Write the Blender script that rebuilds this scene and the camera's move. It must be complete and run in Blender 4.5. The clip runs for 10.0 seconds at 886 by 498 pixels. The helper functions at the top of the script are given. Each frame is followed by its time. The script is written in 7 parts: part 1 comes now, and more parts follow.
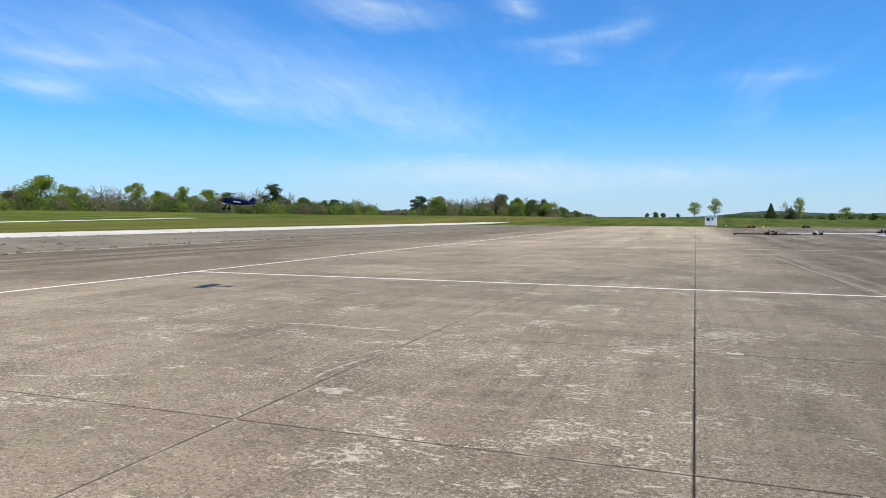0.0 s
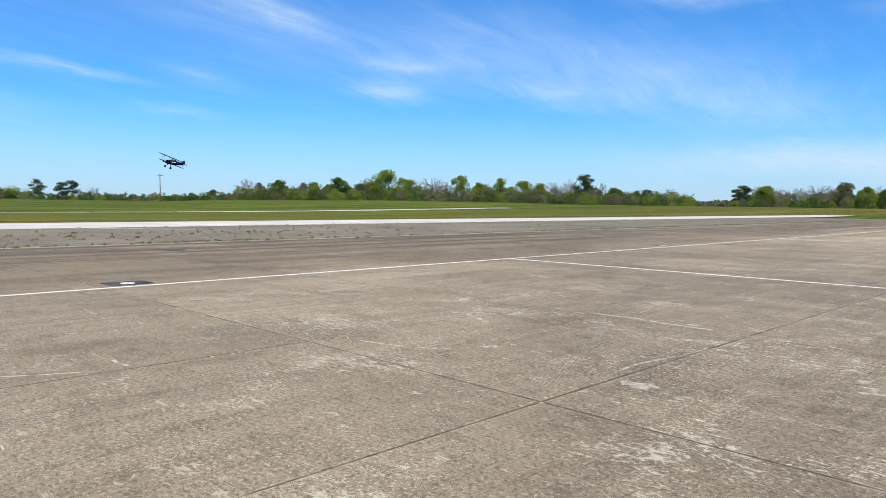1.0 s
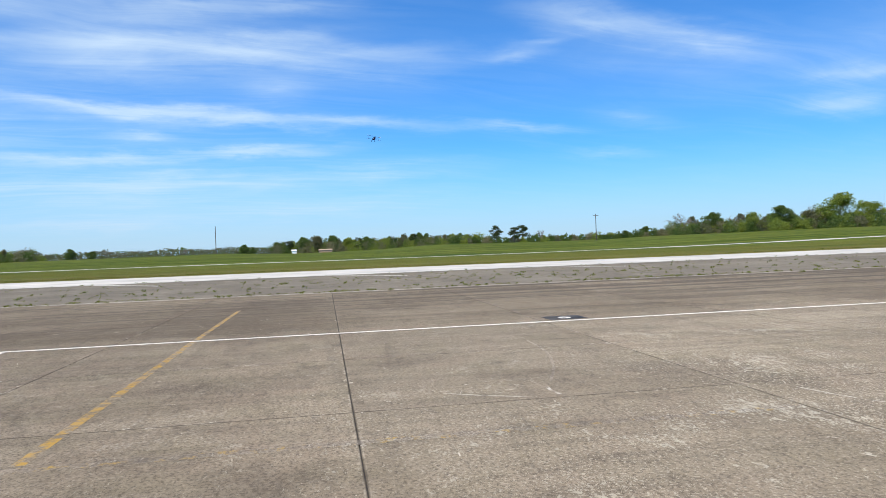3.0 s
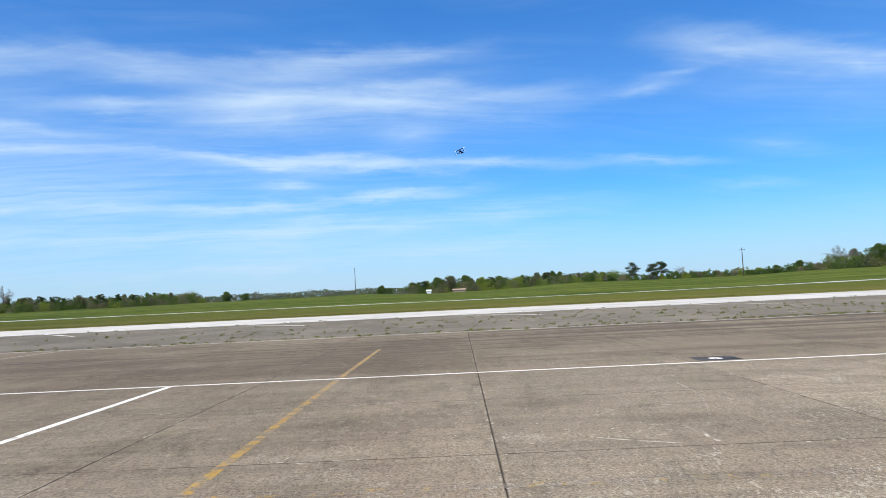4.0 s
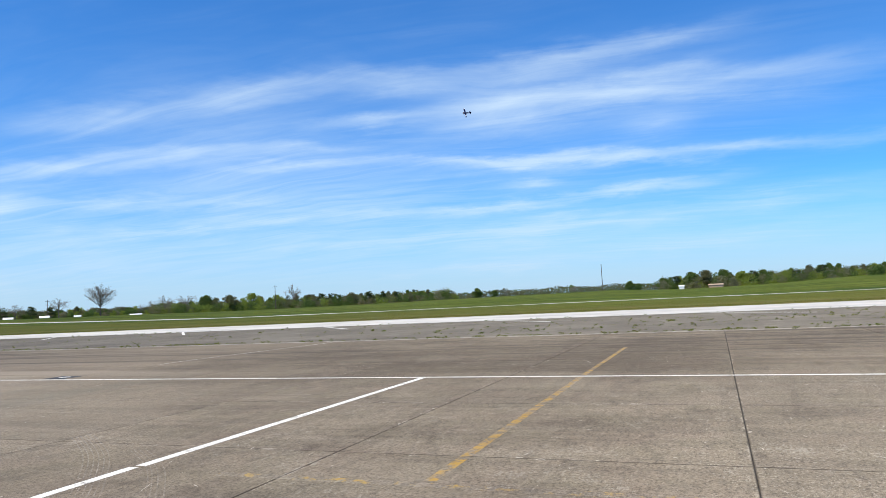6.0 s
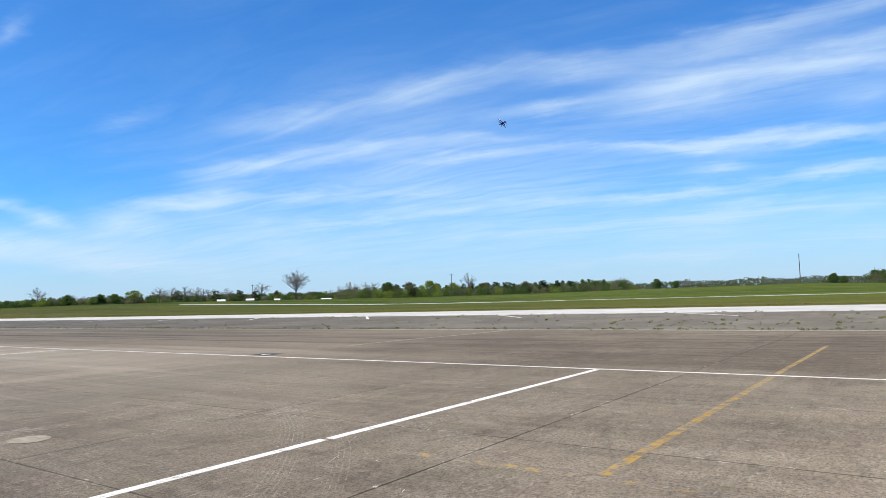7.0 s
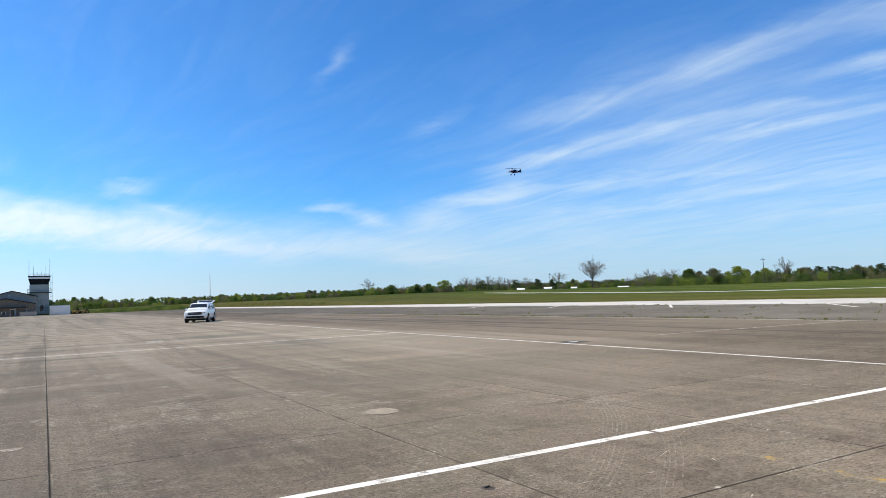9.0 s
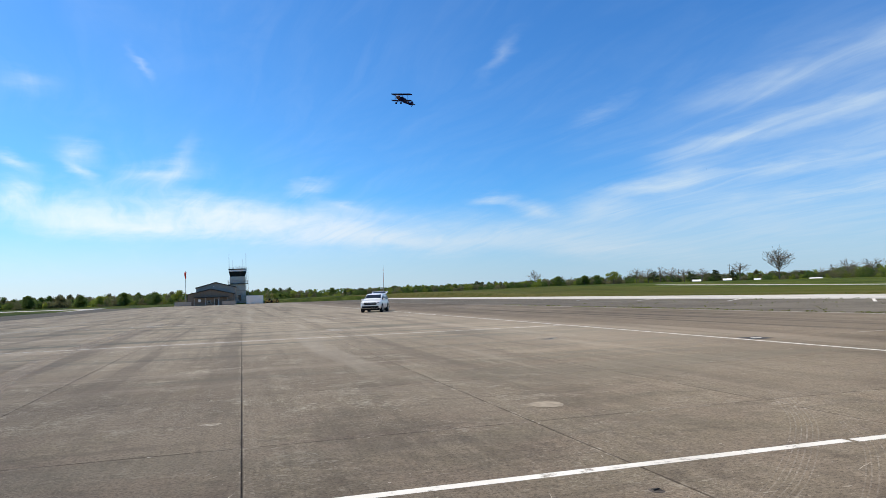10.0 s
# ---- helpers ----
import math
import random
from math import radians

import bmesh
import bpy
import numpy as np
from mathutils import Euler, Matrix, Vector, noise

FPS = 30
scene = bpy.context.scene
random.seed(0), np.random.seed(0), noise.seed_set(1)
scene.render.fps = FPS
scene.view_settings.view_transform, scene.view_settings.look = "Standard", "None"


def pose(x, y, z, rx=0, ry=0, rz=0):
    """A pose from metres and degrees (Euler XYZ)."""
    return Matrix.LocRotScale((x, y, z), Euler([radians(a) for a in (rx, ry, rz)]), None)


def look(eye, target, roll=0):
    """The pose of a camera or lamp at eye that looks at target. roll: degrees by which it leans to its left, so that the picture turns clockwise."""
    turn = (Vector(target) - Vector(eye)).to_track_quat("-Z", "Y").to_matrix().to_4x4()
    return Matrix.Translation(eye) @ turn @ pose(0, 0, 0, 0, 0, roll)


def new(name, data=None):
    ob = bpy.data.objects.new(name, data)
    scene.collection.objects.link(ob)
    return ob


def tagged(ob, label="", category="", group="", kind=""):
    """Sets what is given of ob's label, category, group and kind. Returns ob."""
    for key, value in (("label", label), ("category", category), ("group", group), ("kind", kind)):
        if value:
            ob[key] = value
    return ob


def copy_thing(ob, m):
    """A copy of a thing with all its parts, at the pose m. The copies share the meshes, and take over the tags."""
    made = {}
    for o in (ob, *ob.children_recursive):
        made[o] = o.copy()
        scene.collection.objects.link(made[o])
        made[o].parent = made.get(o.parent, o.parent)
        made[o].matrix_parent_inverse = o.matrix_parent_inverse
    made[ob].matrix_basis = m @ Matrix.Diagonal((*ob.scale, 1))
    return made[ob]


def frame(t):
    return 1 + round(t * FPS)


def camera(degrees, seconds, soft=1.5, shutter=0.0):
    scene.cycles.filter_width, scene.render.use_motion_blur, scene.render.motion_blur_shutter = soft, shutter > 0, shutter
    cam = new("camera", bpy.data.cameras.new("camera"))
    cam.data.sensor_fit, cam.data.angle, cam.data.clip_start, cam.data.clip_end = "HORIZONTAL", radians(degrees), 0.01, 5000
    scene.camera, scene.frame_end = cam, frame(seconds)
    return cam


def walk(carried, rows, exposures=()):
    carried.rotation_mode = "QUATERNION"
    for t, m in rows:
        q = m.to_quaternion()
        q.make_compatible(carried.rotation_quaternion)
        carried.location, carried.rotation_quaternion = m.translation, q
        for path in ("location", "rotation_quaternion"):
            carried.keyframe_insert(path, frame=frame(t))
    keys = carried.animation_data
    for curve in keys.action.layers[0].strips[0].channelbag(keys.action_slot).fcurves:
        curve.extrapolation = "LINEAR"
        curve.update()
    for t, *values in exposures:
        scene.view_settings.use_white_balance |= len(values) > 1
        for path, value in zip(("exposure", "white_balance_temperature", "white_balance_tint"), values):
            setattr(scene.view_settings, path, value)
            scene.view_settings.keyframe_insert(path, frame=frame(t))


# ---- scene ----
EYE = 1.7
cam = camera(65.4, 10.0, soft=0.8)
# seconds, x, y, z, turn, tilt, lean
ROWS = [
    (0.0, -0.000, -0.000, 1.700, 20.08, -2.67, -0.16),
    (0.5, -0.039, -0.048, 1.700, 33.66, -2.98, -0.44),
    (1.0, 0.009, -0.006, 1.700, 45.43, -3.60, -0.51),
    (1.5, 0.077, 0.057, 1.702, 56.44, -3.21, -0.04),
    (2.0, 0.116, 0.088, 1.702, 65.86, -2.66, 0.69),
    (2.5, 0.145, 0.120, 1.706, 73.68, -2.09, 1.44),
    (3.0, 0.143, 0.078, 1.715, 80.24, -0.15, 2.07),
    (3.2, 0.143, 0.048, 1.716, 83.03, 0.70, 2.07),
    (4.3, -0.000, -0.010, 1.695, 93.42, 4.22, 3.18),
    (4.5, -0.015, 0.011, 1.695, 94.90, 4.47, 3.47),
    (5.0, -0.051, 0.074, 1.698, 100.85, 4.56, 3.67),
    (5.2, -0.054, 0.079, 1.698, 103.52, 4.47, 3.43),
    (6.3, -0.072, 0.109, 1.699, 114.77, 4.23, 2.50),
    (6.5, -0.077, 0.114, 1.699, 117.49, 4.21, 2.13),
    (7.0, -0.074, 0.119, 1.698, 125.84, 3.92, 1.84),
    (7.5, -0.043, 0.037, 1.704, 134.15, 3.45, 1.62),
    (8.0, 0.036, -0.084, 1.709, 139.46, 3.20, 1.38),
    (8.5, 0.099, -0.120, 1.710, 144.09, 3.45, 1.66),
    (9.0, 0.073, -0.135, 1.709, 150.02, 3.79, 2.16),
    (9.5, -0.003, -0.160, 1.709, 156.85, 3.86, 2.37),
    (10.0, -0.006, -0.177, 1.711, 163.78, 3.59, 1.97),
]
walk(cam, [(t, pose(x, y, z, 90 + tilt, lean, turn)) for t, x, y, z, turn, tilt, lean in ROWS],
     [(0.0, 0.02, 6550, 10), (3.0, 0.0, 6400, 10), (6.5, 0.0, 6380, 10), (8.0, 0.0, 6520, 10), (9.0, -0.07, 6580, 10), (10.0, -0.18, 6680, 10)])

# ---- daylight ----
SUN_AZ, SUN_EL = -115.0, 61.0        # degrees, anticlockwise from +y


def bearing(az, d, z=0.0):
    """The place d metres off at az degrees anticlockwise from +y."""
    return Vector((-math.sin(radians(az)) * d, math.cos(radians(az)) * d, z))


def build_world():
    world = bpy.data.worlds.new("world")
    scene.world = world
    world.use_nodes = True
    t = world.node_tree
    t.nodes.clear()
    n, link = t.nodes.new, t.links.new

    def math_node(op, a, b=None, clamp=False):
        m = n("ShaderNodeMath")
        m.operation, m.use_clamp = op, clamp
        for k, v in ((0, a), (1, b)):
            if v is None:
                continue
            if isinstance(v, (int, float)):
                m.inputs[k].default_value = v
            else:
                link(v, m.inputs[k])
        return m.outputs[0]

    def smooth(value, lo, hi):
        m = n("ShaderNodeMapRange")
        m.interpolation_type = "SMOOTHSTEP"
        link(value, m.inputs[0])
        m.inputs[1].default_value, m.inputs[2].default_value = lo, hi
        return m.outputs[0]

    sky = n("ShaderNodeTexSky")
    sky.sky_type, sky.sun_disc = "NISHITA", False
    sky.sun_elevation, sky.sun_rotation = radians(SUN_EL), radians(-SUN_AZ)
    sky.air_density, sky.dust_density, sky.ozone_density = 1.0, 0.35, 2.5
    tint = n("ShaderNodeMix")
    tint.data_type, tint.blend_type = "RGBA", "MULTIPLY"
    tint.inputs[0].default_value = 1.0
    link(sky.outputs[0], tint.inputs[6])
    tint.inputs[7].default_value = (0.36, 0.90, 1.46, 1)
    # high cirrus on a flat layer: streaks that run along one bearing
    co = n("ShaderNodeTexCoord")
    sep = n("ShaderNodeSeparateXYZ")
    link(co.outputs["Generated"], sep.inputs[0])
    up = math_node("MAXIMUM", sep.outputs[2], 0.015)
    flat = math_node("ADD", up, 0.11)
    px, py = math_node("DIVIDE", sep.outputs[0], flat), math_node("DIVIDE", sep.outputs[1], flat)
    a = radians(10.0)
    u = math_node("ADD", math_node("MULTIPLY", px, math.cos(a)), math_node("MULTIPLY", py, math.sin(a)))
    v = math_node("SUBTRACT", math_node("MULTIPLY", py, math.cos(a)), math_node("MULTIPLY", px, math.sin(a)))

    def bend(scale, amount, seed):
        """A slow drift that bows the streaks."""
        c = n("ShaderNodeCombineXYZ")
        link(px, c.inputs[0])
        link(py, c.inputs[1])
        c.inputs[2].default_value = seed
        k = n("ShaderNodeTexNoise")
        k.inputs["Scale"].default_value, k.inputs["Detail"].default_value = scale, 2.0
        link(c.outputs[0], k.inputs["Vector"])
        return math_node("MULTIPLY", math_node("SUBTRACT", k.outputs[0], 0.5), amount)

    u = math_node("ADD", math_node("ADD", u, bend(0.7, 0.5, 2.2)), bend(3.6, 0.05, 4.4))
    v = math_node("ADD", v, bend(1.1, 0.3, 6.6))

    def streaks(su, sv, scale, detail, rough, twist, seed):
        c = n("ShaderNodeCombineXYZ")
        link(math_node("MULTIPLY", u, su), c.inputs[0])
        link(math_node("MULTIPLY", v, sv), c.inputs[1])
        c.inputs[2].default_value = seed
        k = n("ShaderNodeTexNoise")
        k.inputs["Scale"].default_value, k.inputs["Detail"].default_value = scale, detail
        k.inputs["Roughness"].default_value, k.inputs["Distortion"].default_value = rough, twist
        link(c.outputs[0], k.inputs["Vector"])
        return k.outputs[0]

    wisps = smooth(streaks(1.9, 0.85, 1.0, 5.0, 0.58, 1.2, 8.1), 0.30, 0.72)
    fine = smooth(streaks(5.5, 0.9, 1.0, 6.0, 0.62, 1.2, 1.3), 0.28, 0.74)
    # where the cirrus lies: bearing and height in degrees, stirred by the wind
    az = math_node("ADD", math_node("MULTIPLY", math_node("ARCTAN2", math_node("MULTIPLY", sep.outputs[1], -1.0), math_node("MULTIPLY", sep.outputs[0], -1.0)), 57.2958), 90.0)
    el = math_node("MULTIPLY", math_node("ARCSINE", sep.outputs[2]), 57.2958)

    def drift(sa, se, detail, amount, seed):
        c = n("ShaderNodeCombineXYZ")
        link(math_node("MULTIPLY", az, sa), c.inputs[0])
        link(math_node("MULTIPLY", el, se), c.inputs[1])
        c.inputs[2].default_value = seed
        k = n("ShaderNodeTexNoise")
        k.inputs["Scale"].default_value, k.inputs["Detail"].default_value, k.inputs["Roughness"].default_value = 1.0, detail, 0.6
        link(c.outputs[0], k.inputs["Vector"])
        return math_node("MULTIPLY", math_node("SUBTRACT", k.outputs[0], 0.5), amount)

    spot = n("ShaderNodeCombineXYZ")
    link(math_node("ADD", az, drift(0.10, 0.35, 4.0, 4.0, 3.0)), spot.inputs[0])
    link(math_node("ADD", el, drift(0.13, 0.55, 5.0, 2.6, 7.0)), spot.inputs[1])
    pieces = []

    def cirrus(at, height, half, wide, tilt, strength):
        """One soft streak: bearing, height, half length, half width and tilt in degrees."""
        m = n("ShaderNodeMapping")
        m.vector_type = "TEXTURE"
        link(spot.outputs[0], m.inputs[0])
        m.inputs[1].default_value, m.inputs[2].default_value, m.inputs[3].default_value = (at, height, 0), (0, 0, radians(tilt)), (half, wide, 1)
        g = n("ShaderNodeTexGradient")
        g.gradient_type = "QUADRATIC_SPHERE"
        link(m.outputs[0], g.inputs[0])
        k = n("ShaderNodeMapRange")
        link(g.outputs[1], k.inputs[0])
        k.inputs[1].default_value, k.inputs[2].default_value, k.inputs[4].default_value = 0.0, 1.0, strength
        pieces.append(k.outputs[0])

    cirrus(44.1, 12.8, 13.8, 5.41, 6, 0.30)
    cirrus(28.6, 10.1, 22.0, 5.46, 10, 0.32)
    cirrus(47.7, 11.2, 5.8, 1.39, -3, 0.30)
    cirrus(48.5, 9.3, 4.7, 1.59, -3, 0.28)
    cirrus(36.0, 9.2, 9.2, 1.99, 2, 0.32)
    cirrus(22.6, 7.8, 12.8, 2.40, 4, 0.20)
    cirrus(25.8, 16.5, 9.1, 2.13, 4, 0.55)
    cirrus(14.3, 16.6, 3.3, 1.16, 10, 0.45)
    cirrus(6.7, 14.4, 6.0, 1.47, -12, 0.33)
    cirrus(11.4, 13.6, 6.3, 1.18, -0, 0.20)
    cirrus(9.8, 12.6, 4.4, 0.79, 1, 0.20)
    cirrus(-5.4, 10.4, 6.4, 1.19, -5, 0.20)
    cirrus(-3.7, 8.0, 3.4, 4.49, -50, 0.12)
    cirrus(22.7, 3.7, 19.8, 2.21, 0, 0.25)
    cirrus(102.8, 11.0, 15.3, 1.29, 0, 0.50)
    cirrus(87.5, 10.4, 15.1, 0.99, 3, 0.50)
    cirrus(73.6, 9.6, 8.7, 0.80, 7, 0.30)
    cirrus(106.9, 15.0, 9.4, 2.14, -8, 0.50)
    cirrus(97.7, 16.1, 12.3, 1.94, -4, 0.50)
    cirrus(87.3, 15.5, 15.5, 1.94, 2, 0.45)
    cirrus(104.4, 14.0, 13.0, 1.76, -6, 0.35)
    cirrus(106.2, 7.3, 9.2, 0.90, -4, 0.50)
    cirrus(94.6, 8.1, 10.8, 0.70, -2, 0.40)
    cirrus(104.1, 9.1, 4.2, 0.80, -3, 0.25)
    cirrus(103.0, 5.1, 15.6, 1.71, -5, 0.42)
    cirrus(85.9, 6.4, 14.7, 1.30, -1, 0.33)
    cirrus(105.2, 2.8, 12.1, 1.51, -3, 0.36)
    cirrus(89.1, 3.6, 16.4, 1.11, -2, 0.30)
    cirrus(93.7, 12.9, 4.6, 1.57, -1, 0.30)
    cirrus(67.2, 17.2, 9.6, 2.41, 15, 0.50)
    cirrus(59.2, 14.9, 8.2, 2.14, 18, 0.52)
    cirrus(50.1, 11.4, 5.1, 1.58, 7, 0.35)
    cirrus(50.4, 9.2, 4.8, 1.39, 7, 0.25)
    cirrus(74.0, 15.3, 4.3, 1.17, 1, 0.35)
    cirrus(71.7, 16.2, 4.1, 0.78, 2, 0.25)
    cirrus(64.6, 9.6, 5.8, 1.39, 8, 0.20)
    cirrus(66.0, 7.0, 6.2, 0.70, 5, 0.20)
    cirrus(104.3, 17.7, 13.2, 2.50, -4, 0.33)
    cirrus(95.7, 14.4, 28.6, 8.31, -1, 0.18)
    cirrus(96.1, 5.2, 28.3, 7.53, 1, 0.20)
    cirrus(60.7, 13.6, 23.5, 6.86, 10, 0.15)
    cirrus(137.5, 14.6, 9.7, 2.15, -6, 0.40)
    cirrus(127.3, 16.9, 12.4, 2.41, -12, 0.44)
    cirrus(114.0, 18.1, 15.4, 1.92, -1, 0.42)
    cirrus(99.9, 18.9, 10.5, 1.53, -2, 0.38)
    cirrus(92.0, 19.3, 8.9, 1.33, -2, 0.33)
    cirrus(116.4, 14.8, 10.1, 0.98, -4, 0.45)
    cirrus(104.7, 15.8, 14.3, 1.75, -1, 0.58)
    cirrus(94.0, 15.8, 9.7, 2.14, 4, 0.52)
    cirrus(140.2, 10.8, 9.1, 1.68, -13, 0.60)
    cirrus(132.8, 12.3, 8.5, 1.38, -4, 0.50)
    cirrus(122.1, 12.9, 12.8, 0.98, -2, 0.36)
    cirrus(122.6, 11.5, 13.3, 0.69, -0, 0.36)
    cirrus(107.2, 11.3, 14.0, 0.79, 2, 0.58)
    cirrus(95.3, 10.7, 11.0, 0.89, 5, 0.50)
    cirrus(144.7, 7.9, 6.6, 1.00, -7, 0.44)
    cirrus(137.1, 8.5, 9.1, 0.90, -2, 0.40)
    cirrus(128.0, 8.8, 10.5, 0.70, -1, 0.36)
    cirrus(134.0, 6.4, 9.7, 0.70, -5, 0.46)
    cirrus(123.9, 7.2, 10.1, 0.80, -3, 0.40)
    cirrus(109.4, 7.5, 13.8, 0.70, -1, 0.48)
    cirrus(95.3, 7.9, 11.2, 0.70, -0, 0.42)
    cirrus(103.9, 9.3, 5.0, 0.60, 2, 0.30)
    cirrus(140.6, 6.4, 2.7, 0.80, -4, 0.32)
    cirrus(117.9, 4.9, 16.6, 1.11, -2, 0.38)
    cirrus(104.0, 5.7, 12.2, 1.20, -2, 0.38)
    cirrus(93.4, 5.9, 7.9, 1.20, 1, 0.30)
    cirrus(108.9, 2.4, 19.1, 0.91, -2, 0.30)
    cirrus(93.1, 3.0, 8.6, 0.91, -3, 0.25)
    cirrus(139.4, 5.3, 10.2, 4.52, 11, 0.24)
    cirrus(143.7, 8.1, 5.0, 3.80, 32, 0.26)
    cirrus(116.7, 7.4, 5.0, 1.00, -4, 0.30)
    cirrus(129.1, 13.6, 30.9, 10.30, -5, 0.19)
    cirrus(120.6, 6.8, 37.1, 8.52, 1, 0.30)
    cirrus(120.7, 10.8, 29.9, 5.95, 0, 0.15)
    cirrus(159.3, 7.5, 3.0, 0.90, 0, 0.62)
    cirrus(156.2, 6.6, 3.7, 1.30, 22, 0.62)
    cirrus(149.2, 5.4, 10.6, 4.22, 2, 0.38)
    cirrus(146.9, 7.7, 6.1, 1.10, -7, 0.32)
    cirrus(158.3, 19.0, 3.5, 0.86, -44, 0.10)
    cirrus(150.3, 14.0, 5.8, 0.98, -18, 0.22)
    cirrus(127.1, 7.9, 31.8, 9.99, 0, 0.16)
    cirrus(138.7, 3.7, 29.2, 4.53, 1, 0.24)
    cirrus(186.6, 5.9, 15.5, 1.71, 1, 1.01)
    cirrus(168.6, 4.7, 16.3, 1.51, 5, 1.01)
    cirrus(150.6, 3.2, 15.7, 1.81, 6, 0.69)
    cirrus(175.0, 5.7, 33.7, 3.41, 4, 0.41)
    cirrus(182.5, 7.0, 8.3, 2.20, 11, 0.57)
    cirrus(195.5, 8.0, 2.5, 2.60, 15, 0.61)
    cirrus(175.4, 6.2, 12.7, 2.21, 4, 0.45)
    cirrus(159.4, 4.7, 13.1, 2.21, 5, 0.35)
    cirrus(190.9, 7.0, 9.5, 2.60, 1, 0.34)
    cirrus(191.5, 11.1, 2.8, 1.39, 11, 0.45)
    cirrus(191.5, 9.7, 2.4, 0.89, 34, 0.47)
    cirrus(186.0, 9.9, 5.5, 1.59, -6, 0.45)
    cirrus(184.5, 10.6, 4.1, 1.19, -56, 0.27)
    cirrus(195.3, 10.2, 2.2, 0.70, 19, 0.41)
    cirrus(174.2, 9.0, 2.8, 0.80, -8, 0.41)
    cirrus(171.7, 7.3, 4.0, 1.00, 18, 0.34)
    cirrus(151.2, 6.1, 4.3, 2.01, -8, 0.41)
    cirrus(146.8, 7.7, 5.2, 1.40, -6, 0.24)
    cirrus(158.1, 19.3, 4.1, 1.05, -48, 0.13)
    cirrus(187.2, 17.9, 2.0, 0.58, 63, 0.16)
    cirrus(194.9, 16.0, 2.9, 1.36, 7, 0.16)
    cirrus(15.0, 3.4, 18.0, 2.2, -1, 0.80)
    cirrus(2.0, 3.0, 16.0, 1.8, -2, 0.50)
    laid = pieces[0]
    for p in pieces[1:]:
        laid = math_node("ADD", laid, p)
    # threads along the streaks, and thin stray cirrus all over the sky
    thread = math_node("ADD", math_node("MULTIPLY", fine, 0.60), math_node("ADD", math_node("MULTIPLY", wisps, 0.35), 0.48))
    stray = math_node("MULTIPLY", math_node("MULTIPLY", wisps, fine), 0.05)
    cover = math_node("ADD", math_node("MULTIPLY", laid, thread), stray)
    cover = math_node("MULTIPLY", math_node("SUBTRACT", 1.0, math_node("EXPONENT", math_node("MULTIPLY", cover, -1.3))), 1.0, clamp=True)
    mix = n("ShaderNodeMix")
    mix.data_type = "RGBA"
    link(cover, mix.inputs[0])
    link(tint.outputs[2], mix.inputs[6])
    mix.inputs[7].default_value = (6.2, 7.5, 8.5, 1)
    # pale haze towards the horizon
    veil = math_node("SUBTRACT", 1.0, smooth(sep.outputs[2], -0.03, 0.15))
    haze = n("ShaderNodeMix")
    haze.data_type = "RGBA"
    link(math_node("MULTIPLY", veil, 0.85), haze.inputs[0])
    link(mix.outputs[2], haze.inputs[6])
    haze.inputs[7].default_value = (4.7, 5.9, 7.3, 1)
    # the sky brightens towards the sun's bearing
    sunward = math_node("ADD", math_node("MULTIPLY", sep.outputs[0], -math.sin(radians(SUN_AZ))), math_node("MULTIPLY", sep.outputs[1], math.cos(radians(SUN_AZ))))
    aureole = n("ShaderNodeMix")
    aureole.data_type, aureole.blend_type = "RGBA", "MULTIPLY"
    link(smooth(sunward, -0.10, 0.75), aureole.inputs[0])
    link(haze.outputs[2], aureole.inputs[6])
    aureole.inputs[7].default_value = (1.58, 1.36, 1.24, 1)
    back = n("ShaderNodeBackground")
    back.inputs[1].default_value = 0.122
    link(aureole.outputs[2], back.inputs[0])
    out = n("ShaderNodeOutputWorld")
    link(back.outputs[0], out.inputs[0])


build_world()
sun_data = bpy.data.lights.new("sun", "SUN")
sun_data.energy, sun_data.angle, sun_data.color = 5.0, radians(0.53), (1.0, 0.935, 0.83)
sun = new("sun", sun_data)
sun.matrix_world = look(bearing(SUN_AZ, 50, 90), (0, 0, 0))


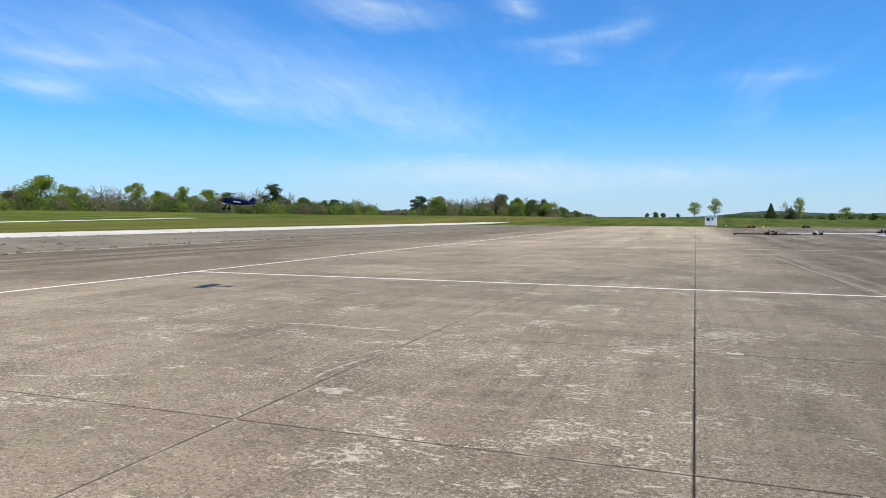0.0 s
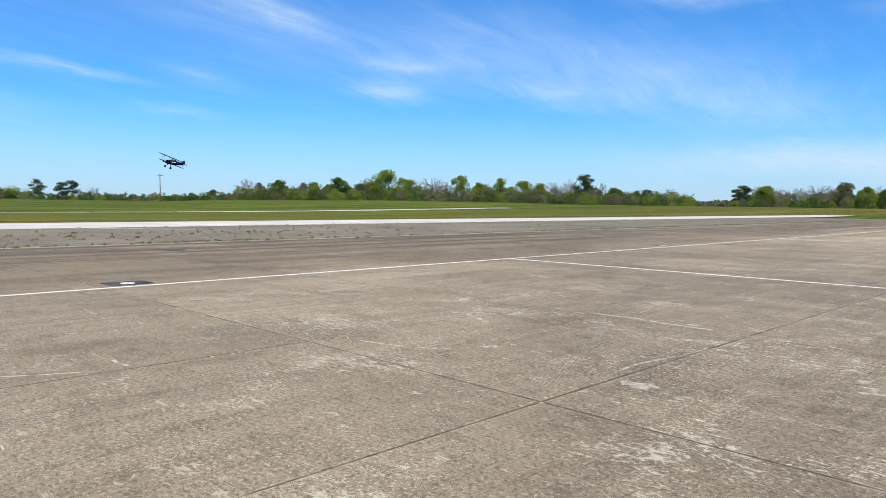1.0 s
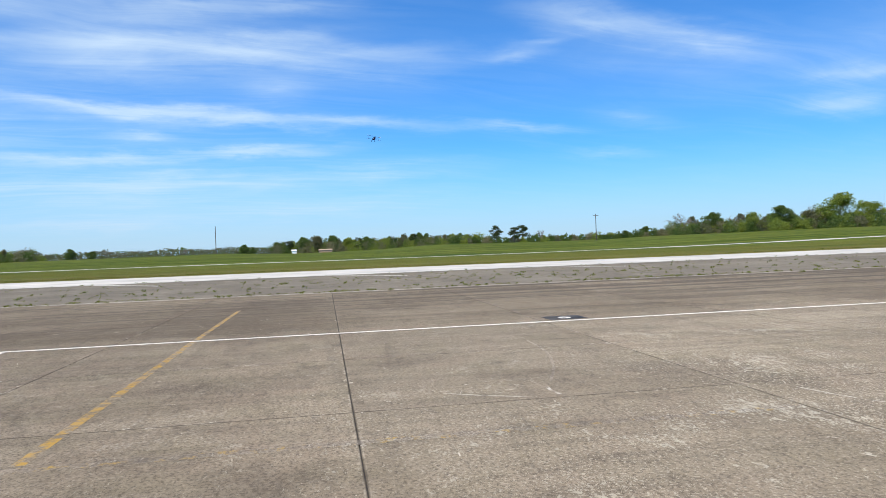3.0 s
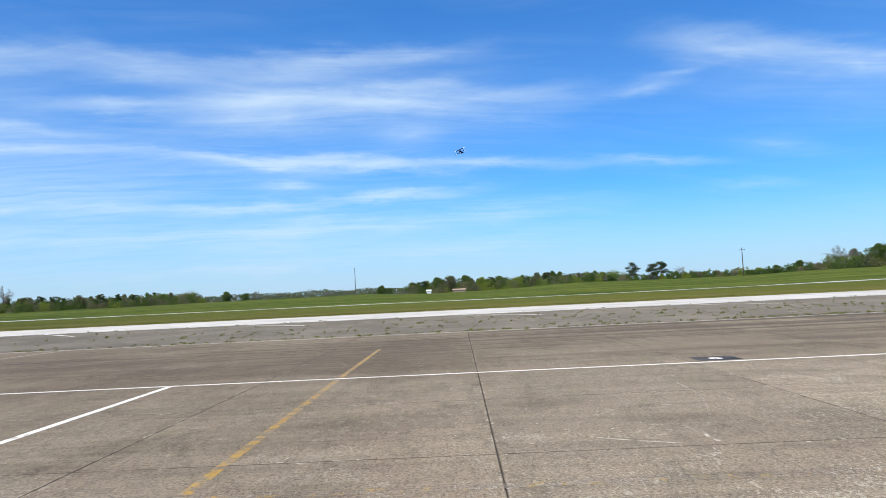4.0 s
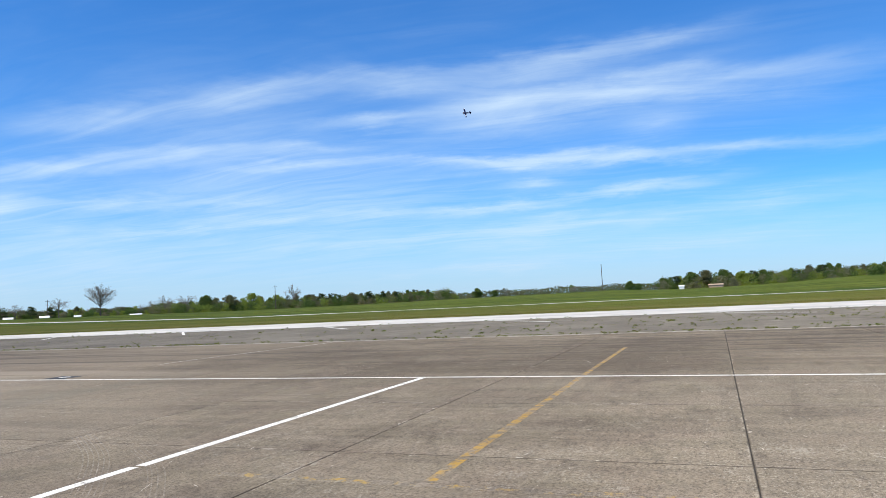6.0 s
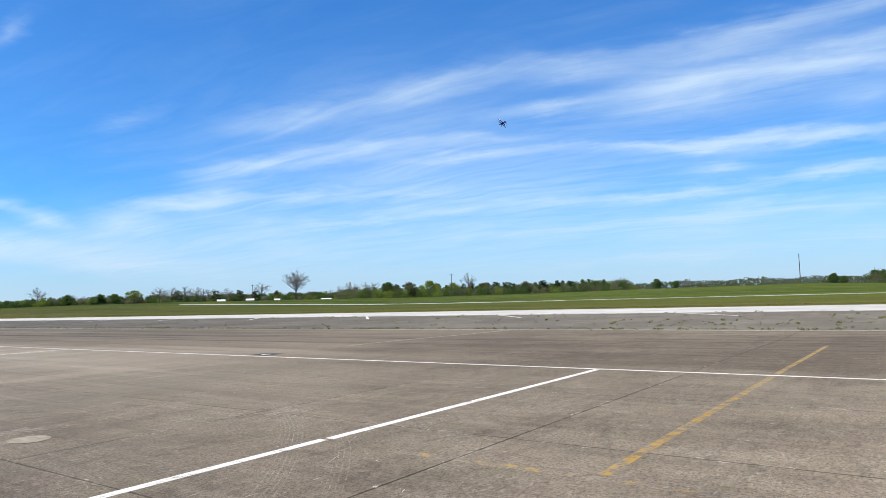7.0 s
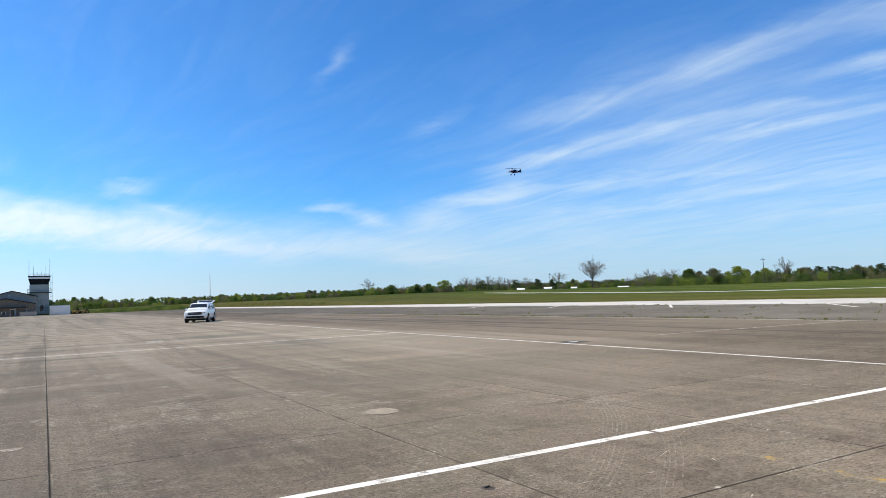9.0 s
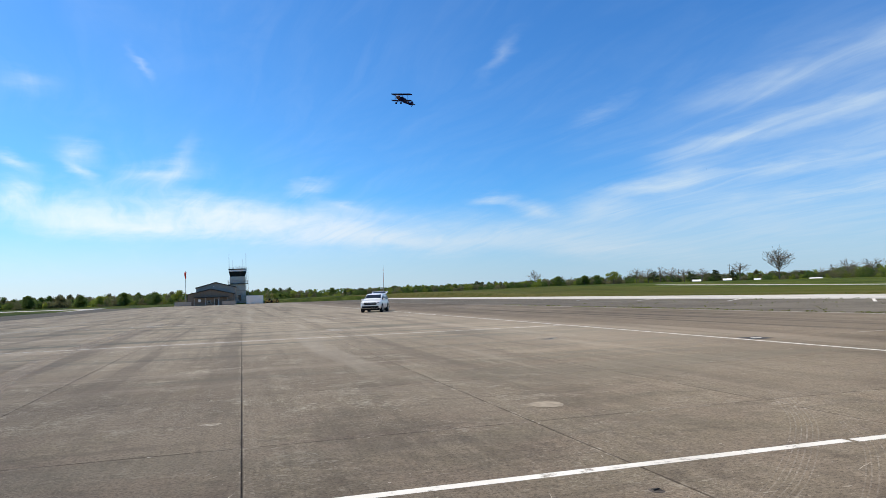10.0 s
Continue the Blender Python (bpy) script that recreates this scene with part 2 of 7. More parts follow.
# ---- materials ----
class Nodes:
    """A node material under construction."""

    def __init__(self, name, rough=0.8, metal=0.0):
        self.mat = bpy.data.materials.new(name)
        self.mat.use_nodes = True
        self.tree = self.mat.node_tree
        self.shader = self.tree.nodes["Principled BSDF"]
        self.shader.inputs["Roughness"].default_value = rough
        self.shader.inputs["Metallic"].default_value = metal
        self.shader.inputs["Specular IOR Level"].default_value = 0.06 if rough > 0.65 else 0.5

    def node(self, kind):
        return self.tree.nodes.new(kind)

    def link(self, a, b):
        self.tree.links.new(a, b)

    def place(self, stretch=(1, 1, 1), object_space=False):
        if object_space:
            out = self.node("ShaderNodeTexCoord").outputs["Object"]
        else:
            out = self.node("ShaderNodeNewGeometry").outputs["Position"]
        m = self.node("ShaderNodeMapping")
        m.inputs["Scale"].default_value = stretch
        self.link(out, m.inputs["Vector"])
        return m.outputs[0]

    def noise(self, scale, detail=4.0, rough=0.55, stretch=(1, 1, 1), object_space=False, twist=0.0):
        k = self.node("ShaderNodeTexNoise")
        k.inputs["Scale"].default_value, k.inputs["Detail"].default_value = scale, detail
        k.inputs["Roughness"].default_value, k.inputs["Distortion"].default_value = rough, twist
        self.link(self.place(stretch, object_space), k.inputs["Vector"])
        return k.outputs[0]

    def ramp(self, value, lo, hi, a=0.0, b=1.0):
        m = self.node("ShaderNodeMapRange")
        m.interpolation_type = "SMOOTHSTEP"
        self.link(value, m.inputs[0])
        for k, x in zip((1, 2, 3, 4), (lo, hi, a, b)):
            m.inputs[k].default_value = x
        return m.outputs[0]

    def op(self, kind, a, b):
        m = self.node("ShaderNodeMath")
        m.operation = kind
        for k, x in ((0, a), (1, b)):
            if isinstance(x, (int, float)):
                m.inputs[k].default_value = x
            else:
                self.link(x, m.inputs[k])
        return m.outputs[0]

    def mix(self, factor, a, b, kind="MIX"):
        m = self.node("ShaderNodeMix")
        m.data_type, m.blend_type = "RGBA", kind
        for k, x in ((0, factor), (6, a), (7, b)):
            if isinstance(x, (int, float)):
                m.inputs[k].default_value = x
            elif isinstance(x, tuple):
                m.inputs[k].default_value = (*x, 1)
            else:
                self.link(x, m.inputs[k])
        return m.outputs[2]

    def colour(self, c):
        if isinstance(c, tuple):
            self.shader.inputs["Base Color"].default_value = (*c, 1)
        else:
            self.link(c, self.shader.inputs["Base Color"])

    def bump(self, height, strength, distance):
        b = self.node("ShaderNodeBump")
        b.inputs["Strength"].default_value, b.inputs["Distance"].default_value = strength, distance
        self.link(height, b.inputs["Height"])
        self.link(b.outputs[0], self.shader.inputs["Normal"])

    def random(self):
        """Varies from object to object and from piece to piece."""
        a = self.node("ShaderNodeObjectInfo").outputs["Random"]
        b = self.node("ShaderNodeNewGeometry").outputs["Random Per Island"]
        return self.op("FRACT", self.op("ADD", a, b), 0.0)


def plain(name, colour, rough=0.6, metal=0.0, vary=0.12, scale=6.0, gloss=None):
    m = Nodes(name, rough, metal)
    dark = tuple(c * (1 - vary) for c in colour)
    light = tuple(min(1.0, c * (1 + vary)) for c in colour)
    k = m.noise(scale, 6, 0.6, object_space=True)
    m.colour(m.mix(m.ramp(k, 0.3, 0.7), dark, light))
    if gloss:
        m.shader.inputs["Coat Weight"].default_value = gloss
        m.shader.inputs["Coat Roughness"].default_value = 0.08
    return m.mat


def joint_distance(m, axis, first, step):
    """Metres to the nearest slab joint across one axis."""
    xyz = m.node("ShaderNodeSeparateXYZ")
    m.link(m.place(), xyz.inputs[0])
    k = m.op("FRACT", m.op("ADD", m.op("DIVIDE", m.op("SUBTRACT", xyz.outputs[axis], first), step), 100.5), 0.0)
    return m.op("MULTIPLY", m.op("ABSOLUTE", m.op("SUBTRACT", k, 0.5), 0.0), step)


def concrete_surface(m):
    """Weathered apron concrete: broad stains, drag streaks, bare aggregate, flaked crust and scaled joint lips."""
    along = m.node("ShaderNodeSeparateXYZ")
    m.link(m.place(), along.inputs[0])
    broad = m.noise(0.085, 5, 0.6, twist=0.6)
    c = m.mix(m.ramp(broad, 0.34, 0.66), (0.212, 0.163, 0.106), (0.320, 0.250, 0.164))
    hue = m.noise(0.9, 5, 0.6)
    c = m.mix(m.ramp(hue, 0.46, 0.66, 0.0, 0.40), c, (0.245, 0.200, 0.120))
    c = m.mix(m.ramp(hue, 0.54, 0.34, 0.0, 0.40), c, (0.270, 0.192, 0.130))
    mid = m.noise(0.42, 9, 0.66, (0.8, 0.55, 1), twist=0.4)
    c = m.mix(m.ramp(mid, 0.48, 0.66, 0.0, 0.60), c, (0.345, 0.272, 0.182))
    c = m.mix(m.ramp(mid, 0.50, 0.36, 0.0, 0.60), c, (0.128, 0.098, 0.067))
    streak = m.noise(1.0, 8, 0.66, (1.05, 0.11, 1), twist=0.3)
    c = m.mix(m.ramp(streak, 0.50, 0.64, 0.0, 0.28), c, (0.110, 0.086, 0.060))
    c = m.mix(m.ramp(streak, 0.44, 0.32, 0.0, 0.22), c, (0.360, 0.287, 0.195))
    cross = m.noise(1.0, 7, 0.68, (0.20, 1.5, 1), twist=0.3)
    c = m.mix(m.ramp(cross, 0.52, 0.68, 0.0, 0.42), c, (0.125, 0.097, 0.067))
    c = m.mix(m.ramp(cross, 0.45, 0.31, 0.0, 0.32), c, (0.375, 0.300, 0.204))
    brush = m.noise(1.0, 7, 0.66, (5.5, 0.22, 1))
    c = m.mix(m.ramp(brush, 0.50, 0.62, 0.0, 0.26), c, (0.110, 0.086, 0.060))
    c = m.mix(m.ramp(brush, 0.46, 0.35, 0.0, 0.24), c, (0.400, 0.323, 0.224))
    grain = m.noise(26.0, 5, 0.82)
    c = m.mix(m.ramp(grain, 0.48, 0.57, 0.0, 0.66), c, (0.072, 0.055, 0.038))
    mottle = m.noise(6.5, 6, 0.66, (0.85, 1.15, 1))
    c = m.mix(m.ramp(mottle, 0.51, 0.64, 0.0, 0.22), c, (0.110, 0.086, 0.060))
    c = m.mix(m.ramp(mottle, 0.48, 0.36, 0.0, 0.22), c, (0.390, 0.312, 0.214))
    pits = m.noise(1.9, 9, 0.76, (0.8, 1.2, 1))
    c = m.mix(m.ramp(pits, 0.46, 0.38, 0.0, 0.45), c, (0.095, 0.074, 0.052))
    # bare pale aggregate
    zone = m.op("MAXIMUM", m.ramp(along.outputs[1], -2.0, 4.0, 0.35, 1.0), m.op("MULTIPLY", m.ramp(along.outputs[1], -8.0, -12.0), m.ramp(along.outputs[0], -9.0, -4.0)))
    bare = m.ramp(m.noise(0.33, 5, 0.6), 0.38, 0.62, 0.25, 1.0)
    stones = m.ramp(m.noise(30.0, 4, 0.78), 0.550, 0.600)
    c = m.mix(m.op("MULTIPLY", m.op("MULTIPLY", stones, bare), m.op("MULTIPLY", zone, 0.80)), c, (0.580, 0.485, 0.345))
    # pale crust flaking off in loose clusters, most of it past the middle slabs
    patch = m.noise(0.75, 6, 0.68, twist=0.5)
    scab = m.op("ADD", m.noise(9.0, 11, 0.78, (0.70, 1.4, 1), twist=0.6), m.op("MULTIPLY", m.op("SUBTRACT", patch, 0.5), 0.55))
    # two stretches where the crust has broken up most
    ends = m.op("MULTIPLY", m.ramp(along.outputs[1], -9.0, -12.0), m.ramp(along.outputs[1], -24.0, -17.0))
    ends = m.op("MAXIMUM", m.op("MULTIPLY", ends, m.ramp(along.outputs[0], -6.0, -2.0)), m.op("MULTIPLY", m.op("MULTIPLY", m.ramp(along.outputs[1], 2.5, 4.5), m.ramp(along.outputs[1], 14.0, 9.0)), m.ramp(along.outputs[0], -5.0, -1.0)))
    scab = m.op("ADD", scab, m.op("MULTIPLY", ends, 0.014))
    specks = m.op("ADD", m.noise(24.0, 7, 0.80), m.op("MULTIPLY", m.op("SUBTRACT", patch, 0.5), 0.40))
    zone = m.op("MULTIPLY", zone, m.ramp(along.outputs[0], -13.0, -5.0, 0.40, 1.0))
    flecks = m.op("MULTIPLY", m.op("MAXIMUM", m.ramp(scab, 0.592, 0.628), m.ramp(specks, 0.585, 0.615)), zone)
    c = m.mix(m.op("MULTIPLY", flecks, 0.74), c, (0.600, 0.528, 0.388))
    chips = m.op("MULTIPLY", m.ramp(m.noise(4.2, 9, 0.76, (0.42, 2.0, 1), twist=0.3), 0.630, 0.660), m.ramp(m.noise(0.6, 4, 0.6), 0.46, 0.58))
    c = m.mix(m.op("MULTIPLY", chips, 0.55), c, (0.600, 0.508, 0.370))
    # a thin, ragged, paler lip along the slab joints
    near = m.op("MINIMUM", joint_distance(m, 0, 0.02, 3.62), joint_distance(m, 1, 0.32, 4.45))
    ragged = m.op("ADD", near, m.op("MULTIPLY", m.op("SUBTRACT", m.noise(5.0, 7, 0.72), 0.5), 0.22))
    lips = m.op("MULTIPLY", m.ramp(ragged, 0.030, 0.010), m.ramp(m.noise(0.8, 5, 0.65), 0.46, 0.62, 0.1, 0.70))
    c = m.mix(lips, c, (0.540, 0.450, 0.325))
    # blackened, ragged edge at the joint itself
    c = m.mix(m.ramp(m.op("ADD", near, m.op("MULTIPLY", m.noise(2.3, 5, 0.7), 0.04)), 0.044, 0.026, 0.0, 0.75), c, (0.075, 0.058, 0.042))
    return c, grain, flecks


def streak_y(m):
    return m.noise(1.0, 6, 0.6, (0.7, 0.05, 1))


def concrete():
    m = Nodes("concrete", 0.92)
    c, grain, flecks = concrete_surface(m)
    c = m.mix(m.ramp(m.random(), 0.0, 1.0, 0.0, 0.28), c, (0.115, 0.089, 0.061))
    # brightening with distance along y is put into the concrete's base colour
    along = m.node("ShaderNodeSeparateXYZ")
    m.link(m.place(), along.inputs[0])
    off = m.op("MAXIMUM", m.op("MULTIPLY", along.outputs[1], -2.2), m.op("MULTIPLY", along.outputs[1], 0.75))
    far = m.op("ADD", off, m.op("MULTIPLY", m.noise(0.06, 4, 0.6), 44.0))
    lightened = m.op("MULTIPLY", m.ramp(far, 28.0, 92.0), m.ramp(along.outputs[0], -22.0, -8.0, 0.05, 1.0))
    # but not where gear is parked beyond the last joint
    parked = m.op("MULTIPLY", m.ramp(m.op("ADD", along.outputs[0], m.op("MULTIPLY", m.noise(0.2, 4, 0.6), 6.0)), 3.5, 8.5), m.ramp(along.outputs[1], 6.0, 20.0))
    lightened = m.op("MULTIPLY", lightened, m.op("SUBTRACT", 1.0, parked))
    c = m.mix(lightened, c, (1.66, 1.54, 1.35), "MULTIPLY")
    c = m.mix(m.op("MULTIPLY", lightened, 0.42), c, (0.470, 0.378, 0.262))
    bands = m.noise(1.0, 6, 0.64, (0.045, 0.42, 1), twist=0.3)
    c = m.mix(m.op("MULTIPLY", lightened, m.ramp(bands, 0.50, 0.62, 0.0, 0.80)), c, (0.200, 0.182, 0.125))
    c = m.mix(m.op("MULTIPLY", lightened, m.ramp(bands, 0.46, 0.34, 0.0, 0.40)), c, (0.640, 0.500, 0.350))
    runs = m.noise(1.0, 7, 0.66, (0.50, 0.022, 1), twist=0.3)
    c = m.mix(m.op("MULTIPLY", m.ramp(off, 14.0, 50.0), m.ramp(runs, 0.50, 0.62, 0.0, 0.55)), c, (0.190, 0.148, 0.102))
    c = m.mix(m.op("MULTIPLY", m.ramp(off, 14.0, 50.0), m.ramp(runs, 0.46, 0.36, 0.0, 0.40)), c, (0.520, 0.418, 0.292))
    # a slightly darker stretch along y; worn is y wavered by noise
    worn = m.op("ADD", along.outputs[1], m.op("MULTIPLY", m.noise(0.12, 5, 0.6), 6.0))
    dulled = m.op("MULTIPLY", m.ramp(worn, 6.0, 0.0), m.ramp(worn, -22.0, -12.0))
    dulled = m.op("MULTIPLY", dulled, m.ramp(along.outputs[0], -18.0, -13.0))
    c = m.mix(dulled, c, (0.96, 0.95, 0.94), "MULTIPLY")
    c = m.mix(m.op("MULTIPLY", m.op("MULTIPLY", m.ramp(worn, -9.0, -18.0), m.ramp(along.outputs[0], -6.0, -12.0)), 0.25), c, (0.480, 0.372, 0.250))
    c = m.mix(m.op("MULTIPLY", parked, m.ramp(streak_y(m), 0.42, 0.58, 0.45, 1.0)), c, (0.64, 0.63, 0.63), "MULTIPLY")
    # the strip past the edge line is multiplied darker
    c = m.mix(m.ramp(along.outputs[0], -12.5, -17.0), c, (0.80, 0.78, 0.76), "MULTIPLY")
    # rubber-darkened drag bands beside the shoulder seam
    drag = m.op("MULTIPLY", m.ramp(along.outputs[0], -14.0, -22.0), m.ramp(m.noise(1.0, 7, 0.64, (1.3, 0.024, 1)), 0.46, 0.60, 0.0, 0.80))
    c = m.mix(m.op("MULTIPLY", drag, m.op("SUBTRACT", 1.0, m.op("MULTIPLY", lightened, 0.6))), c, (0.085, 0.066, 0.047))
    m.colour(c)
    m.shader.inputs["Diffuse Roughness"].default_value = 1.0
    m.bump(m.op("ADD", grain, m.op("MULTIPLY", flecks, 0.5)), 0.55, 0.009)
    return m.mat


def paint(name, colour, wear, lo, hi):
    """Road paint worn through to the concrete."""
    m = Nodes(name, 0.7)
    c, grain, flecks = concrete_surface(m)
    worn = m.op("MULTIPLY", m.ramp(m.noise(5.0, 9, 0.75), lo, hi), wear)
    dirt = m.mix(m.ramp(m.noise(1.1, 5, 0.6), 0.4, 0.7, 0.0, 0.25), colour, (0.371, 0.298, 0.208))
    m.colour(m.mix(worn, dirt, c))
    m.bump(grain, 0.4, 0.003)
    return m.mat


def asphalt():
    m = Nodes("asphalt", 0.92)
    c = m.mix(m.ramp(m.noise(0.16, 6, 0.6), 0.34, 0.66), (0.116, 0.095, 0.067), (0.178, 0.147, 0.104))
    c = m.mix(m.ramp(m.noise(1.0, 6, 0.62, (0.9, 0.07, 1)), 0.5, 0.68, 0.0, 0.55), c, (0.090, 0.071, 0.050))
    c = m.mix(m.ramp(m.noise(0.6, 7, 0.7), 0.54, 0.68, 0.0, 0.5), c, (0.300, 0.250, 0.180))
    grain = m.noise(38.0, 3, 0.7)
    c = m.mix(m.ramp(grain, 0.48, 0.62, 0.0, 0.5), c, (0.313, 0.251, 0.175))
    m.colour(c)
    m.shader.inputs["Diffuse Roughness"].default_value = 1.0
    m.bump(grain, 0.5, 0.005)
    return m.mat


def runway_concrete():
    m = Nodes("runway_concrete", 0.85)
    c = m.mix(m.ramp(m.noise(0.25, 6, 0.6), 0.3, 0.7), (0.50, 0.445, 0.36), (0.66, 0.595, 0.49))
    c = m.mix(m.ramp(m.noise(1.0, 6, 0.65, (0.7, 0.05, 1)), 0.48, 0.70, 0.0, 0.75), c, (0.36, 0.335, 0.29))
    m.colour(c)
    m.bump(m.noise(30.0, 3, 0.6), 0.3, 0.003)
    return m.mat


def grass():
    m = Nodes("grass", 0.95)
    c = m.mix(m.ramp(m.noise(0.02, 6, 0.6), 0.36, 0.64), (0.072, 0.092, 0.010), (0.102, 0.118, 0.015))
    c = m.mix(m.ramp(m.noise(0.09, 7, 0.68, (1.0, 0.16, 1)), 0.46, 0.64, 0.0, 0.7), c, (0.150, 0.142, 0.024))
    rows = m.noise(0.5, 6, 0.66, (0.5, 0.05, 1))
    c = m.mix(m.ramp(rows, 0.48, 0.60, 0.0, 0.80), c, (0.034, 0.056, 0.006))
    c = m.mix(m.ramp(rows, 0.45, 0.34, 0.0, 0.6), c, (0.165, 0.175, 0.028))
    c = m.mix(m.ramp(m.noise(0.8, 7, 0.72, (0.6, 0.2, 1)), 0.48, 0.64, 0.0, 0.75), c, (0.042, 0.054, 0.004))
    c = m.mix(m.ramp(m.noise(5.0, 5, 0.75), 0.5, 0.66, 0.0, 0.5), c, (0.036, 0.046, 0.005))
    edge = m.node("ShaderNodeSeparateXYZ")
    m.link(m.place(), edge.inputs[0])
    # taller, browner sward between the runway and the lane
    verge = m.ramp(edge.outputs[0], -58.0, -68.0)
    rank = m.op("MULTIPLY", m.op("MULTIPLY", verge, m.ramp(edge.outputs[0], -118.0, -108.0)), m.ramp(m.noise(0.25, 6, 0.7, (1, 0.15, 1)), 0.36, 0.56, 0.1, 0.75))
    c = m.mix(rank, c, (0.105, 0.092, 0.016))
    dry = m.op("MULTIPLY", m.op("MULTIPLY", verge, m.ramp(edge.outputs[0], -82.0, -70.0)), m.ramp(m.noise(0.7, 5, 0.7, (1, 0.3, 1)), 0.40, 0.58, 0.15, 0.8))
    c = m.mix(dry, c, (0.150, 0.122, 0.036))
    m.colour(c)
    m.shader.inputs["Diffuse Roughness"].default_value = 1.0
    m.bump(m.noise(2.2, 6, 0.7), 0.8, 0.12)
    return m.mat


def leaves(name, a, b, c):
    """Leaf surface that lets part of the light through."""
    m = Nodes(name, 0.7)
    k = m.mix(m.random(), a, b)
    k = m.mix(m.ramp(m.noise(0.35, 4, 0.6), 0.4, 0.7, 0.0, 0.6), k, c)
    m.colour(k)
    glow = m.node("ShaderNodeBsdfTranslucent")
    m.link(k, glow.inputs[0])
    both = m.node("ShaderNodeMixShader")
    both.inputs[0].default_value = 0.50
    m.link(m.shader.outputs[0], both.inputs[1])
    m.link(glow.outputs[0], both.inputs[2])
    m.link(both.outputs[0], m.tree.nodes["Material Output"].inputs[0])
    return m.mat


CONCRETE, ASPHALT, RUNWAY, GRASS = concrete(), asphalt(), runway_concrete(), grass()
WHITE_LINE = paint("white_line_paint", (0.82, 0.75, 0.62), 0.90, 0.53, 0.66)
YELLOW_LINE = paint("yellow_line_paint", (0.45, 0.255, 0.045), 0.95, 0.40, 0.56)
FADED_YELLOW = paint("faded_yellow_paint", (0.44, 0.27, 0.062), 1.0, 0.355, 0.48)
PITTED = plain("pitted_mortar", (0.105, 0.082, 0.057), 0.95, vary=0.3)
CHIPPED = paint("chipped_mortar", (0.54, 0.455, 0.330), 0.95, 0.44, 0.60)
FADED_WHITE = paint("faded_white_paint", (0.52, 0.45, 0.34), 1.0, 0.40, 0.60)
BLACK_PAINT = paint("black_panel_paint", (0.035, 0.036, 0.037), 0.5, 0.58, 0.74)
SCUFF = paint("scuffed_rubber_trace", (0.365, 0.295, 0.208), 1.0, 0.34, 0.50)
STAIN = paint("oily_stain", (0.095, 0.075, 0.054), 1.0, 0.38, 0.54)
JOINT = plain("joint_sealant", (0.060, 0.052, 0.043), 0.9, vary=0.3)
PATCH = plain("patch_mortar", (0.34, 0.275, 0.19), 0.9, vary=0.2, scale=9)
LEAF_GREEN = leaves("leaf_green", (0.125, 0.180, 0.044), (0.180, 0.236, 0.062), (0.098, 0.140, 0.036))
LEAF_SPRING = leaves("leaf_spring", (0.255, 0.310, 0.052), (0.335, 0.370, 0.075), (0.190, 0.240, 0.042))
LEAF_OLIVE = leaves("leaf_olive", (0.180, 0.180, 0.082), (0.245, 0.225, 0.115), (0.145, 0.148, 0.070))
LEAF_PINE = leaves("leaf_pine", (0.075, 0.102, 0.037), (0.104, 0.128, 0.050), (0.060, 0.080, 0.030))
LEAF_WEED = leaves("leaf_weed", (0.150, 0.180, 0.029), (0.270, 0.250, 0.058), (0.090, 0.120, 0.023))
HILL = plain("wooded_hill", (0.050, 0.066, 0.042), 0.95, vary=0.3, scale=0.02)
BARK = plain("bark", (0.19, 0.155, 0.115), 0.9, vary=0.3, scale=2.0)
TWIG = plain("bare_twig", (0.30, 0.265, 0.215), 0.9, vary=0.2, scale=0.7)
TWIG_BRUSH = leaves("twig_brush", (0.260, 0.240, 0.110), (0.330, 0.295, 0.145), (0.200, 0.200, 0.080))
WHITE_PAINT = plain("white_paint", (0.92, 0.87, 0.77), 0.45, vary=0.05)
CAR_WHITE = plain("car_white", (0.93, 0.885, 0.80), 0.3, vary=0.02, gloss=0.8)
RUBBER = plain("rubber", (0.022, 0.022, 0.022), 0.85)
ALLOY = plain("alloy", (0.42, 0.42, 0.43), 0.35, 0.9)
DARK_GLASS = plain("dark_glass", (0.010, 0.012, 0.014), 0.16, vary=0.0)
AUTO_GLASS = plain("smoked_car_glass", (0.012, 0.013, 0.014), 0.3, vary=0.0)
AUTO_GLASS.node_tree.nodes["Principled BSDF"].inputs["Specular IOR Level"].default_value = 0.15
CAB_GLASS = plain("tinted_cab_glass", (0.014, 0.020, 0.018), 0.7, vary=0.0)
DARK_TRIM = plain("dark_trim", (0.026, 0.026, 0.026), 0.8)
STEEL = plain("galvanised_steel", (0.34, 0.34, 0.33), 0.5, 0.6)
POLE_WOOD = plain("pole_wood", (0.125, 0.100, 0.078), 0.9, vary=0.25)
NAVY = plain("navy_film", (0.006, 0.010, 0.052), 0.68, vary=0.12)
DULL_BLUE = plain("dull_blue_film", (0.11, 0.14, 0.26), 0.5, vary=0.1)
WING_WHITE = plain("white_film", (0.80, 0.80, 0.79), 0.32, vary=0.03, gloss=0.5)
COWL = plain("cowl_brown", (0.13, 0.036, 0.018), 0.6, vary=0.2)
SIDING = plain("grey_siding", (0.36, 0.32, 0.26), 0.7, vary=0.08, scale=1.5)
BRICK_TAN = plain("tan_block", (0.19, 0.157, 0.117), 0.85, vary=0.12, scale=2.0)
TOWER_WALL = plain("tower_panel", (0.44, 0.44, 0.36), 0.6, vary=0.06, scale=1.0)
ROOF_DARK = plain("dark_roof_metal", (0.040, 0.040, 0.038), 0.85, vary=0.15)
ORANGE = plain("orange_fabric", (0.72, 0.085, 0.04), 0.8)
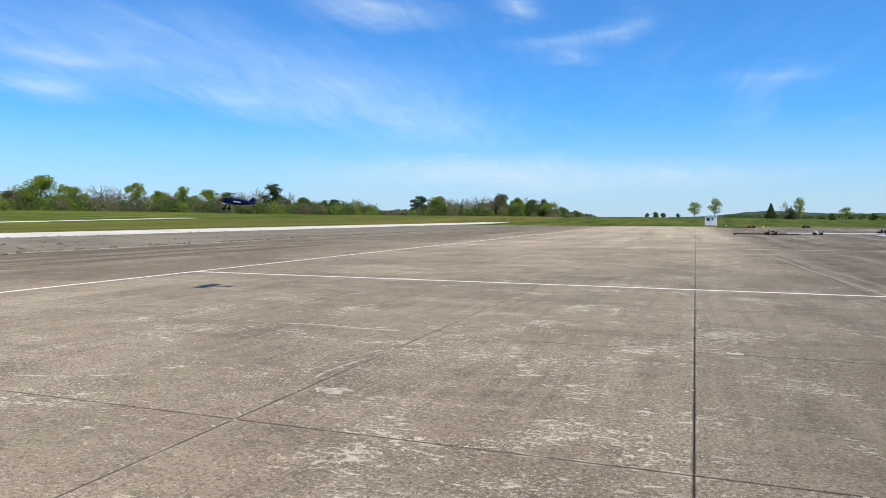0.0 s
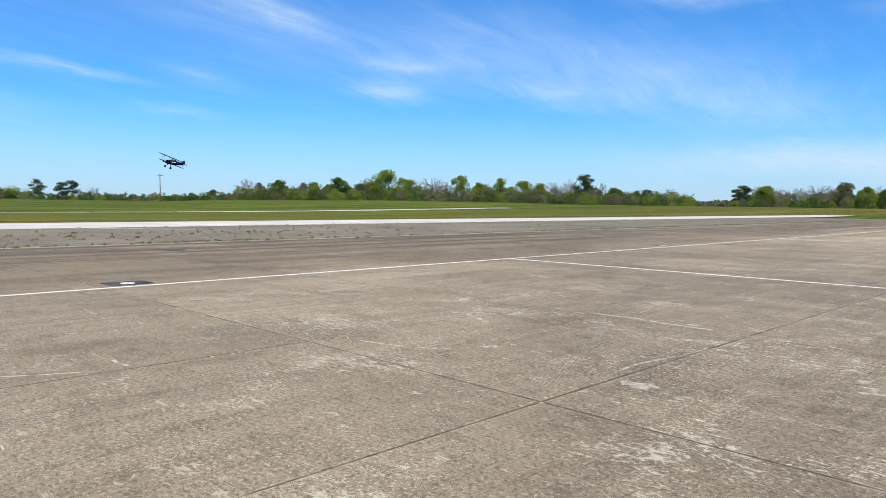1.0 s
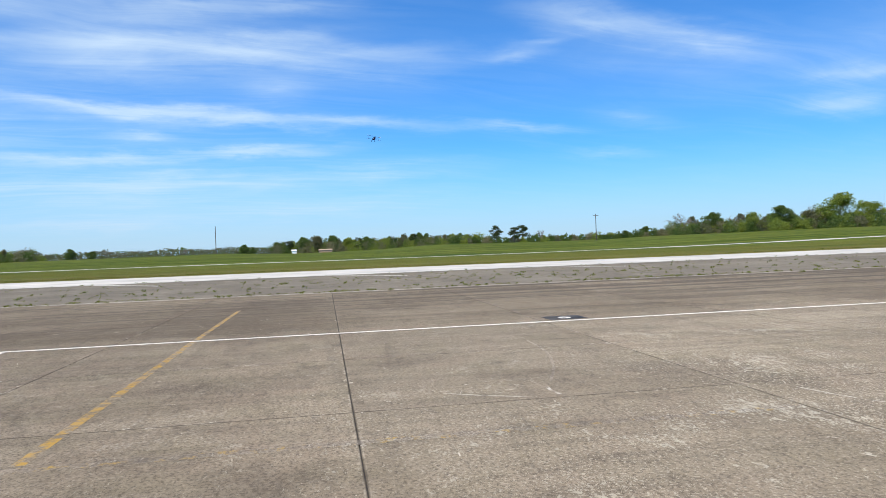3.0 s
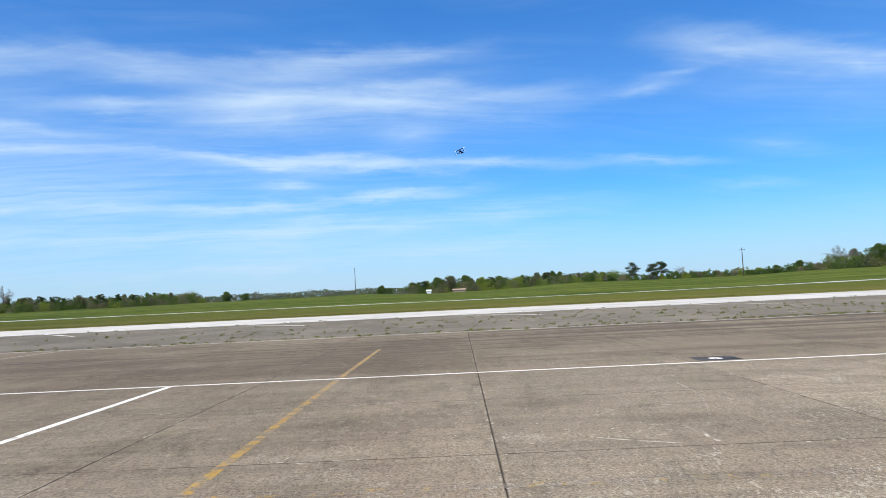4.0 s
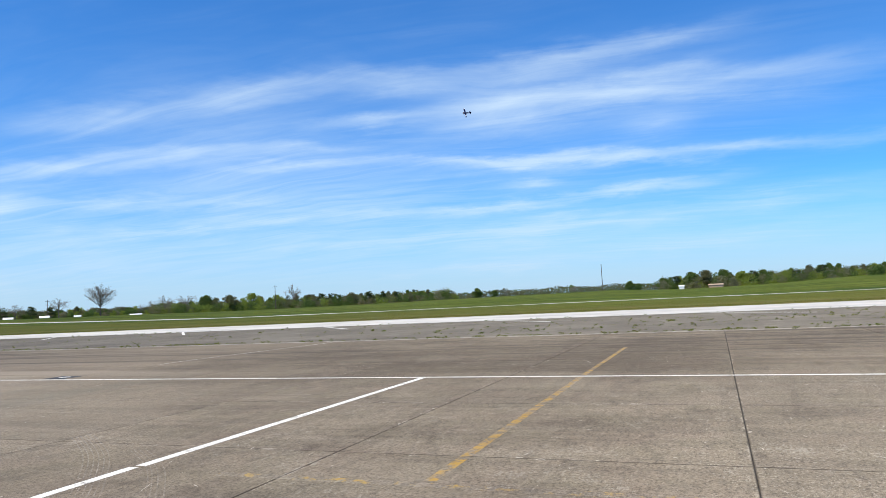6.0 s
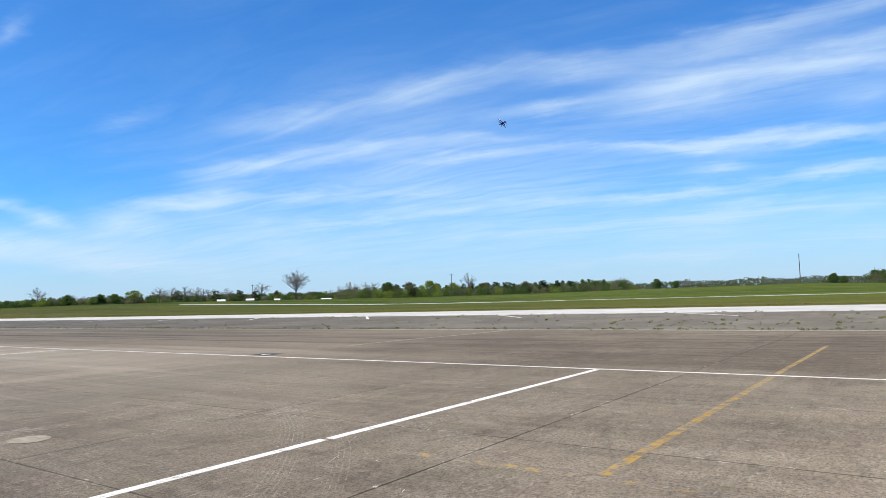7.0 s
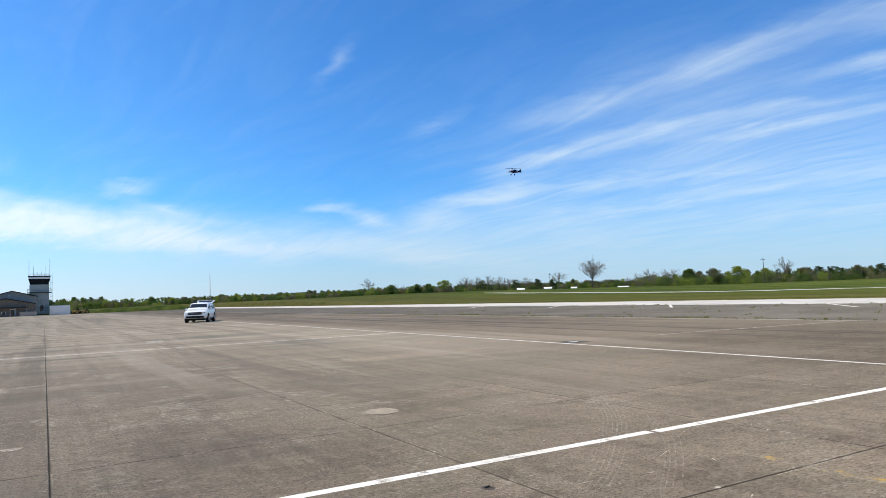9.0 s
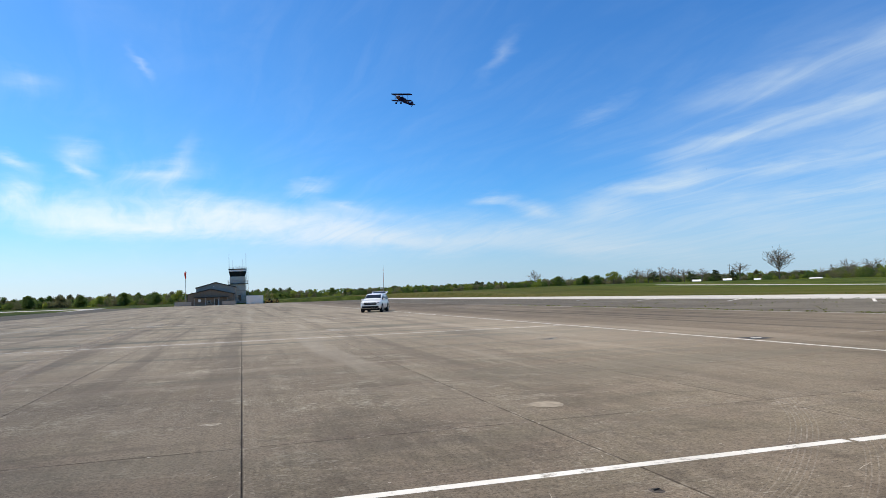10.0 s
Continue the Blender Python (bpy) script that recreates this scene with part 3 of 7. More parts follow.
RED = plain("red_paint", (0.26, 0.035, 0.025), 0.5)
YELLOW_GEAR = plain("yellow_machine", (0.45, 0.27, 0.05), 0.6)
TAN = plain("tan_barn", (0.42, 0.29, 0.19), 0.8)


# ---- mesh helpers ----
def part(name, bm, material, parent=None, label="", smooth=False):
    """Links a bmesh as one mesh object, under a thing or a part where one is given."""
    me = bpy.data.meshes.new(name)
    bmesh.ops.recalc_face_normals(bm, faces=bm.faces[:])
    bm.to_mesh(me)
    bm.free()
    me.materials.append(material)
    if smooth:
        me.shade_smooth()
    ob = new(name, me)
    if parent is not None:
        ob.parent = parent
    return tagged(ob, label)


def raw(name, verts, faces, material, parent=None, label=""):
    me = bpy.data.meshes.new(name)
    me.from_pydata(verts, [], faces)
    me.update()
    me.materials.append(material)
    ob = new(name, me)
    if parent is not None:
        ob.parent = parent
    return tagged(ob, label)


def box(bm, x0, x1, y0, y1, z0, z1, bevel=0.0):
    r = bmesh.ops.create_cube(bm, size=1.0)
    for v in r["verts"]:
        v.co = Vector(((x0 + x1) / 2 + v.co.x * (x1 - x0), (y0 + y1) / 2 + v.co.y * (y1 - y0), (z0 + z1) / 2 + v.co.z * (z1 - z0)))
    if bevel > 0:
        edges = list({e for v in r["verts"] for e in v.link_edges})
        bmesh.ops.bevel(bm, geom=edges, offset=bevel, segments=2, affect="EDGES")
    return bm


def tube(bm, a, b, ra, rb=None, sides=8, cap=True):
    """A tapered round bar from a to b."""
    a, b, rb = Vector(a), Vector(b), ra if rb is None else rb
    turn = (b - a).to_track_quat("Z", "Y").to_matrix()
    rings = []
    for p, r in ((a, ra), (b, rb)):
        rings.append([bm.verts.new(p + turn @ Vector((r * math.cos(2 * math.pi * k / sides), r * math.sin(2 * math.pi * k / sides), 0))) for k in range(sides)])
    for k in range(sides):
        bm.faces.new((rings[0][k], rings[0][(k + 1) % sides], rings[1][(k + 1) % sides], rings[1][k]))
    if cap:
        bm.faces.new(rings[0][::-1])
        bm.faces.new(rings[1])
    return bm


def loft(bm, rings, cap=True):
    """Joins rings of equal count of points into a skin."""
    made = [[bm.verts.new(p) for p in ring] for ring in rings]
    n = len(made[0])
    for a, b in zip(made, made[1:]):
        for k in range(n):
            bm.faces.new((a[k], a[(k + 1) % n], b[(k + 1) % n], b[k]))
    if cap:
        bm.faces.new(made[0][::-1])
        bm.faces.new(made[-1])
    return bm


def thing(name, at, label, category, group="", kind="", turn=0.0):
    ob = new(name)
    ob.matrix_world = Matrix.Translation(at) @ pose(0, 0, 0, 0, 0, turn)
    return tagged(ob, label, category, group, kind)


# ---- ground, runway and apron ----
SLAB_X, SLAB_Y, JOINT_X, JOINT_Y = 3.62, 4.45, 0.02, 0.32
APRON_X0, APRON_X1, APRON_Y0, APRON_Y1 = -28.7, 28.7, -252.0, 138.0
RUN_X0, RUN_X1 = -63.0, -49.6


def smoothstep(a, b, x):
    k = np.clip((np.asarray(x, float) - a) / (b - a), 0, 1)
    return k * k * (3 - 2 * k)


CREST_AZ = [-180, -171, -164, -60, -13, -9, 4, 13, 22, 28, 35, 42, 51, 64, 67, 74, 81, 87, 92, 98, 110, 120, 128, 134, 147, 154, 163, 174, 180]
CREST_Z = [0.6, 0.1, 0.1, 0.5, 0.8, 0.9, 1.8, 1.9, 2.2, 2.4, 2.6, 3.4, 3.6, 3.1, 2.5, 2.6, 2.9, 1.3, 0.9, 2.3, 1.9, 1.4, 1.4, 2.0, 2.7, 2.7, 2.1, 1.6, 0.6]


def terrain(x, y):
    """Height of the grass: flat by the pavement, a slow rise to the field beyond the runway."""
    x, y = np.asarray(x, float), np.asarray(y, float)
    r, az = np.hypot(x, y), np.degrees(np.arctan2(-x, y))
    z = 0.02 + np.interp(az, CREST_AZ, CREST_Z) * smoothstep(120, 300, r)
    z = z + 0.05 * np.sin(x * 0.11 + 1.3 * np.sin(y * 0.023)) * np.sin(y * 0.05) * smoothstep(75, 100, r)
    paved = smoothstep(-67.5, -66.3, x) * (1 - smoothstep(44, 48, x)) * smoothstep(-256, -252, y) * (1 - smoothstep(138, 141, y))
    strip = smoothstep(-67.5, -66.3, x) * (1 - smoothstep(-49, -46, x))
    return z * (1 - np.maximum(paved, strip)) - 0.25 * np.maximum(paved, strip)


def ground_sheet():
    def axis(fine, lo, hi):
        near = list(np.arange(lo, hi, fine))
        out, step = [], fine
        p = hi
        while p < 4200:
            out.append(p)
            step *= 1.22
            p += step
        low, step, p = [], fine, lo
        while p > -4200:
            step *= 1.22
            p -= step
            low.append(p)
        return np.array(low[::-1] + near + out)
    xs = np.unique(np.concatenate([axis(6.0, -300, 150), [-67.5, -66.9, -66.3, -65.7, 44.2, 48.2]]))
    ys = np.unique(np.concatenate([axis(6.0, -330, 300), [-256, -251.5, 137.6, 138.4, 141.2]]))
    X, Y = np.meshgrid(xs, ys)
    Z = terrain(X, Y)
    verts = np.stack([X.ravel(), Y.ravel(), Z.ravel()], 1).tolist()
    nx = len(xs)
    faces = [(j * nx + i, j * nx + i + 1, (j + 1) * nx + i + 1, (j + 1) * nx + i) for j in range(len(ys) - 1) for i in range(nx - 1)]
    ob = raw("ground", verts, faces, GRASS)
    ob.data.shade_smooth()
    tagged(ob, "mown green airfield grass rising gently to the tree line", "grass", kind="structure")


ground_sheet()


def sheet(name, x0, x1, y0, y1, top, material, label, category, step=12.0):
    """A paved strip with thickness, its top at the given height."""
    ob = part(name, box(bmesh.new(), x0, x1, y0, y1, top - 0.2, top), material)
    return tagged(ob, label, category, kind="structure")


sheet("asphalt_shoulder", RUN_X1 + 0.002, APRON_X0 - 0.002, -520, 190, -0.004, ASPHALT,
                         "weathered brown-grey asphalt shoulder beside the runway", "asphalt")
sheet("asphalt_shoulder", APRON_X1 + 0.002, 44.0, -250, 137, -0.004, ASPHALT,
                      "weathered brown-grey asphalt strip beside the apron", "asphalt")
sheet("runway", RUN_X0, RUN_X1, -520, 210, 0.0, RUNWAY, "bright sun-bleached pale concrete runway", "runway")


def taxi_strip(y0, y1, x0, x1, label):
    """A stretch of the pale lane out in the grass, laid on the slope, its edges eaten into by turf."""
    verts, faces = [], []
    ys = np.arange(y0, y1 + 0.1, 2.0)
    for y in ys:
        wob = 0.5 * math.sin(y * 0.21) + 0.4 * math.sin(y * 0.57) + 0.3 * math.sin(y * 1.7)
        for x in (x0 - 0.5 * wob, x1 + wob):
            z = float(terrain(x, y))
            verts += [(x, y, z + 0.04), (x, y, z - 0.4)]
    for k in range(len(ys) - 1):
        a = 4 * k
        faces += [(a, a + 2, a + 6, a + 4), (a, a + 4, a + 5, a + 1), (a + 2, a + 3, a + 7, a + 6)]
    tagged(raw("taxiway", verts, faces, RUNWAY), label, "taxiway", kind="structure")


taxi_strip(-50, 150, -127.2, -123.8, "pale concrete taxiway crossing the grass field")
taxi_strip(-60, -50, -127.6, -125.6, "narrow grown-over stretch of the pale taxiway")
taxi_strip(-190, -60, -127.2, -123.8, "pale concrete taxiway crossing the grass field")


def end_lane():
    verts = [(45, -188, 0), (190, -188, 0), (190, -262, 0), (45, -262, 0)]
    verts = [(x, y, float(terrain(x, y)) + 0.06 - dz) for dz in (0, 0.5) for x, y, _ in verts]
    faces = [(0, 1, 2, 3), (0, 4, 5, 1), (1, 5, 6, 2), (2, 6, 7, 3), (3, 7, 4, 0)]
    tagged(raw("taxiway", verts, faces, RUNWAY), "pale concrete lane beyond the end of the apron", "taxiway", kind="structure")


end_lane()


def stripe(name, pts, width, material, label, category="marking", z=0.0008, parent=None):
    """A painted band along a line of points on the pavement."""
    verts, faces = [], []
    for k, (x, y) in enumerate(pts):
        a = Vector(pts[max(k - 1, 0)])
        b = Vector(pts[min(k + 1, len(pts) - 1)])
        d = (b - a).normalized()
        s = Vector((-d.y, d.x)) * width / 2
        verts += [(x + s.x, y + s.y, z), (x - s.x, y - s.y, z)]
    for k in range(len(pts) - 1):
        faces.append((2 * k, 2 * k + 1, 2 * k + 3, 2 * k + 2))
    ob = raw(name, verts, faces, material)
    return tagged(ob, label, category, kind="structure") if parent is None else ob


LINE_X = -14.42
stripe("edge_line", [(LINE_X, y) for y in np.linspace(-240, 136, 60)], 0.13, WHITE_LINE, "long white painted edge line on the apron")
stripe("edge_line", [(14.5 + 0.12 * math.sin(y * 0.11), y) for y in np.linspace(-230, -20, 60)], 0.22, FADED_WHITE, "worn pale edge line on the apron")
for y in (-52.9, -29.5, 17.25, 40.5, 63.8):
    stripe("bay_line", [(x, y) for x in np.linspace(LINE_X + 0.1, 28, 30)], 0.145, WHITE_LINE, "white painted bay line across the apron")
stripe("bay_line", [(x, -6.1) for x in np.linspace(LINE_X + 0.1, -6.20, 9)], 0.145, WHITE_LINE, "white painted bay line across the apron")
stripe("bay_line", [(x, -6.13) for x in np.linspace(-6.14, 28, 24)], 0.14, WHITE_LINE, "white painted bay line across the apron")
stripe("yellow_line", [(-21.7, -2.55), (-14.6, -2.57)], 0.115, YELLOW_LINE, "worn yellow painted line on the concrete")
stripe("yellow_line", [(-14.25, -2.57), (-6.2, -2.54)], 0.125, YELLOW_LINE, "worn yellow painted line on the concrete")
stripe("yellow_line", [(-6.06, y) for y in np.linspace(-4.9, 4.75, 6)], 0.15, FADED_YELLOW, "almost worn away yellow line on the concrete", z=0.0010)
for y in (-100.0, -85.0, -70.0, -54.6, -39.0, -24.4, -9.7, 5.2, 20.2):
    stripe("shoulder_mark", [(-49.5, y - 5.6), (-43.4, y)], 0.24, WHITE_LINE, "short slanted white stripe on the asphalt shoulder", z=0.003)
stripe("shoulder_seam", [(-28.9 + 0.1 * math.sin(y * 0.7), y) for y in np.arange(-150, 136, 3.0)], 0.34, FADED_WHITE,
       "pale crumbling seam between concrete and asphalt", z=0.002)


def bay_marker(y):
    """A black painted panel with a white character that cannot be made out."""
    ob = thing("bay_marker", (-15.02, y, 0), "black painted panel with a white number on concrete", "marking", "bay markers", "structure")
    raw("panel", [(-0.38, -0.45, 0.0012), (0.38, -0.45, 0.0012), (0.38, 0.45, 0.0012), (-0.38, 0.45, 0.0012)], [(0, 1, 2, 3)], BLACK_PAINT, ob)
    bm = bmesh.new()
    outer = [bm.verts.new((0.18 * math.sin(a), 0.145 * math.cos(a), 0.0018)) for a in np.linspace(0, 2 * math.pi, 21)[:-1]]
    inner = [bm.verts.new((0.05 * math.sin(a), 0.04 * math.cos(a), 0.0018)) for a in np.linspace(0, 2 * math.pi, 21)[:-1]]
    for k in range(20):
        bm.faces.new((outer[k], outer[(k + 1) % 20], inner[(k + 1) % 20], inner[k]))
    part("bar", bm, WHITE_LINE, ob)


for y in (5.45, -17.85, 28.7, 52.0):
    bay_marker(y)


def disc(name, x, y, rx, ry, material, label, category, z=0.005):
    n = 28
    pts = [(x + rx * math.cos(2 * math.pi * k / n), y + ry * math.sin(2 * math.pi * k / n), z) for k in range(n)]
    return tagged(raw(name, pts, [tuple(range(n))], material), label, category, kind="structure")


stripe("pale_patch", [(-4.5, -36.4), (-4.5, -34.4)], 0.75, FADED_WHITE, "worn pale rectangle on the concrete", "patch")
stripe("pale_line", [(22.3, -72.0), (16.8, -98.0)], 0.35, FADED_WHITE, "faded pale diagonal line on the apron")
disc("filled_hole", -4.31, -9.70, 0.25, 0.28, PATCH, "round pale mortar patch in the concrete", "patch")


def tie_down(x, y, turn):
    """A small recessed ring with a dark mouth."""
    ob = thing("tie_down", (x, y, 0), "small dark recessed tie-down point in concrete", "fitting", "tie-downs", turn=turn)
    bm = bmesh.new()
    n = 20
    o = [bm.verts.new((0.060 * math.cos(2 * math.pi * k / n), 0.075 * math.sin(2 * math.pi * k / n), 0.004)) for k in range(n)]
    i = [bm.verts.new((0.044 * math.cos(2 * math.pi * k / n), 0.056 * math.sin(2 * math.pi * k / n), 0.010)) for k in range(n)]
    for k in range(n):
        bm.faces.new((o[k], o[(k + 1) % n], i[(k + 1) % n], i[k]))
    part("rim", bm, POLE_WOOD, ob)
    raw("mouth", [(0.044 * math.cos(2 * math.pi * k / n), 0.056 * math.sin(2 * math.pi * k / n), 0.007) for k in range(n)], [tuple(range(n))], JOINT, ob)
    bm = bmesh.new()
    tube(bm, (-0.035, 0, 0.012), (0.035, 0, 0.012), 0.006, sides=6)
    part("bar", bm, DARK_TRIM, ob)


tie_down(-3.3, -5.33, 20)
tie_down(1.39, -6.9, 0)


def trace(pts, width, label="thin pale scrape curving across the concrete", material=SCUFF):
    """A scraped or tyre-worn band through a few places, rounded between them."""
    pts = [Vector(p) for p in pts]
    out = []
    for k in range(len(pts) - 1):
        a, b = pts[max(k - 1, 0)], pts[min(k + 2, len(pts) - 1)]
        for i in range(8):
            f = i / 8
            m0, m1 = (pts[k + 1] - a) / 2, (b - pts[k]) / 2
            h = 2 * f ** 3 - 3 * f ** 2
            out.append(pts[k] * (h + 1) + m0 * (f ** 3 - 2 * f ** 2 + f) - pts[k + 1] * h + m1 * (f ** 3 - f ** 2))
    out.append(pts[-1])
    stripe("scuff_mark", [(p.x, p.y) for p in out], width, material, label, z=0.0005)


TYRE = "curved pale tyre trace scuffed on the concrete"
for off in (-0.10, -0.06, -0.02, 0.02, 0.06, 0.10):
    trace([(-7.58 + off, -8.57 - off), (-6.59 + off, -7.21 - off), (-5.48 + off, -6.05 - off), (-4.54 + off, -5.2 - off), (-3.96 + off, -4.77 - off)], 0.014, TYRE)
for off in (-0.06, -0.01, 0.03, 0.06):
    trace([(-6.96 + off, -6.91 - off), (-6.19 + off, -5.88 - off), (-5.28 + off, -5.0 - off), (-4.51 + off, -4.36 - off)], 0.013, TYRE)
for off in (-0.16, -0.115, -0.07, -0.025, 0.025, 0.07, 0.115, 0.16):
    trace([(-5.79 + 0.7 * off, 9.11), (-5.31 + 0.8 * off, 8.3), (-4.83 + 0.9 * off, 7.27), (-4.25 + off, 5.98), (-3.86 + off, 5.11)], 0.015, TYRE)
trace([(-11.73, 3.58), (-10.46, 3.5), (-9.09, 3.17), (-8.09, 2.79)], 0.045)
trace([(-6.86, 5.27), (-6.39, 5.39), (-5.99, 5.55), (-5.7, 5.77)], 0.03, material=FADED_WHITE)
trace([(-6.14, 9.42), (-5.38, 9.47), (-4.77, 9.39), (-4.12, 9.38)], 0.07, material=FADED_WHITE)
trace([(-3.74, 6.22), (-3.77, 6.69), (-3.73, 7.0), (-3.68, 7.37)], 0.035, material=FADED_WHITE)
trace([(-7.85, 1.4), (-7.6, 1.78), (-7.33, 2.33)], 0.035, material=FADED_WHITE)
trace([(-7.86, 2.66), (-7.62, 2.63), (-7.37, 2.66)], 0.045, material=FADED_WHITE)
trace([(3.09, 34.48), (3.25, 31.56), (3.55, 25.08), (3.87, 19.23), (4.02, 16.2)], 0.12, TYRE)
trace([(3.6, 34.48), (3.75, 31.77), (4.07, 25.92), (4.38, 20.48), (4.58, 16.72)], 0.10, TYRE)
trace([(-28.6, -16.6), (-24.6, -17.1), (-21.0, -17.6), (-18.6, -17.7)], 0.13, "pale mortar smeared along a cross joint", FADED_WHITE)


for off in (-0.28, -0.17, -0.06, 0.06, 0.17, 0.28):
    trace([(5.5 + off, -58.1), (6.3 + off, -48.4), (6.2 + off, -30.5), (5.6 + off, -20.6), (4.9 + off, -15.3)], 0.09,
          "dark oily drag stain along the concrete", STAIN)


def spall(x, y, size, seed):
    """A ragged pale chip in the slab."""
    r = random.Random(seed)
    n = 13
    pts = [(x + size * r.uniform(0.45, 1.1) * math.cos(2 * math.pi * k / n), y + 0.7 * size * r.uniform(0.45, 1.1) * math.sin(2 * math.pi * k / n), 0.0006) for k in range(n)]
    tagged(raw("chip", pts, [tuple(range(n))], FADED_WHITE), "ragged pale chip in the concrete surface", "chip", kind="structure")


spall(-3.3, 5.91, 0.24, 1)
spall(0.43, -10.35, 0.16, 2)
spall(0.52, 9.3, 0.14, 3)
spall(2.58, 10.45, 0.22, 4)


def scratches():
    """Countless small scrapes and flaked spots, in loose clusters on the slabs."""
    rng = random.Random(404)
    verts, faces = [], []

    def dash(x, y, a, length, width):
        n = len(verts)
        bend = rng.uniform(-0.12, 0.12)
        pts = [(x, y), (x + 0.5 * length * math.cos(a), y + 0.5 * length * math.sin(a)),
               (x + length * (math.cos(a) + math.cos(a + bend)) / 2, y + length * (math.sin(a) + math.sin(a + bend)) / 2)]
        for k, (px, py) in enumerate(pts):
            w = width * (1.0 if k == 1 else rng.uniform(0.2, 0.7))
            verts.extend([(px - w * math.sin(a), py + w * math.cos(a), 0.0006), (px + w * math.sin(a), py - w * math.cos(a), 0.0006)])
        faces.extend([(n, n + 1, n + 3, n + 2), (n + 2, n + 3, n + 5, n + 4)])

    def flake(x, y, size):
        n, m = len(verts), rng.randint(5, 8)
        lean, turn = rng.uniform(0.35, 1.0), rng.uniform(0, 6.283)
        for k in range(m):
            r, b = size * rng.uniform(0.5, 1.1), 2 * math.pi * k / m
            u, v = r * math.cos(b), r * lean * math.sin(b)
            verts.append((x + u * math.cos(turn) - v * math.sin(turn), y + u * math.sin(turn) + v * math.cos(turn), 0.0007))
        faces.append(tuple(range(n, n + m)))
    for k in range(260):
        cx, cy, spread, main = rng.uniform(-20, 16), rng.uniform(-36, 30), rng.uniform(0.3, 1.3), rng.uniform(0, 3.142)
        for j in range(rng.randint(6, 26)):
            x, y = cx + rng.gauss(0, spread), cy + rng.gauss(0, spread)
            if rng.random() < 0.3:
                dash(x, y, main + rng.gauss(0, 0.5), rng.uniform(0.03, 0.14), rng.uniform(0.004, 0.010))
            else:
                flake(x, y, 0.006 + 0.022 * rng.random() ** 3)
    for k in range(420):
        dash(rng.uniform(-20, 16), rng.uniform(-36, 30), rng.uniform(0, 6.283), rng.uniform(0.06, 0.45) * rng.random() + 0.05, rng.uniform(0.003, 0.009))

    def sprinkle(count):
        for k in range(count):
            r, a = 3.0 + 17.0 * rng.random() ** 1.3, rng.uniform(-0.35, 3.6)
            x, y = -r * math.sin(a), r * math.cos(a)
            field = math.sin(1.3 * x + 2 * math.sin(0.7 * y)) * math.sin(1.1 * y + 1.7 * math.sin(0.9 * x))
            if rng.random() < (0.95 if field > 0.1 else 0.3) * (1.0 if a < 1.3 else 0.55):
                flake(x, y, 0.004 + 0.007 * rng.random() ** 2 * (0.6 + r / 12))

    sprinkle(7000)
    for k in range(900):
        # broken slab edges: a run of chips on one side of the joint
        if rng.random() < 0.5:
            x, y, a = JOINT_X + SLAB_X * rng.randint(-5, 4) + rng.choice((-1, 1)) * rng.uniform(0.02, 0.05), rng.uniform(-30, 26), math.pi / 2
        else:
            x, y, a = rng.uniform(-18, 14), JOINT_Y + SLAB_Y * rng.randint(-7, 6) + rng.choice((-1, 1)) * rng.uniform(0.02, 0.05), 0.0
        for j in range(rng.randint(1, 6)):
            d = rng.gauss(0, 0.09)
            flake(x + d * math.cos(a) + rng.gauss(0, 0.012), y + d * math.sin(a) + rng.gauss(0, 0.012), 0.008 + 0.026 * rng.random() ** 2)
    tagged(raw("scratches", verts[:], faces[:], CHIPPED), "countless pale scrapes and flaked spots on the concrete", "scratches", kind="stuff")
    verts.clear()
    faces.clear()
    sprinkle(9000)
    tagged(raw("pits", verts, faces, PITTED), "countless small dark pits in the worn concrete", "pits", kind="stuff")


scratches()


# ---- trees ----
def leaf(verts, faces, c, size, rng):
    """One ragged leaf clump: a bent quad."""
    q = Euler((rng.uniform(0, 6.3), rng.uniform(0, 6.3), rng.uniform(0, 6.3))).to_matrix()
    n = len(verts)
    for x, y, z in ((-1, -0.6, 0.2), (0.7, -0.9, -0.2), (1.0, 0.7, 0.25), (-0.6, 0.9, -0.2)):
        p = q @ Vector((x * rng.uniform(0.6, 1.1), y * rng.uniform(0.6, 1.1), z)) * size
        verts.append((c[0] + p.x, c[1] + p.y, c[2] + p.z))
    faces.append((n, n + 1, n + 2, n + 3))


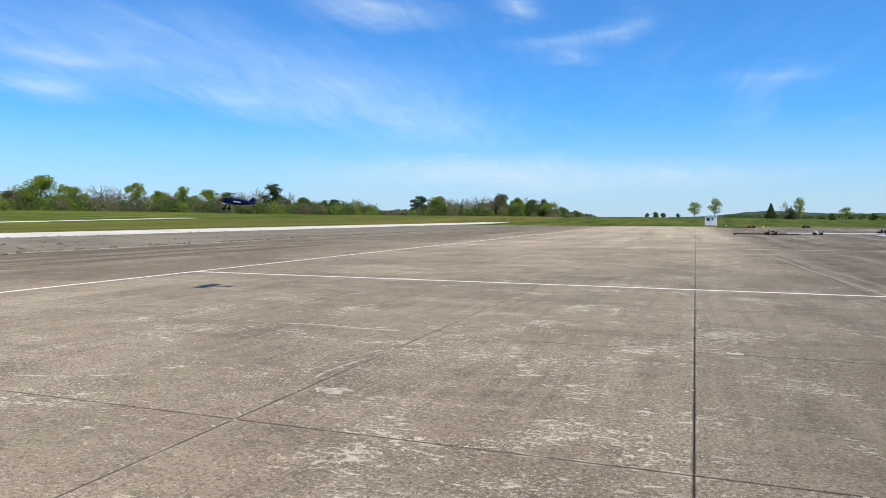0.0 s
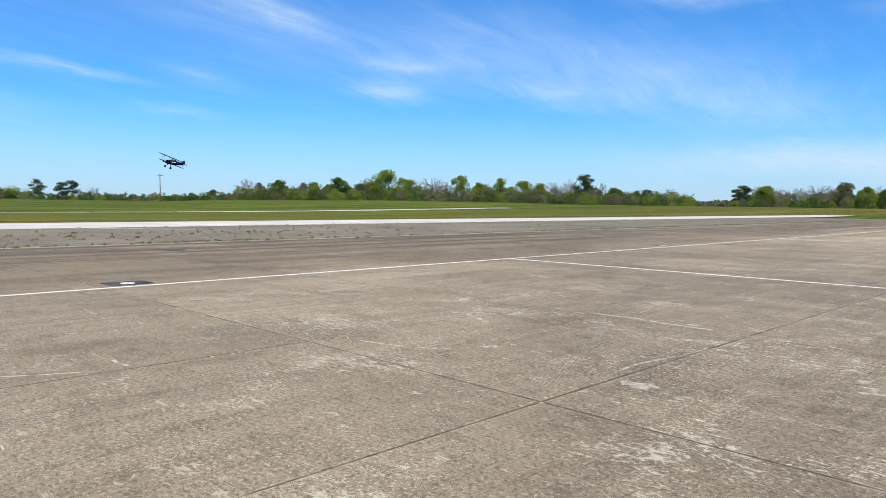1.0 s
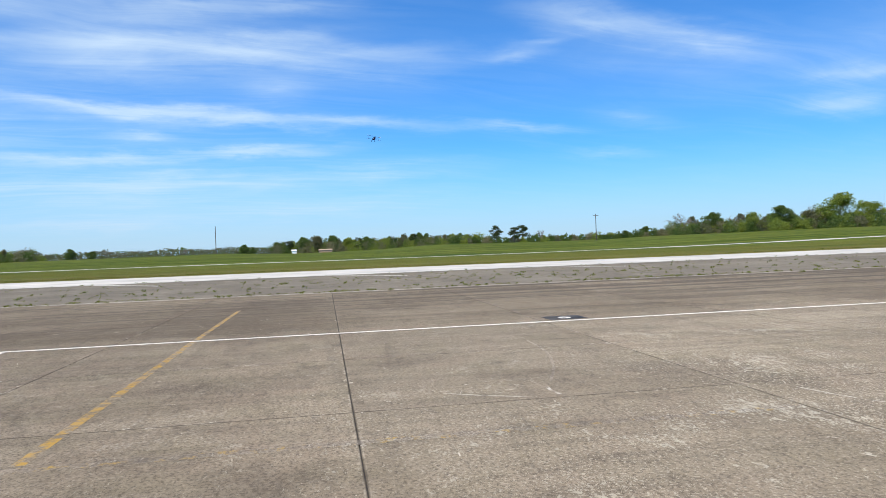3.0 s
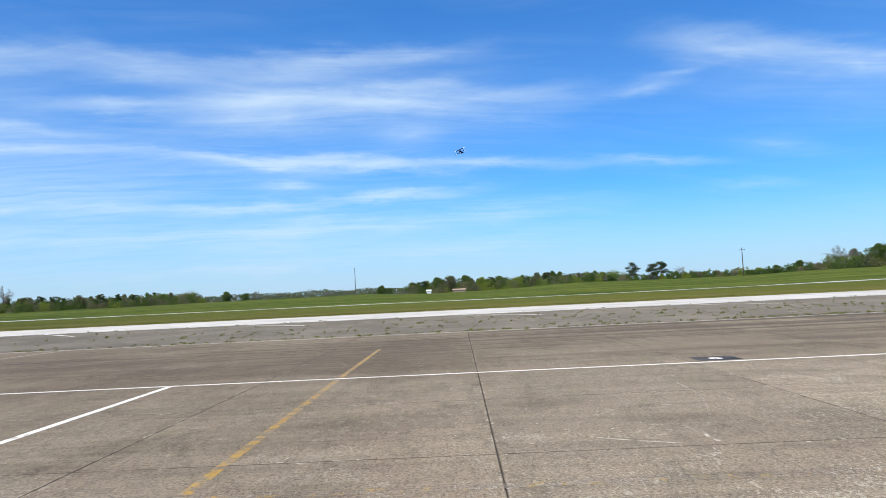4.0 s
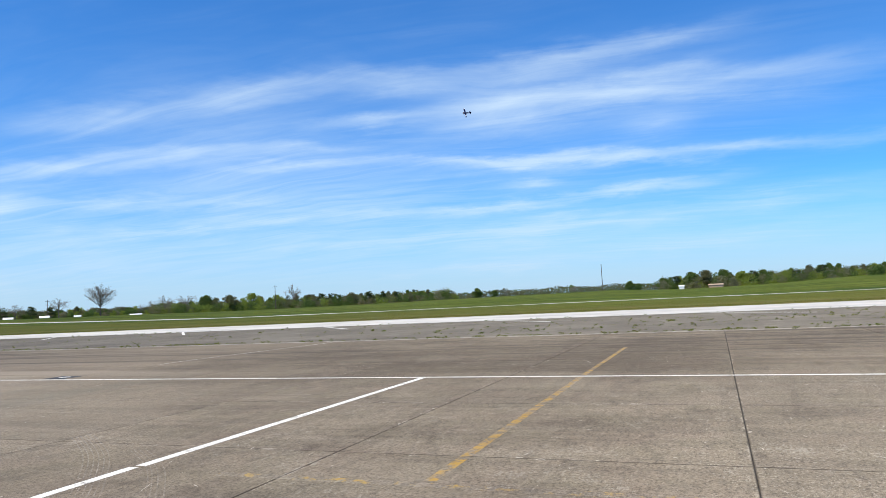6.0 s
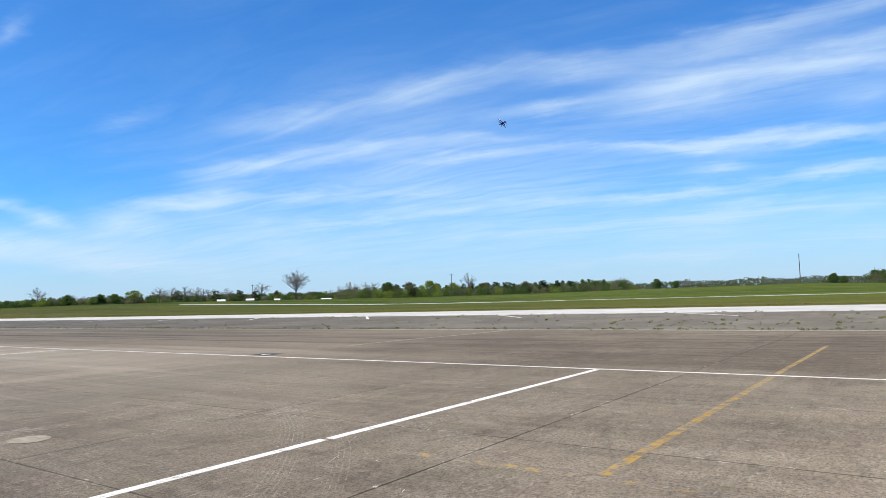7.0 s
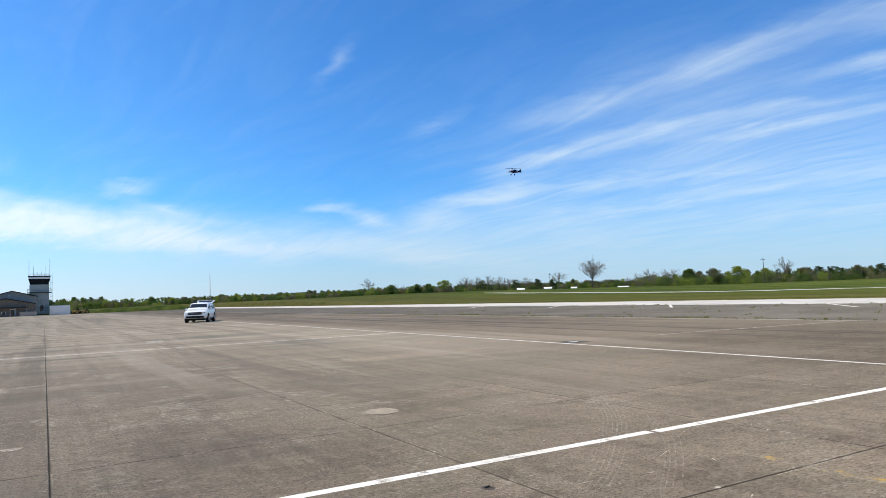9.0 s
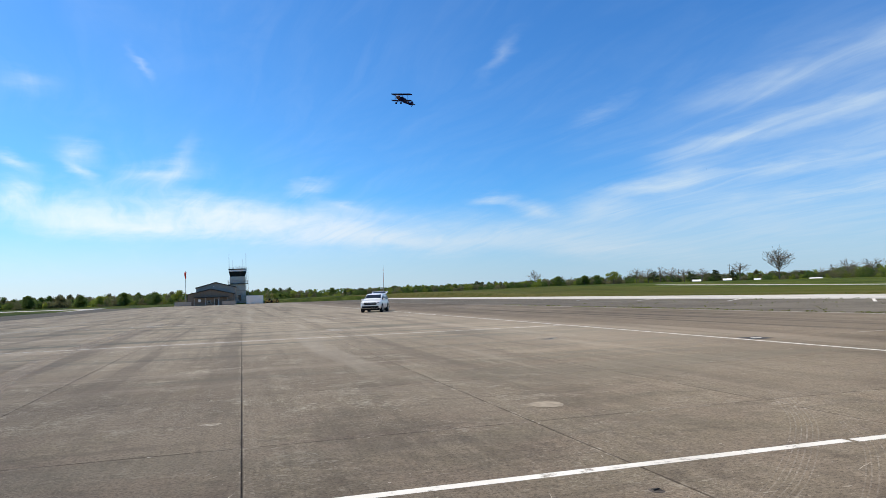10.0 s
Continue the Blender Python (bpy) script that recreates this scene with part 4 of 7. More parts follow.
def grass_fringe():
    """Longer grass hanging over the edges of the pavement."""
    rng = random.Random(31)
    verts, faces = [], []

    def blades(x, y, h):
        z = float(terrain(x, y))
        for k in range(5):
            a, w = rng.uniform(0, 6.283), h * rng.uniform(0.10, 0.2)
            bx, by = x + rng.gauss(0, h * 0.6), y + rng.gauss(0, h * 0.9)
            lean = Vector((rng.gauss(0, 0.35), rng.gauss(0, 0.35), 1)) * h * rng.uniform(0.6, 1.2)
            n = len(verts)
            verts.extend([(bx - w * math.cos(a), by - w * math.sin(a), z - 0.05), (bx + w * math.cos(a), by + w * math.sin(a), z - 0.05), (bx + lean.x, by + lean.y, z + lean.z)])
            faces.append((n, n + 1, n + 2))
    for k in range(5200):
        blades(-67.2 - abs(rng.gauss(0, 0.5)), rng.uniform(-130, 130), rng.uniform(0.05, 0.14))
    tagged(raw("runway_fringe", verts[:], faces[:], LEAF_WEED), "ragged dry grass along the runway edge", "grass", kind="stuff")
    verts.clear()
    faces.clear()
    # the lane's grass takes a darker green for the shade band below the lane
    for k in range(2400):
        y = rng.uniform(-198, 154)
        blades(-119.9 + rng.gauss(0, 0.35) + 0.3 * math.sin(y * 0.31), y, rng.uniform(0.06, 0.18))
    tagged(raw("lane_fringe", verts[:], faces[:], LEAF_GREEN), "longer grass along the concrete lane, its dark green standing for shade", "grass", kind="stuff")
    verts.clear()
    faces.clear()
    for k in range(900):
        blades(rng.uniform(-26, 72), 139.2 + abs(rng.gauss(0, 0.6)), rng.uniform(0.06, 0.15))
    tagged(raw("grass_fringe", verts, faces, LEAF_WEED), "ragged longer grass along the pavement edges", "grass", kind="stuff")


grass_fringe()


def limb(bm, a, b, ra, rb, rng, sag=0.08):
    a, b = Vector(a), Vector(b)
    m = (a + b) / 2 + Vector((rng.uniform(-1, 1), rng.uniform(-1, 1), rng.uniform(-1, 1))) * (b - a).length * sag
    tube(bm, a, m, ra, (ra + rb) / 2, 5, False)
    tube(bm, m, b, (ra + rb) / 2, rb, 5, False)


def broad_tree(seed, crown, height=12.0, spread=0.40, low=0.10, blobs=34, per=230, leaf_size=0.185):
    """A broadleaf tree of unit stature: tapered trunk with limbs, and a gappy crown of clumps."""
    rng = random.Random(seed)
    ob = new("tree")
    bm = bmesh.new()
    top = height * 0.62
    limb(bm, (0, 0, -0.6), (rng.uniform(-0.4, 0.4), rng.uniform(-0.4, 0.4), top), 0.26, 0.10, rng, 0.03)
    verts, faces = [], []
    for k in range(blobs):
        a = rng.uniform(0, 6.283)
        f = (k + 0.5) / blobs
        z = height * (low + (0.94 - low) * f)
        wide = spread * height * (math.sin(math.pi * min(1, 0.16 + 0.80 * f)) ** 0.8)
        r = wide * rng.uniform(0.15, 0.85)
        c = Vector((r * math.cos(a), r * math.sin(a), z))
        if k % 2 == 0:
            limb(bm, (0, 0, z * 0.55), c, 0.09, 0.03, rng)
        size = height * rng.uniform(0.085, 0.165)
        for j in range(per):
            d = Vector((rng.gauss(0, 1), rng.gauss(0, 1), rng.gauss(0, 0.75)))
            d = d.normalized() * size * rng.uniform(0.55, 1.12)
            leaf(verts, faces, c + d, leaf_size * rng.uniform(0.6, 1.4), rng)
    part("trunk", bm, BARK, ob)
    raw("crown", verts, faces, crown, ob)
    return ob


def pine_tree(seed, height=14.0):
    """A loblolly-like pine: long bare trunk, uneven dark tufts high up."""
    rng = random.Random(seed)
    ob = new("tree")
    bm = bmesh.new()
    limb(bm, (0, 0, -0.6), (rng.uniform(-0.5, 0.5), rng.uniform(-0.5, 0.5), height * 0.95), 0.24, 0.05, rng, 0.02)
    verts, faces = [], []
    for k in range(26):
        f = rng.uniform(0.32, 1.0)
        a = rng.uniform(0, 6.283)
        r = height * 0.20 * (1.15 - 0.75 * f) * rng.uniform(0.3, 1.5)
        c = Vector((r * math.cos(a), r * math.sin(a), height * f * 0.95))
        limb(bm, (0, 0, c.z - 0.5), c, 0.06, 0.02, rng)
        size = height * rng.uniform(0.06, 0.10)
        for j in range(150):
            d = Vector((rng.gauss(0, 1), rng.gauss(0, 1), rng.gauss(0, 0.6))).normalized() * size * rng.uniform(0.3, 1.15)
            leaf(verts, faces, c + d, 0.16 * rng.uniform(0.6, 1.4), rng)
    part("trunk", bm, BARK, ob)
    raw("crown", verts, faces, LEAF_PINE, ob)
    return ob


def conifer(seed, height=11.0):
    rng = random.Random(seed)
    ob = new("tree")
    bm = bmesh.new()
    tube(bm, (0, 0, -0.5), (0, 0, height * 0.97), 0.2, 0.03, 6)
    verts, faces = [], []
    for k in range(1500):
        f = rng.random() ** 1.4
        a = rng.uniform(0, 6.283)
        r = height * 0.25 * (1 - f) * rng.uniform(0.35, 1.05) + 0.1
        leaf(verts, faces, (r * math.cos(a), r * math.sin(a), height * (0.06 + 0.92 * f)), 0.28 * rng.uniform(0.6, 1.3), rng)
    part("trunk", bm, BARK, ob)
    raw("crown", verts, faces, LEAF_PINE, ob)
    return ob


def bare_tree(seed, height=12.0, wide=0.36, thick=1.0, limbs=26, low=0.24):
    """A leafless tree: a trunk, limbs that reach into an oval crown, and a haze of twigs."""
    rng = random.Random(seed)
    ob = new("tree")
    trunk, twigs = bmesh.new(), bmesh.new()
    lean = Vector((rng.uniform(-0.04, 0.04), rng.uniform(-0.04, 0.04), 1.0))
    limb(trunk, (0, 0, -0.5), lean * height * 0.36, 0.24 * thick, 0.17 * thick, rng, 0.02)
    limb(trunk, lean * height * 0.36, lean * height * 0.80, 0.17 * thick, 0.05 * thick, rng, 0.03)
    for k in range(limbs):
        f = low + (0.70 - low) * (k + rng.random()) / limbs
        start = lean * height * f
        a, up = 2.4 * k + rng.uniform(-0.4, 0.4), rng.uniform(-0.25, 1.0)
        flat = math.sqrt(max(0.0, 1 - up * up)) * rng.uniform(0.75, 1.05)
        end = Vector((wide * height * flat * math.cos(a), wide * height * flat * math.sin(a), height * (0.62 + 0.38 * up)))
        end.z = max(end.z, start.z + 0.06 * height)
        limb(trunk, start, end, 0.085 * thick, 0.028 * thick, rng, 0.10)
        for j in range(6):
            p = start.lerp(end, rng.uniform(0.35, 1.0))
            d = ((end - start).normalized() + Vector((rng.gauss(0, 0.6), rng.gauss(0, 0.6), rng.gauss(0.25, 0.5)))).normalized()
            q = p + d * height * rng.uniform(0.06, 0.13)
            tube(twigs, p, q, 0.030 * thick, 0.014 * thick, 3, False)
            for i in range(7):
                u = p.lerp(q, rng.uniform(0.3, 1.0))
                e = (d + Vector((rng.gauss(0, 0.7), rng.gauss(0, 0.7), rng.gauss(0.2, 0.6)))).normalized()
                w = e.cross(Vector((rng.gauss(0, 1), rng.gauss(0, 1), rng.gauss(0, 1)))).normalized() * 0.022 * thick
                twigs.faces.new([twigs.verts.new(c) for c in (u - w, u + w, u + e * height * rng.uniform(0.04, 0.09))])
    part("trunk", trunk, BARK, ob)
    tagged(part("bare_crown", twigs, TWIG, ob), kind="stuff")
    return ob


KINDS = {
    "g": [broad_tree(1, LEAF_GREEN), broad_tree(2, LEAF_GREEN, spread=0.36), broad_tree(3, LEAF_GREEN, spread=0.46, low=0.08)],
    "y": [broad_tree(4, LEAF_SPRING, low=0.36, blobs=22, per=220, leaf_size=0.17), broad_tree(5, LEAF_SPRING, spread=0.36, low=0.44, blobs=17, per=220, leaf_size=0.17), broad_tree(6, LEAF_SPRING, spread=0.44, low=0.30, blobs=24, per=220, leaf_size=0.17)],
    "r": [broad_tree(7, LEAF_OLIVE, low=0.06), broad_tree(8, LEAF_OLIVE, spread=0.46, low=0.05)],
    "w": [broad_tree(9, LEAF_SPRING, spread=0.34, low=0.3, blobs=24, per=95, leaf_size=0.17), broad_tree(10, LEAF_SPRING, spread=0.38, low=0.26, blobs=22, per=95, leaf_size=0.17)],
    "p": [pine_tree(11), pine_tree(12), pine_tree(13)],
    "c": [conifer(14)],
    "b": [bare_tree(15), bare_tree(16, wide=0.32), bare_tree(17, wide=0.40, low=0.2)],
    "B": [bare_tree(18, wide=0.40, thick=1.0, limbs=60, low=0.26)],
}
STATURE = {"g": 12.0, "y": 12.0, "r": 12.0, "w": 12.0, "p": 14.0, "c": 11.0, "b": 12.0, "B": 12.0}
WIDTH = {"g": 10.0, "y": 9.6, "r": 10.5, "w": 8.8, "p": 6.4, "c": 5.2, "b": 8.8, "B": 9.0}
TREE_LABEL = {
    "g": ("dense dark green broadleaf tree at the field's edge", "tree"),
    "y": ("fresh yellow-green spring tree with gaps in its crown", "tree"),
    "r": ("olive-brown budding tree in the tree line", "tree"),
    "w": ("thinly leaved light green spring tree", "tree"),
    "p": ("tall dark pine with tufted crown and bare trunk", "tree"),
    "c": ("dark green cone-shaped evergreen tree", "tree"),
    "b": ("leafless grey tree with fine twigs", "tree"),
    "B": ("large lone leafless tree with spreading branches", "tree"),
}
for kind, masters in KINDS.items():
    for ob in masters:
        tagged(ob, *TREE_LABEL[kind], group="tree line")
USED = set()
tree_rng = random.Random(77)


def plant(kind, x, y, height, width=None):
    """One tree of the kind, scaled to its height and crown width."""
    master = tree_rng.choice(KINDS[kind])
    k = height / STATURE[kind]
    w = (width / WIDTH[kind]) if width else k
    w = min(max(w, 0.55 * k), 1.7 * k)
    m = Matrix.Translation((x, y, float(terrain(x, y)) - 0.1)) @ pose(0, 0, 0, 0, 0, tree_rng.uniform(0, 360))
    if master.name not in USED:
        USED.add(master.name)
        ob = master
        ob.matrix_basis = m
    else:
        ob = copy_thing(master, m)
    ob.scale = (w, w, k)
    return ob


def tree_row(rows, dist, depth=10.0):
    """Trees by kind, bearing, elevation of the top and breadth in degrees, at about one distance."""
    for kind, az, el, breadth in rows:
        d = dist + tree_rng.uniform(-depth, depth)
        p = bearing(az, d)
        h = EYE + 1.08 * d * math.tan(radians(el)) - float(terrain(p.x, p.y)) + 0.5
        plant(kind, p.x, p.y, max(h, 1.6), 1.12 * d * radians(breadth))


BUSH = {"LEAF_GREEN": ([], []), "LEAF_OLIVE": ([], []), "LEAF_SPRING": ([], []), "TWIG_BRUSH": ([], [])}


def bush_clump(x, y, h, wide, shade, blobs, per, size):
    """One bushy crown added to the joined belt."""
    rng = tree_rng
    verts, faces = BUSH[shade]
    z0 = float(terrain(x, y))
    for k in range(blobs):
        a, f = rng.uniform(0, 6.283), rng.random()
        r = wide * rng.random() ** 0.6 * (1 - 0.55 * f * f)
        c = (x + r * math.cos(a), y + r * math.sin(a), z0 + h * (0.10 + 0.78 * f))
        for j in range(per):
            e = Vector((rng.gauss(0, 1), rng.gauss(0, 1), rng.gauss(0, 0.8))).normalized() * h * 0.2 * rng.uniform(0.4, 1.1)
            leaf(verts, faces, (c[0] + e.x, c[1] + e.y, c[2] + e.z), size * rng.uniform(0.6, 1.4), rng)


def undergrowth(az0, az1, dist, height, step, depth=9.0):
    """A belt of bushes that run into each other."""
    rng = tree_rng
    az = az0
    while az < az1:
        d = dist + rng.uniform(-depth, depth)
        p = bearing(az, d)
        z0 = float(terrain(p.x, p.y))
        verts, faces = BUSH[rng.choice(("LEAF_GREEN", "LEAF_OLIVE", "LEAF_SPRING", "LEAF_GREEN", "TWIG_BRUSH"))]
        h = height * rng.uniform(0.6, 1.1)
        for k in range(24):
            a, f = rng.uniform(0, 6.283), rng.random()
            r = h * 0.75 * rng.random() ** 0.6 * (1 - 0.5 * f)
            c = (p.x + r * math.cos(a), p.y + r * math.sin(a), z0 + h * (-0.02 + 0.88 * f * f))
            for j in range(22):
                e = Vector((rng.gauss(0, 1), rng.gauss(0, 1), rng.gauss(0, 0.8))).normalized() * h * 0.26 * rng.uniform(0.4, 1.1)
                leaf(verts, faces, (c[0] + e.x, c[1] + e.y, c[2] + e.z), 0.27 * rng.uniform(0.6, 1.4), rng)
        az += step * rng.uniform(0.6, 1.4)


def back_row(az0, az1, dist, height, step, kinds, depth=6.0):
    az, k = az0, 0
    while az < az1:
        p = bearing(az, dist + tree_rng.uniform(-depth, depth))
        k += 1
        if k % 3:
            h = height * tree_rng.uniform(0.72, 1.0)
            bush_clump(p.x, p.y, h, h * 0.50, tree_rng.choice(("LEAF_GREEN", "LEAF_OLIVE", "TWIG_BRUSH", "LEAF_SPRING")), 22, 24, 0.28)
            az += step * tree_rng.uniform(0.6, 1.4)
            continue
        plant(tree_rng.choice(kinds), p.x, p.y, height * tree_rng.uniform(0.8, 1.15))
        az += step * tree_rng.uniform(0.6, 1.4)


# the tall mixed tree line across the field
tree_row([("p", 75.8, 1.48, 1.1), ("p", 74.3, 1.37, 1.1), ("p", 73.6, 1.46, 1.2), ("b", 72.2, 1.01, 0.9), ("g", 79.1, 0.79, 1.3),
          ("g", 77.6, 0.64, 1.7), ("g", 63.8, 0.93, 2.4), ("g", 65.4, 0.69, 1.6), ("b", 61.2, 1.71, 2.0), ("g", 58.8, 1.70, 2.2)], 330)
tree_row([("b", 57.1, 1.49, 1.8), ("y", 56.0, 1.59, 1.6), ("g", 54.0, 1.95, 2.6), ("r", 52.2, 1.55, 2.0), ("b", 51.8, 1.85, 1.8), ("y", 50.3, 2.56, 3.0),
          ("y", 48.3, 1.87, 1.8), ("b", 47.4, 1.75, 1.6), ("b", 46.3, 2.06, 2.0), ("b", 45.2, 1.85, 1.6), ("y", 44.0, 2.22, 1.6), ("y", 42.4, 1.70, 1.8)], 330)
tree_row([("y", 40.7, 2.03, 1.4), ("b", 41.5, 1.65, 1.6), ("y", 38.7, 1.83, 2.5), ("y", 37.4, 1.66, 1.6), ("b", 36.1, 1.78, 2.0), ("b", 34.9, 2.07, 1.6),
          ("p", 33.9, 2.43, 1.6), ("g", 33.6, 1.57, 1.6), ("b", 32.6, 1.66, 1.6), ("g", 31.5, 1.33, 1.7), ("p", 29.8, 1.18, 1.4), ("p", 29.0, 1.33, 1.4),
          ("p", 27.7, 0.83, 1.4), ("y", 26.3, 0.78, 1.5), ("g", 30.4, 0.88, 1.6), ("y", 53.0, 1.05, 2.0), ("y", 39.6, 1.15, 2.2)], 340)
undergrowth(25.6, 62.0, 322, 5.8, 0.24)
back_row(27.0, 62.0, 345, 8.2, 0.55, 'bbrbbw')
undergrowth(62.0, 80.0, 335, 3.8, 0.5)
# the second clump, and the scattered trees beyond the end of the apron
tree_row([("p", 21.9, 1.60, 1.2), ("p", 22.4, 1.38, 1.0), ("y", 20.5, 1.50, 1.8), ("b", 18.5, 1.39, 1.8), ("b", 17.0, 1.55, 1.8), ("r", 15.2, 1.66, 2.0),
          ("b", 16.1, 1.50, 1.6), ("b", 19.5, 1.38, 1.6), ("y", 13.9, 1.40, 1.6), ("g", 12.8, 1.25, 1.8), ("y", 11.4, 1.00, 2.0), ("g", 10.3, 0.69, 1.3), ("g", 9.0, 0.33, 1.2)], 390)
undergrowth(9.6, 22.6, 380, 5.4, 0.30)
back_row(11.0, 22.0, 396, 9.6, 0.40, 'rbbyb')
tree_row([("g", 3.0, 0.32, 1.2), ("g", 3.6, 0.24, 0.9), ("w", 0.1, 1.05, 1.2), ("w", -1.4, 1.29, 1.1), ("c", -5.3, 0.92, 0.8), ("b", -6.3, 1.02, 0.9),
          ("w", -7.2, 1.30, 1.0), ("w", -10.2, 0.64, 1.5), ("g", -9.3, 0.25, 1.2), ("w", -13.2, 0.65, 1.4), ("g", -11.9, 0.24, 1.2), ("r", -6.6, 0.55, 1.2), ("g", 2.4, 0.26, 0.9), ("g", 1.3, 0.22, 1.0), ("g", -15.5, 0.73, 1.5), ("g", -18.0, 0.83, 1.5)], 300)
undergrowth(-17.0, -6.0, 420, 2.0, 0.7)
# the wood behind the pole, farther off
tree_row([("p", 92.8, 0.92, 1.6), ("g", 91.6, 1.07, 1.8), ("r", 90.6, 1.14, 1.8), ("g", 89.3, 1.13, 1.8), ("y", 88.0, 0.94, 1.8), ("g", 86.5, 0.96, 1.7),
          ("y", 85.0, 0.80, 1.8), ("r", 83.6, 0.83, 1.7), ("p", 82.6, 1.15, 1.2), ("y", 81.4, 0.77, 1.6), ("g", 79.7, 0.81, 1.8), ("y", 78.6, 0.73, 1.2),
          ("y", 76.8, 0.59, 1.6), ("g", 93.8, 0.78, 1.4), ("p", 87.2, 0.97, 1.2), ("p", 84.3, 0.86, 1.2)], 520)
undergrowth(76.0, 94.0, 508, 7.5, 0.28)
back_row(77.0, 93.5, 530, 9.6, 0.22, 'gryrwg')
tree_row([("y", 66.5, 0.60, 1.6), ("g", 95.6, 0.47, 1.8), ("g", 96.3, 0.67, 1.2), ("g", 108.6, 0.73, 1.5), ("g", 107.2, 0.53, 1.4), ("b", 106.3, 0.57, 1.2), ("b", 100.7, 0.51, 1.4)], 560)
tree_row([("g", 111.5, 0.67, 1.3), ("g", 113.3, 0.73, 1.6), ("p", 115.3, 0.81, 1.3), ("p", 116.4, 0.90, 1.3), ("p", 117.6, 0.96, 1.3), ("r", 119.0, 0.86, 1.7),
          ("p", 120.4, 0.91, 1.2), ("p", 121.4, 0.97, 1.3), ("b", 123.7, 1.63, 1.3), ("y", 124.9, 0.96, 1.5), ("y", 126.8, 1.17, 1.9), ("r", 128.6, 1.08, 1.9),
          ("g", 130.3, 1.16, 1.9), ("b", 131.8, 1.24, 1.6), ("b", 133.4, 1.22, 1.7), ("r", 122.4, 0.87, 1.5), ("g", 114.3, 0.70, 1.4)], 480)
undergrowth(110.5, 134.5, 470, 6.6, 0.28)
back_row(111.0, 134.5, 490, 8.2, 0.22, 'grrbpg')
tree_row([("B", 137.8, 2.15, 1.7), ("b", 140.5, 1.37, 1.4)], 300)
tree_row([("p", 142.2, 0.92, 1.3), ("p", 141.0, 0.85, 1.3), ("b", 143.2, 1.00, 1.4), ("b", 144.5, 1.05, 1.5), ("b", 145.4, 1.15, 1.5), ("b", 146.3, 1.20, 1.5), ("b", 147.2, 1.14, 1.5),
          ("b", 148.1, 1.24, 1.5), ("p", 146.8, 0.95, 1.2), ("p", 144.0, 0.90, 1.2), ("y", 149.9, 1.04, 1.9), ("g", 151.2, 0.84, 1.5), ("g", 152.2, 0.84, 1.6), ("g", 154.3, 0.84, 1.6)], 430)
undergrowth(134.5, 156.0, 440, 3.8, 0.22)
back_row(134.5, 156.0, 450, 5.8, 0.22, 'bbrbb')
tree_row([("b", 156.2, 1.35, 1.1), ("g", 158.0, 0.58, 1.0), ("p", 160.9, 0.73, 0.8), ("p", 159.8, 0.59, 0.7), ("g", 163.2, 0.58, 1.1), ("g", 164.6, 0.53, 1.0), ("g", 165.8, 0.51, 1.1),
          ("p", 168.0, 0.50, 0.9), ("g", 169.8, 0.50, 1.1), ("y", 171.4, 0.48, 1.0), ("g", 172.9, 0.58, 1.0), ("y", 174.7, 0.52, 1.1), ("r", 176.4, 0.58, 1.0), ("g", 178.0, 0.59, 0.9)], 470)
tree_row([("g", 179.6, 0.59, 0.9), ("y", -175.3, 0.74, 1.0), ("y", -176.8, 0.62, 1.0), ("g", -178.4, 0.62, 1.0), ("g", -173.6, 0.65, 1.2), ("g", -171.5, 0.69, 1.2), ("y", -169.8, 0.49, 1.2), ("g", -168.6, 0.55, 1.0),
          ("r", -167.2, 0.56, 1.2), ("g", -165.3, 0.65, 1.2), ("g", -163.3, 0.74, 1.2), ("y", -161.5, 0.68, 1.2), ("g", -159.5, 0.72, 1.2), ("r", -157.5, 0.65, 1.2)], 420)
undergrowth(156.0, 176.0, 455, 3.6, 0.20)
back_row(156.0, 176.0, 470, 5.0, 0.20, 'ggryr')
undergrowth(176.0, 204.0, 455, 5.0, 0.20)
back_row(176.0, 204.0, 470, 7.0, 0.20, 'grgpr')


for shade, (verts, faces) in BUSH.items():
    tagged(raw("undergrowth", verts, faces, {"LEAF_GREEN": LEAF_GREEN, "LEAF_OLIVE": LEAF_OLIVE, "LEAF_SPRING": LEAF_SPRING, "TWIG_BRUSH": TWIG_BRUSH}[shade]),
           "belt of low bushes at the foot of the tree line", "bushes", kind="stuff")


def far_wood(name, az0, az1, dist, low, high, seed, crown, label):
    """Woods too far to tell trees apart: many small clumps with an uneven skyline."""
    rng = random.Random(seed)
    verts, faces = [], []
    az = az0
    while az < az1:
        top = low + (high - low) * (0.5 + 0.5 * math.sin(az * 2.1 + seed) * math.sin(az * 0.83 + 2 * seed)) * rng.uniform(0.7, 1.15)
        p = bearing(az, dist + rng.uniform(-25, 25))
        z0 = float(terrain(p.x, p.y))
        for j in range(60):
            a, r = rng.uniform(0, 6.283), 4.6 * rng.random() ** 0.5
            f = rng.random()
            leaf(verts, faces, (p.x + r * math.cos(a) * (1.1 - 0.5 * f), p.y + r * math.sin(a) * (1.1 - 0.5 * f), z0 + top * f), 0.75 * rng.uniform(0.6, 1.4), rng)
        az += 0.30
    ob = raw(name, verts, faces, crown)
    tagged(ob, label, "woodland", kind="stuff")


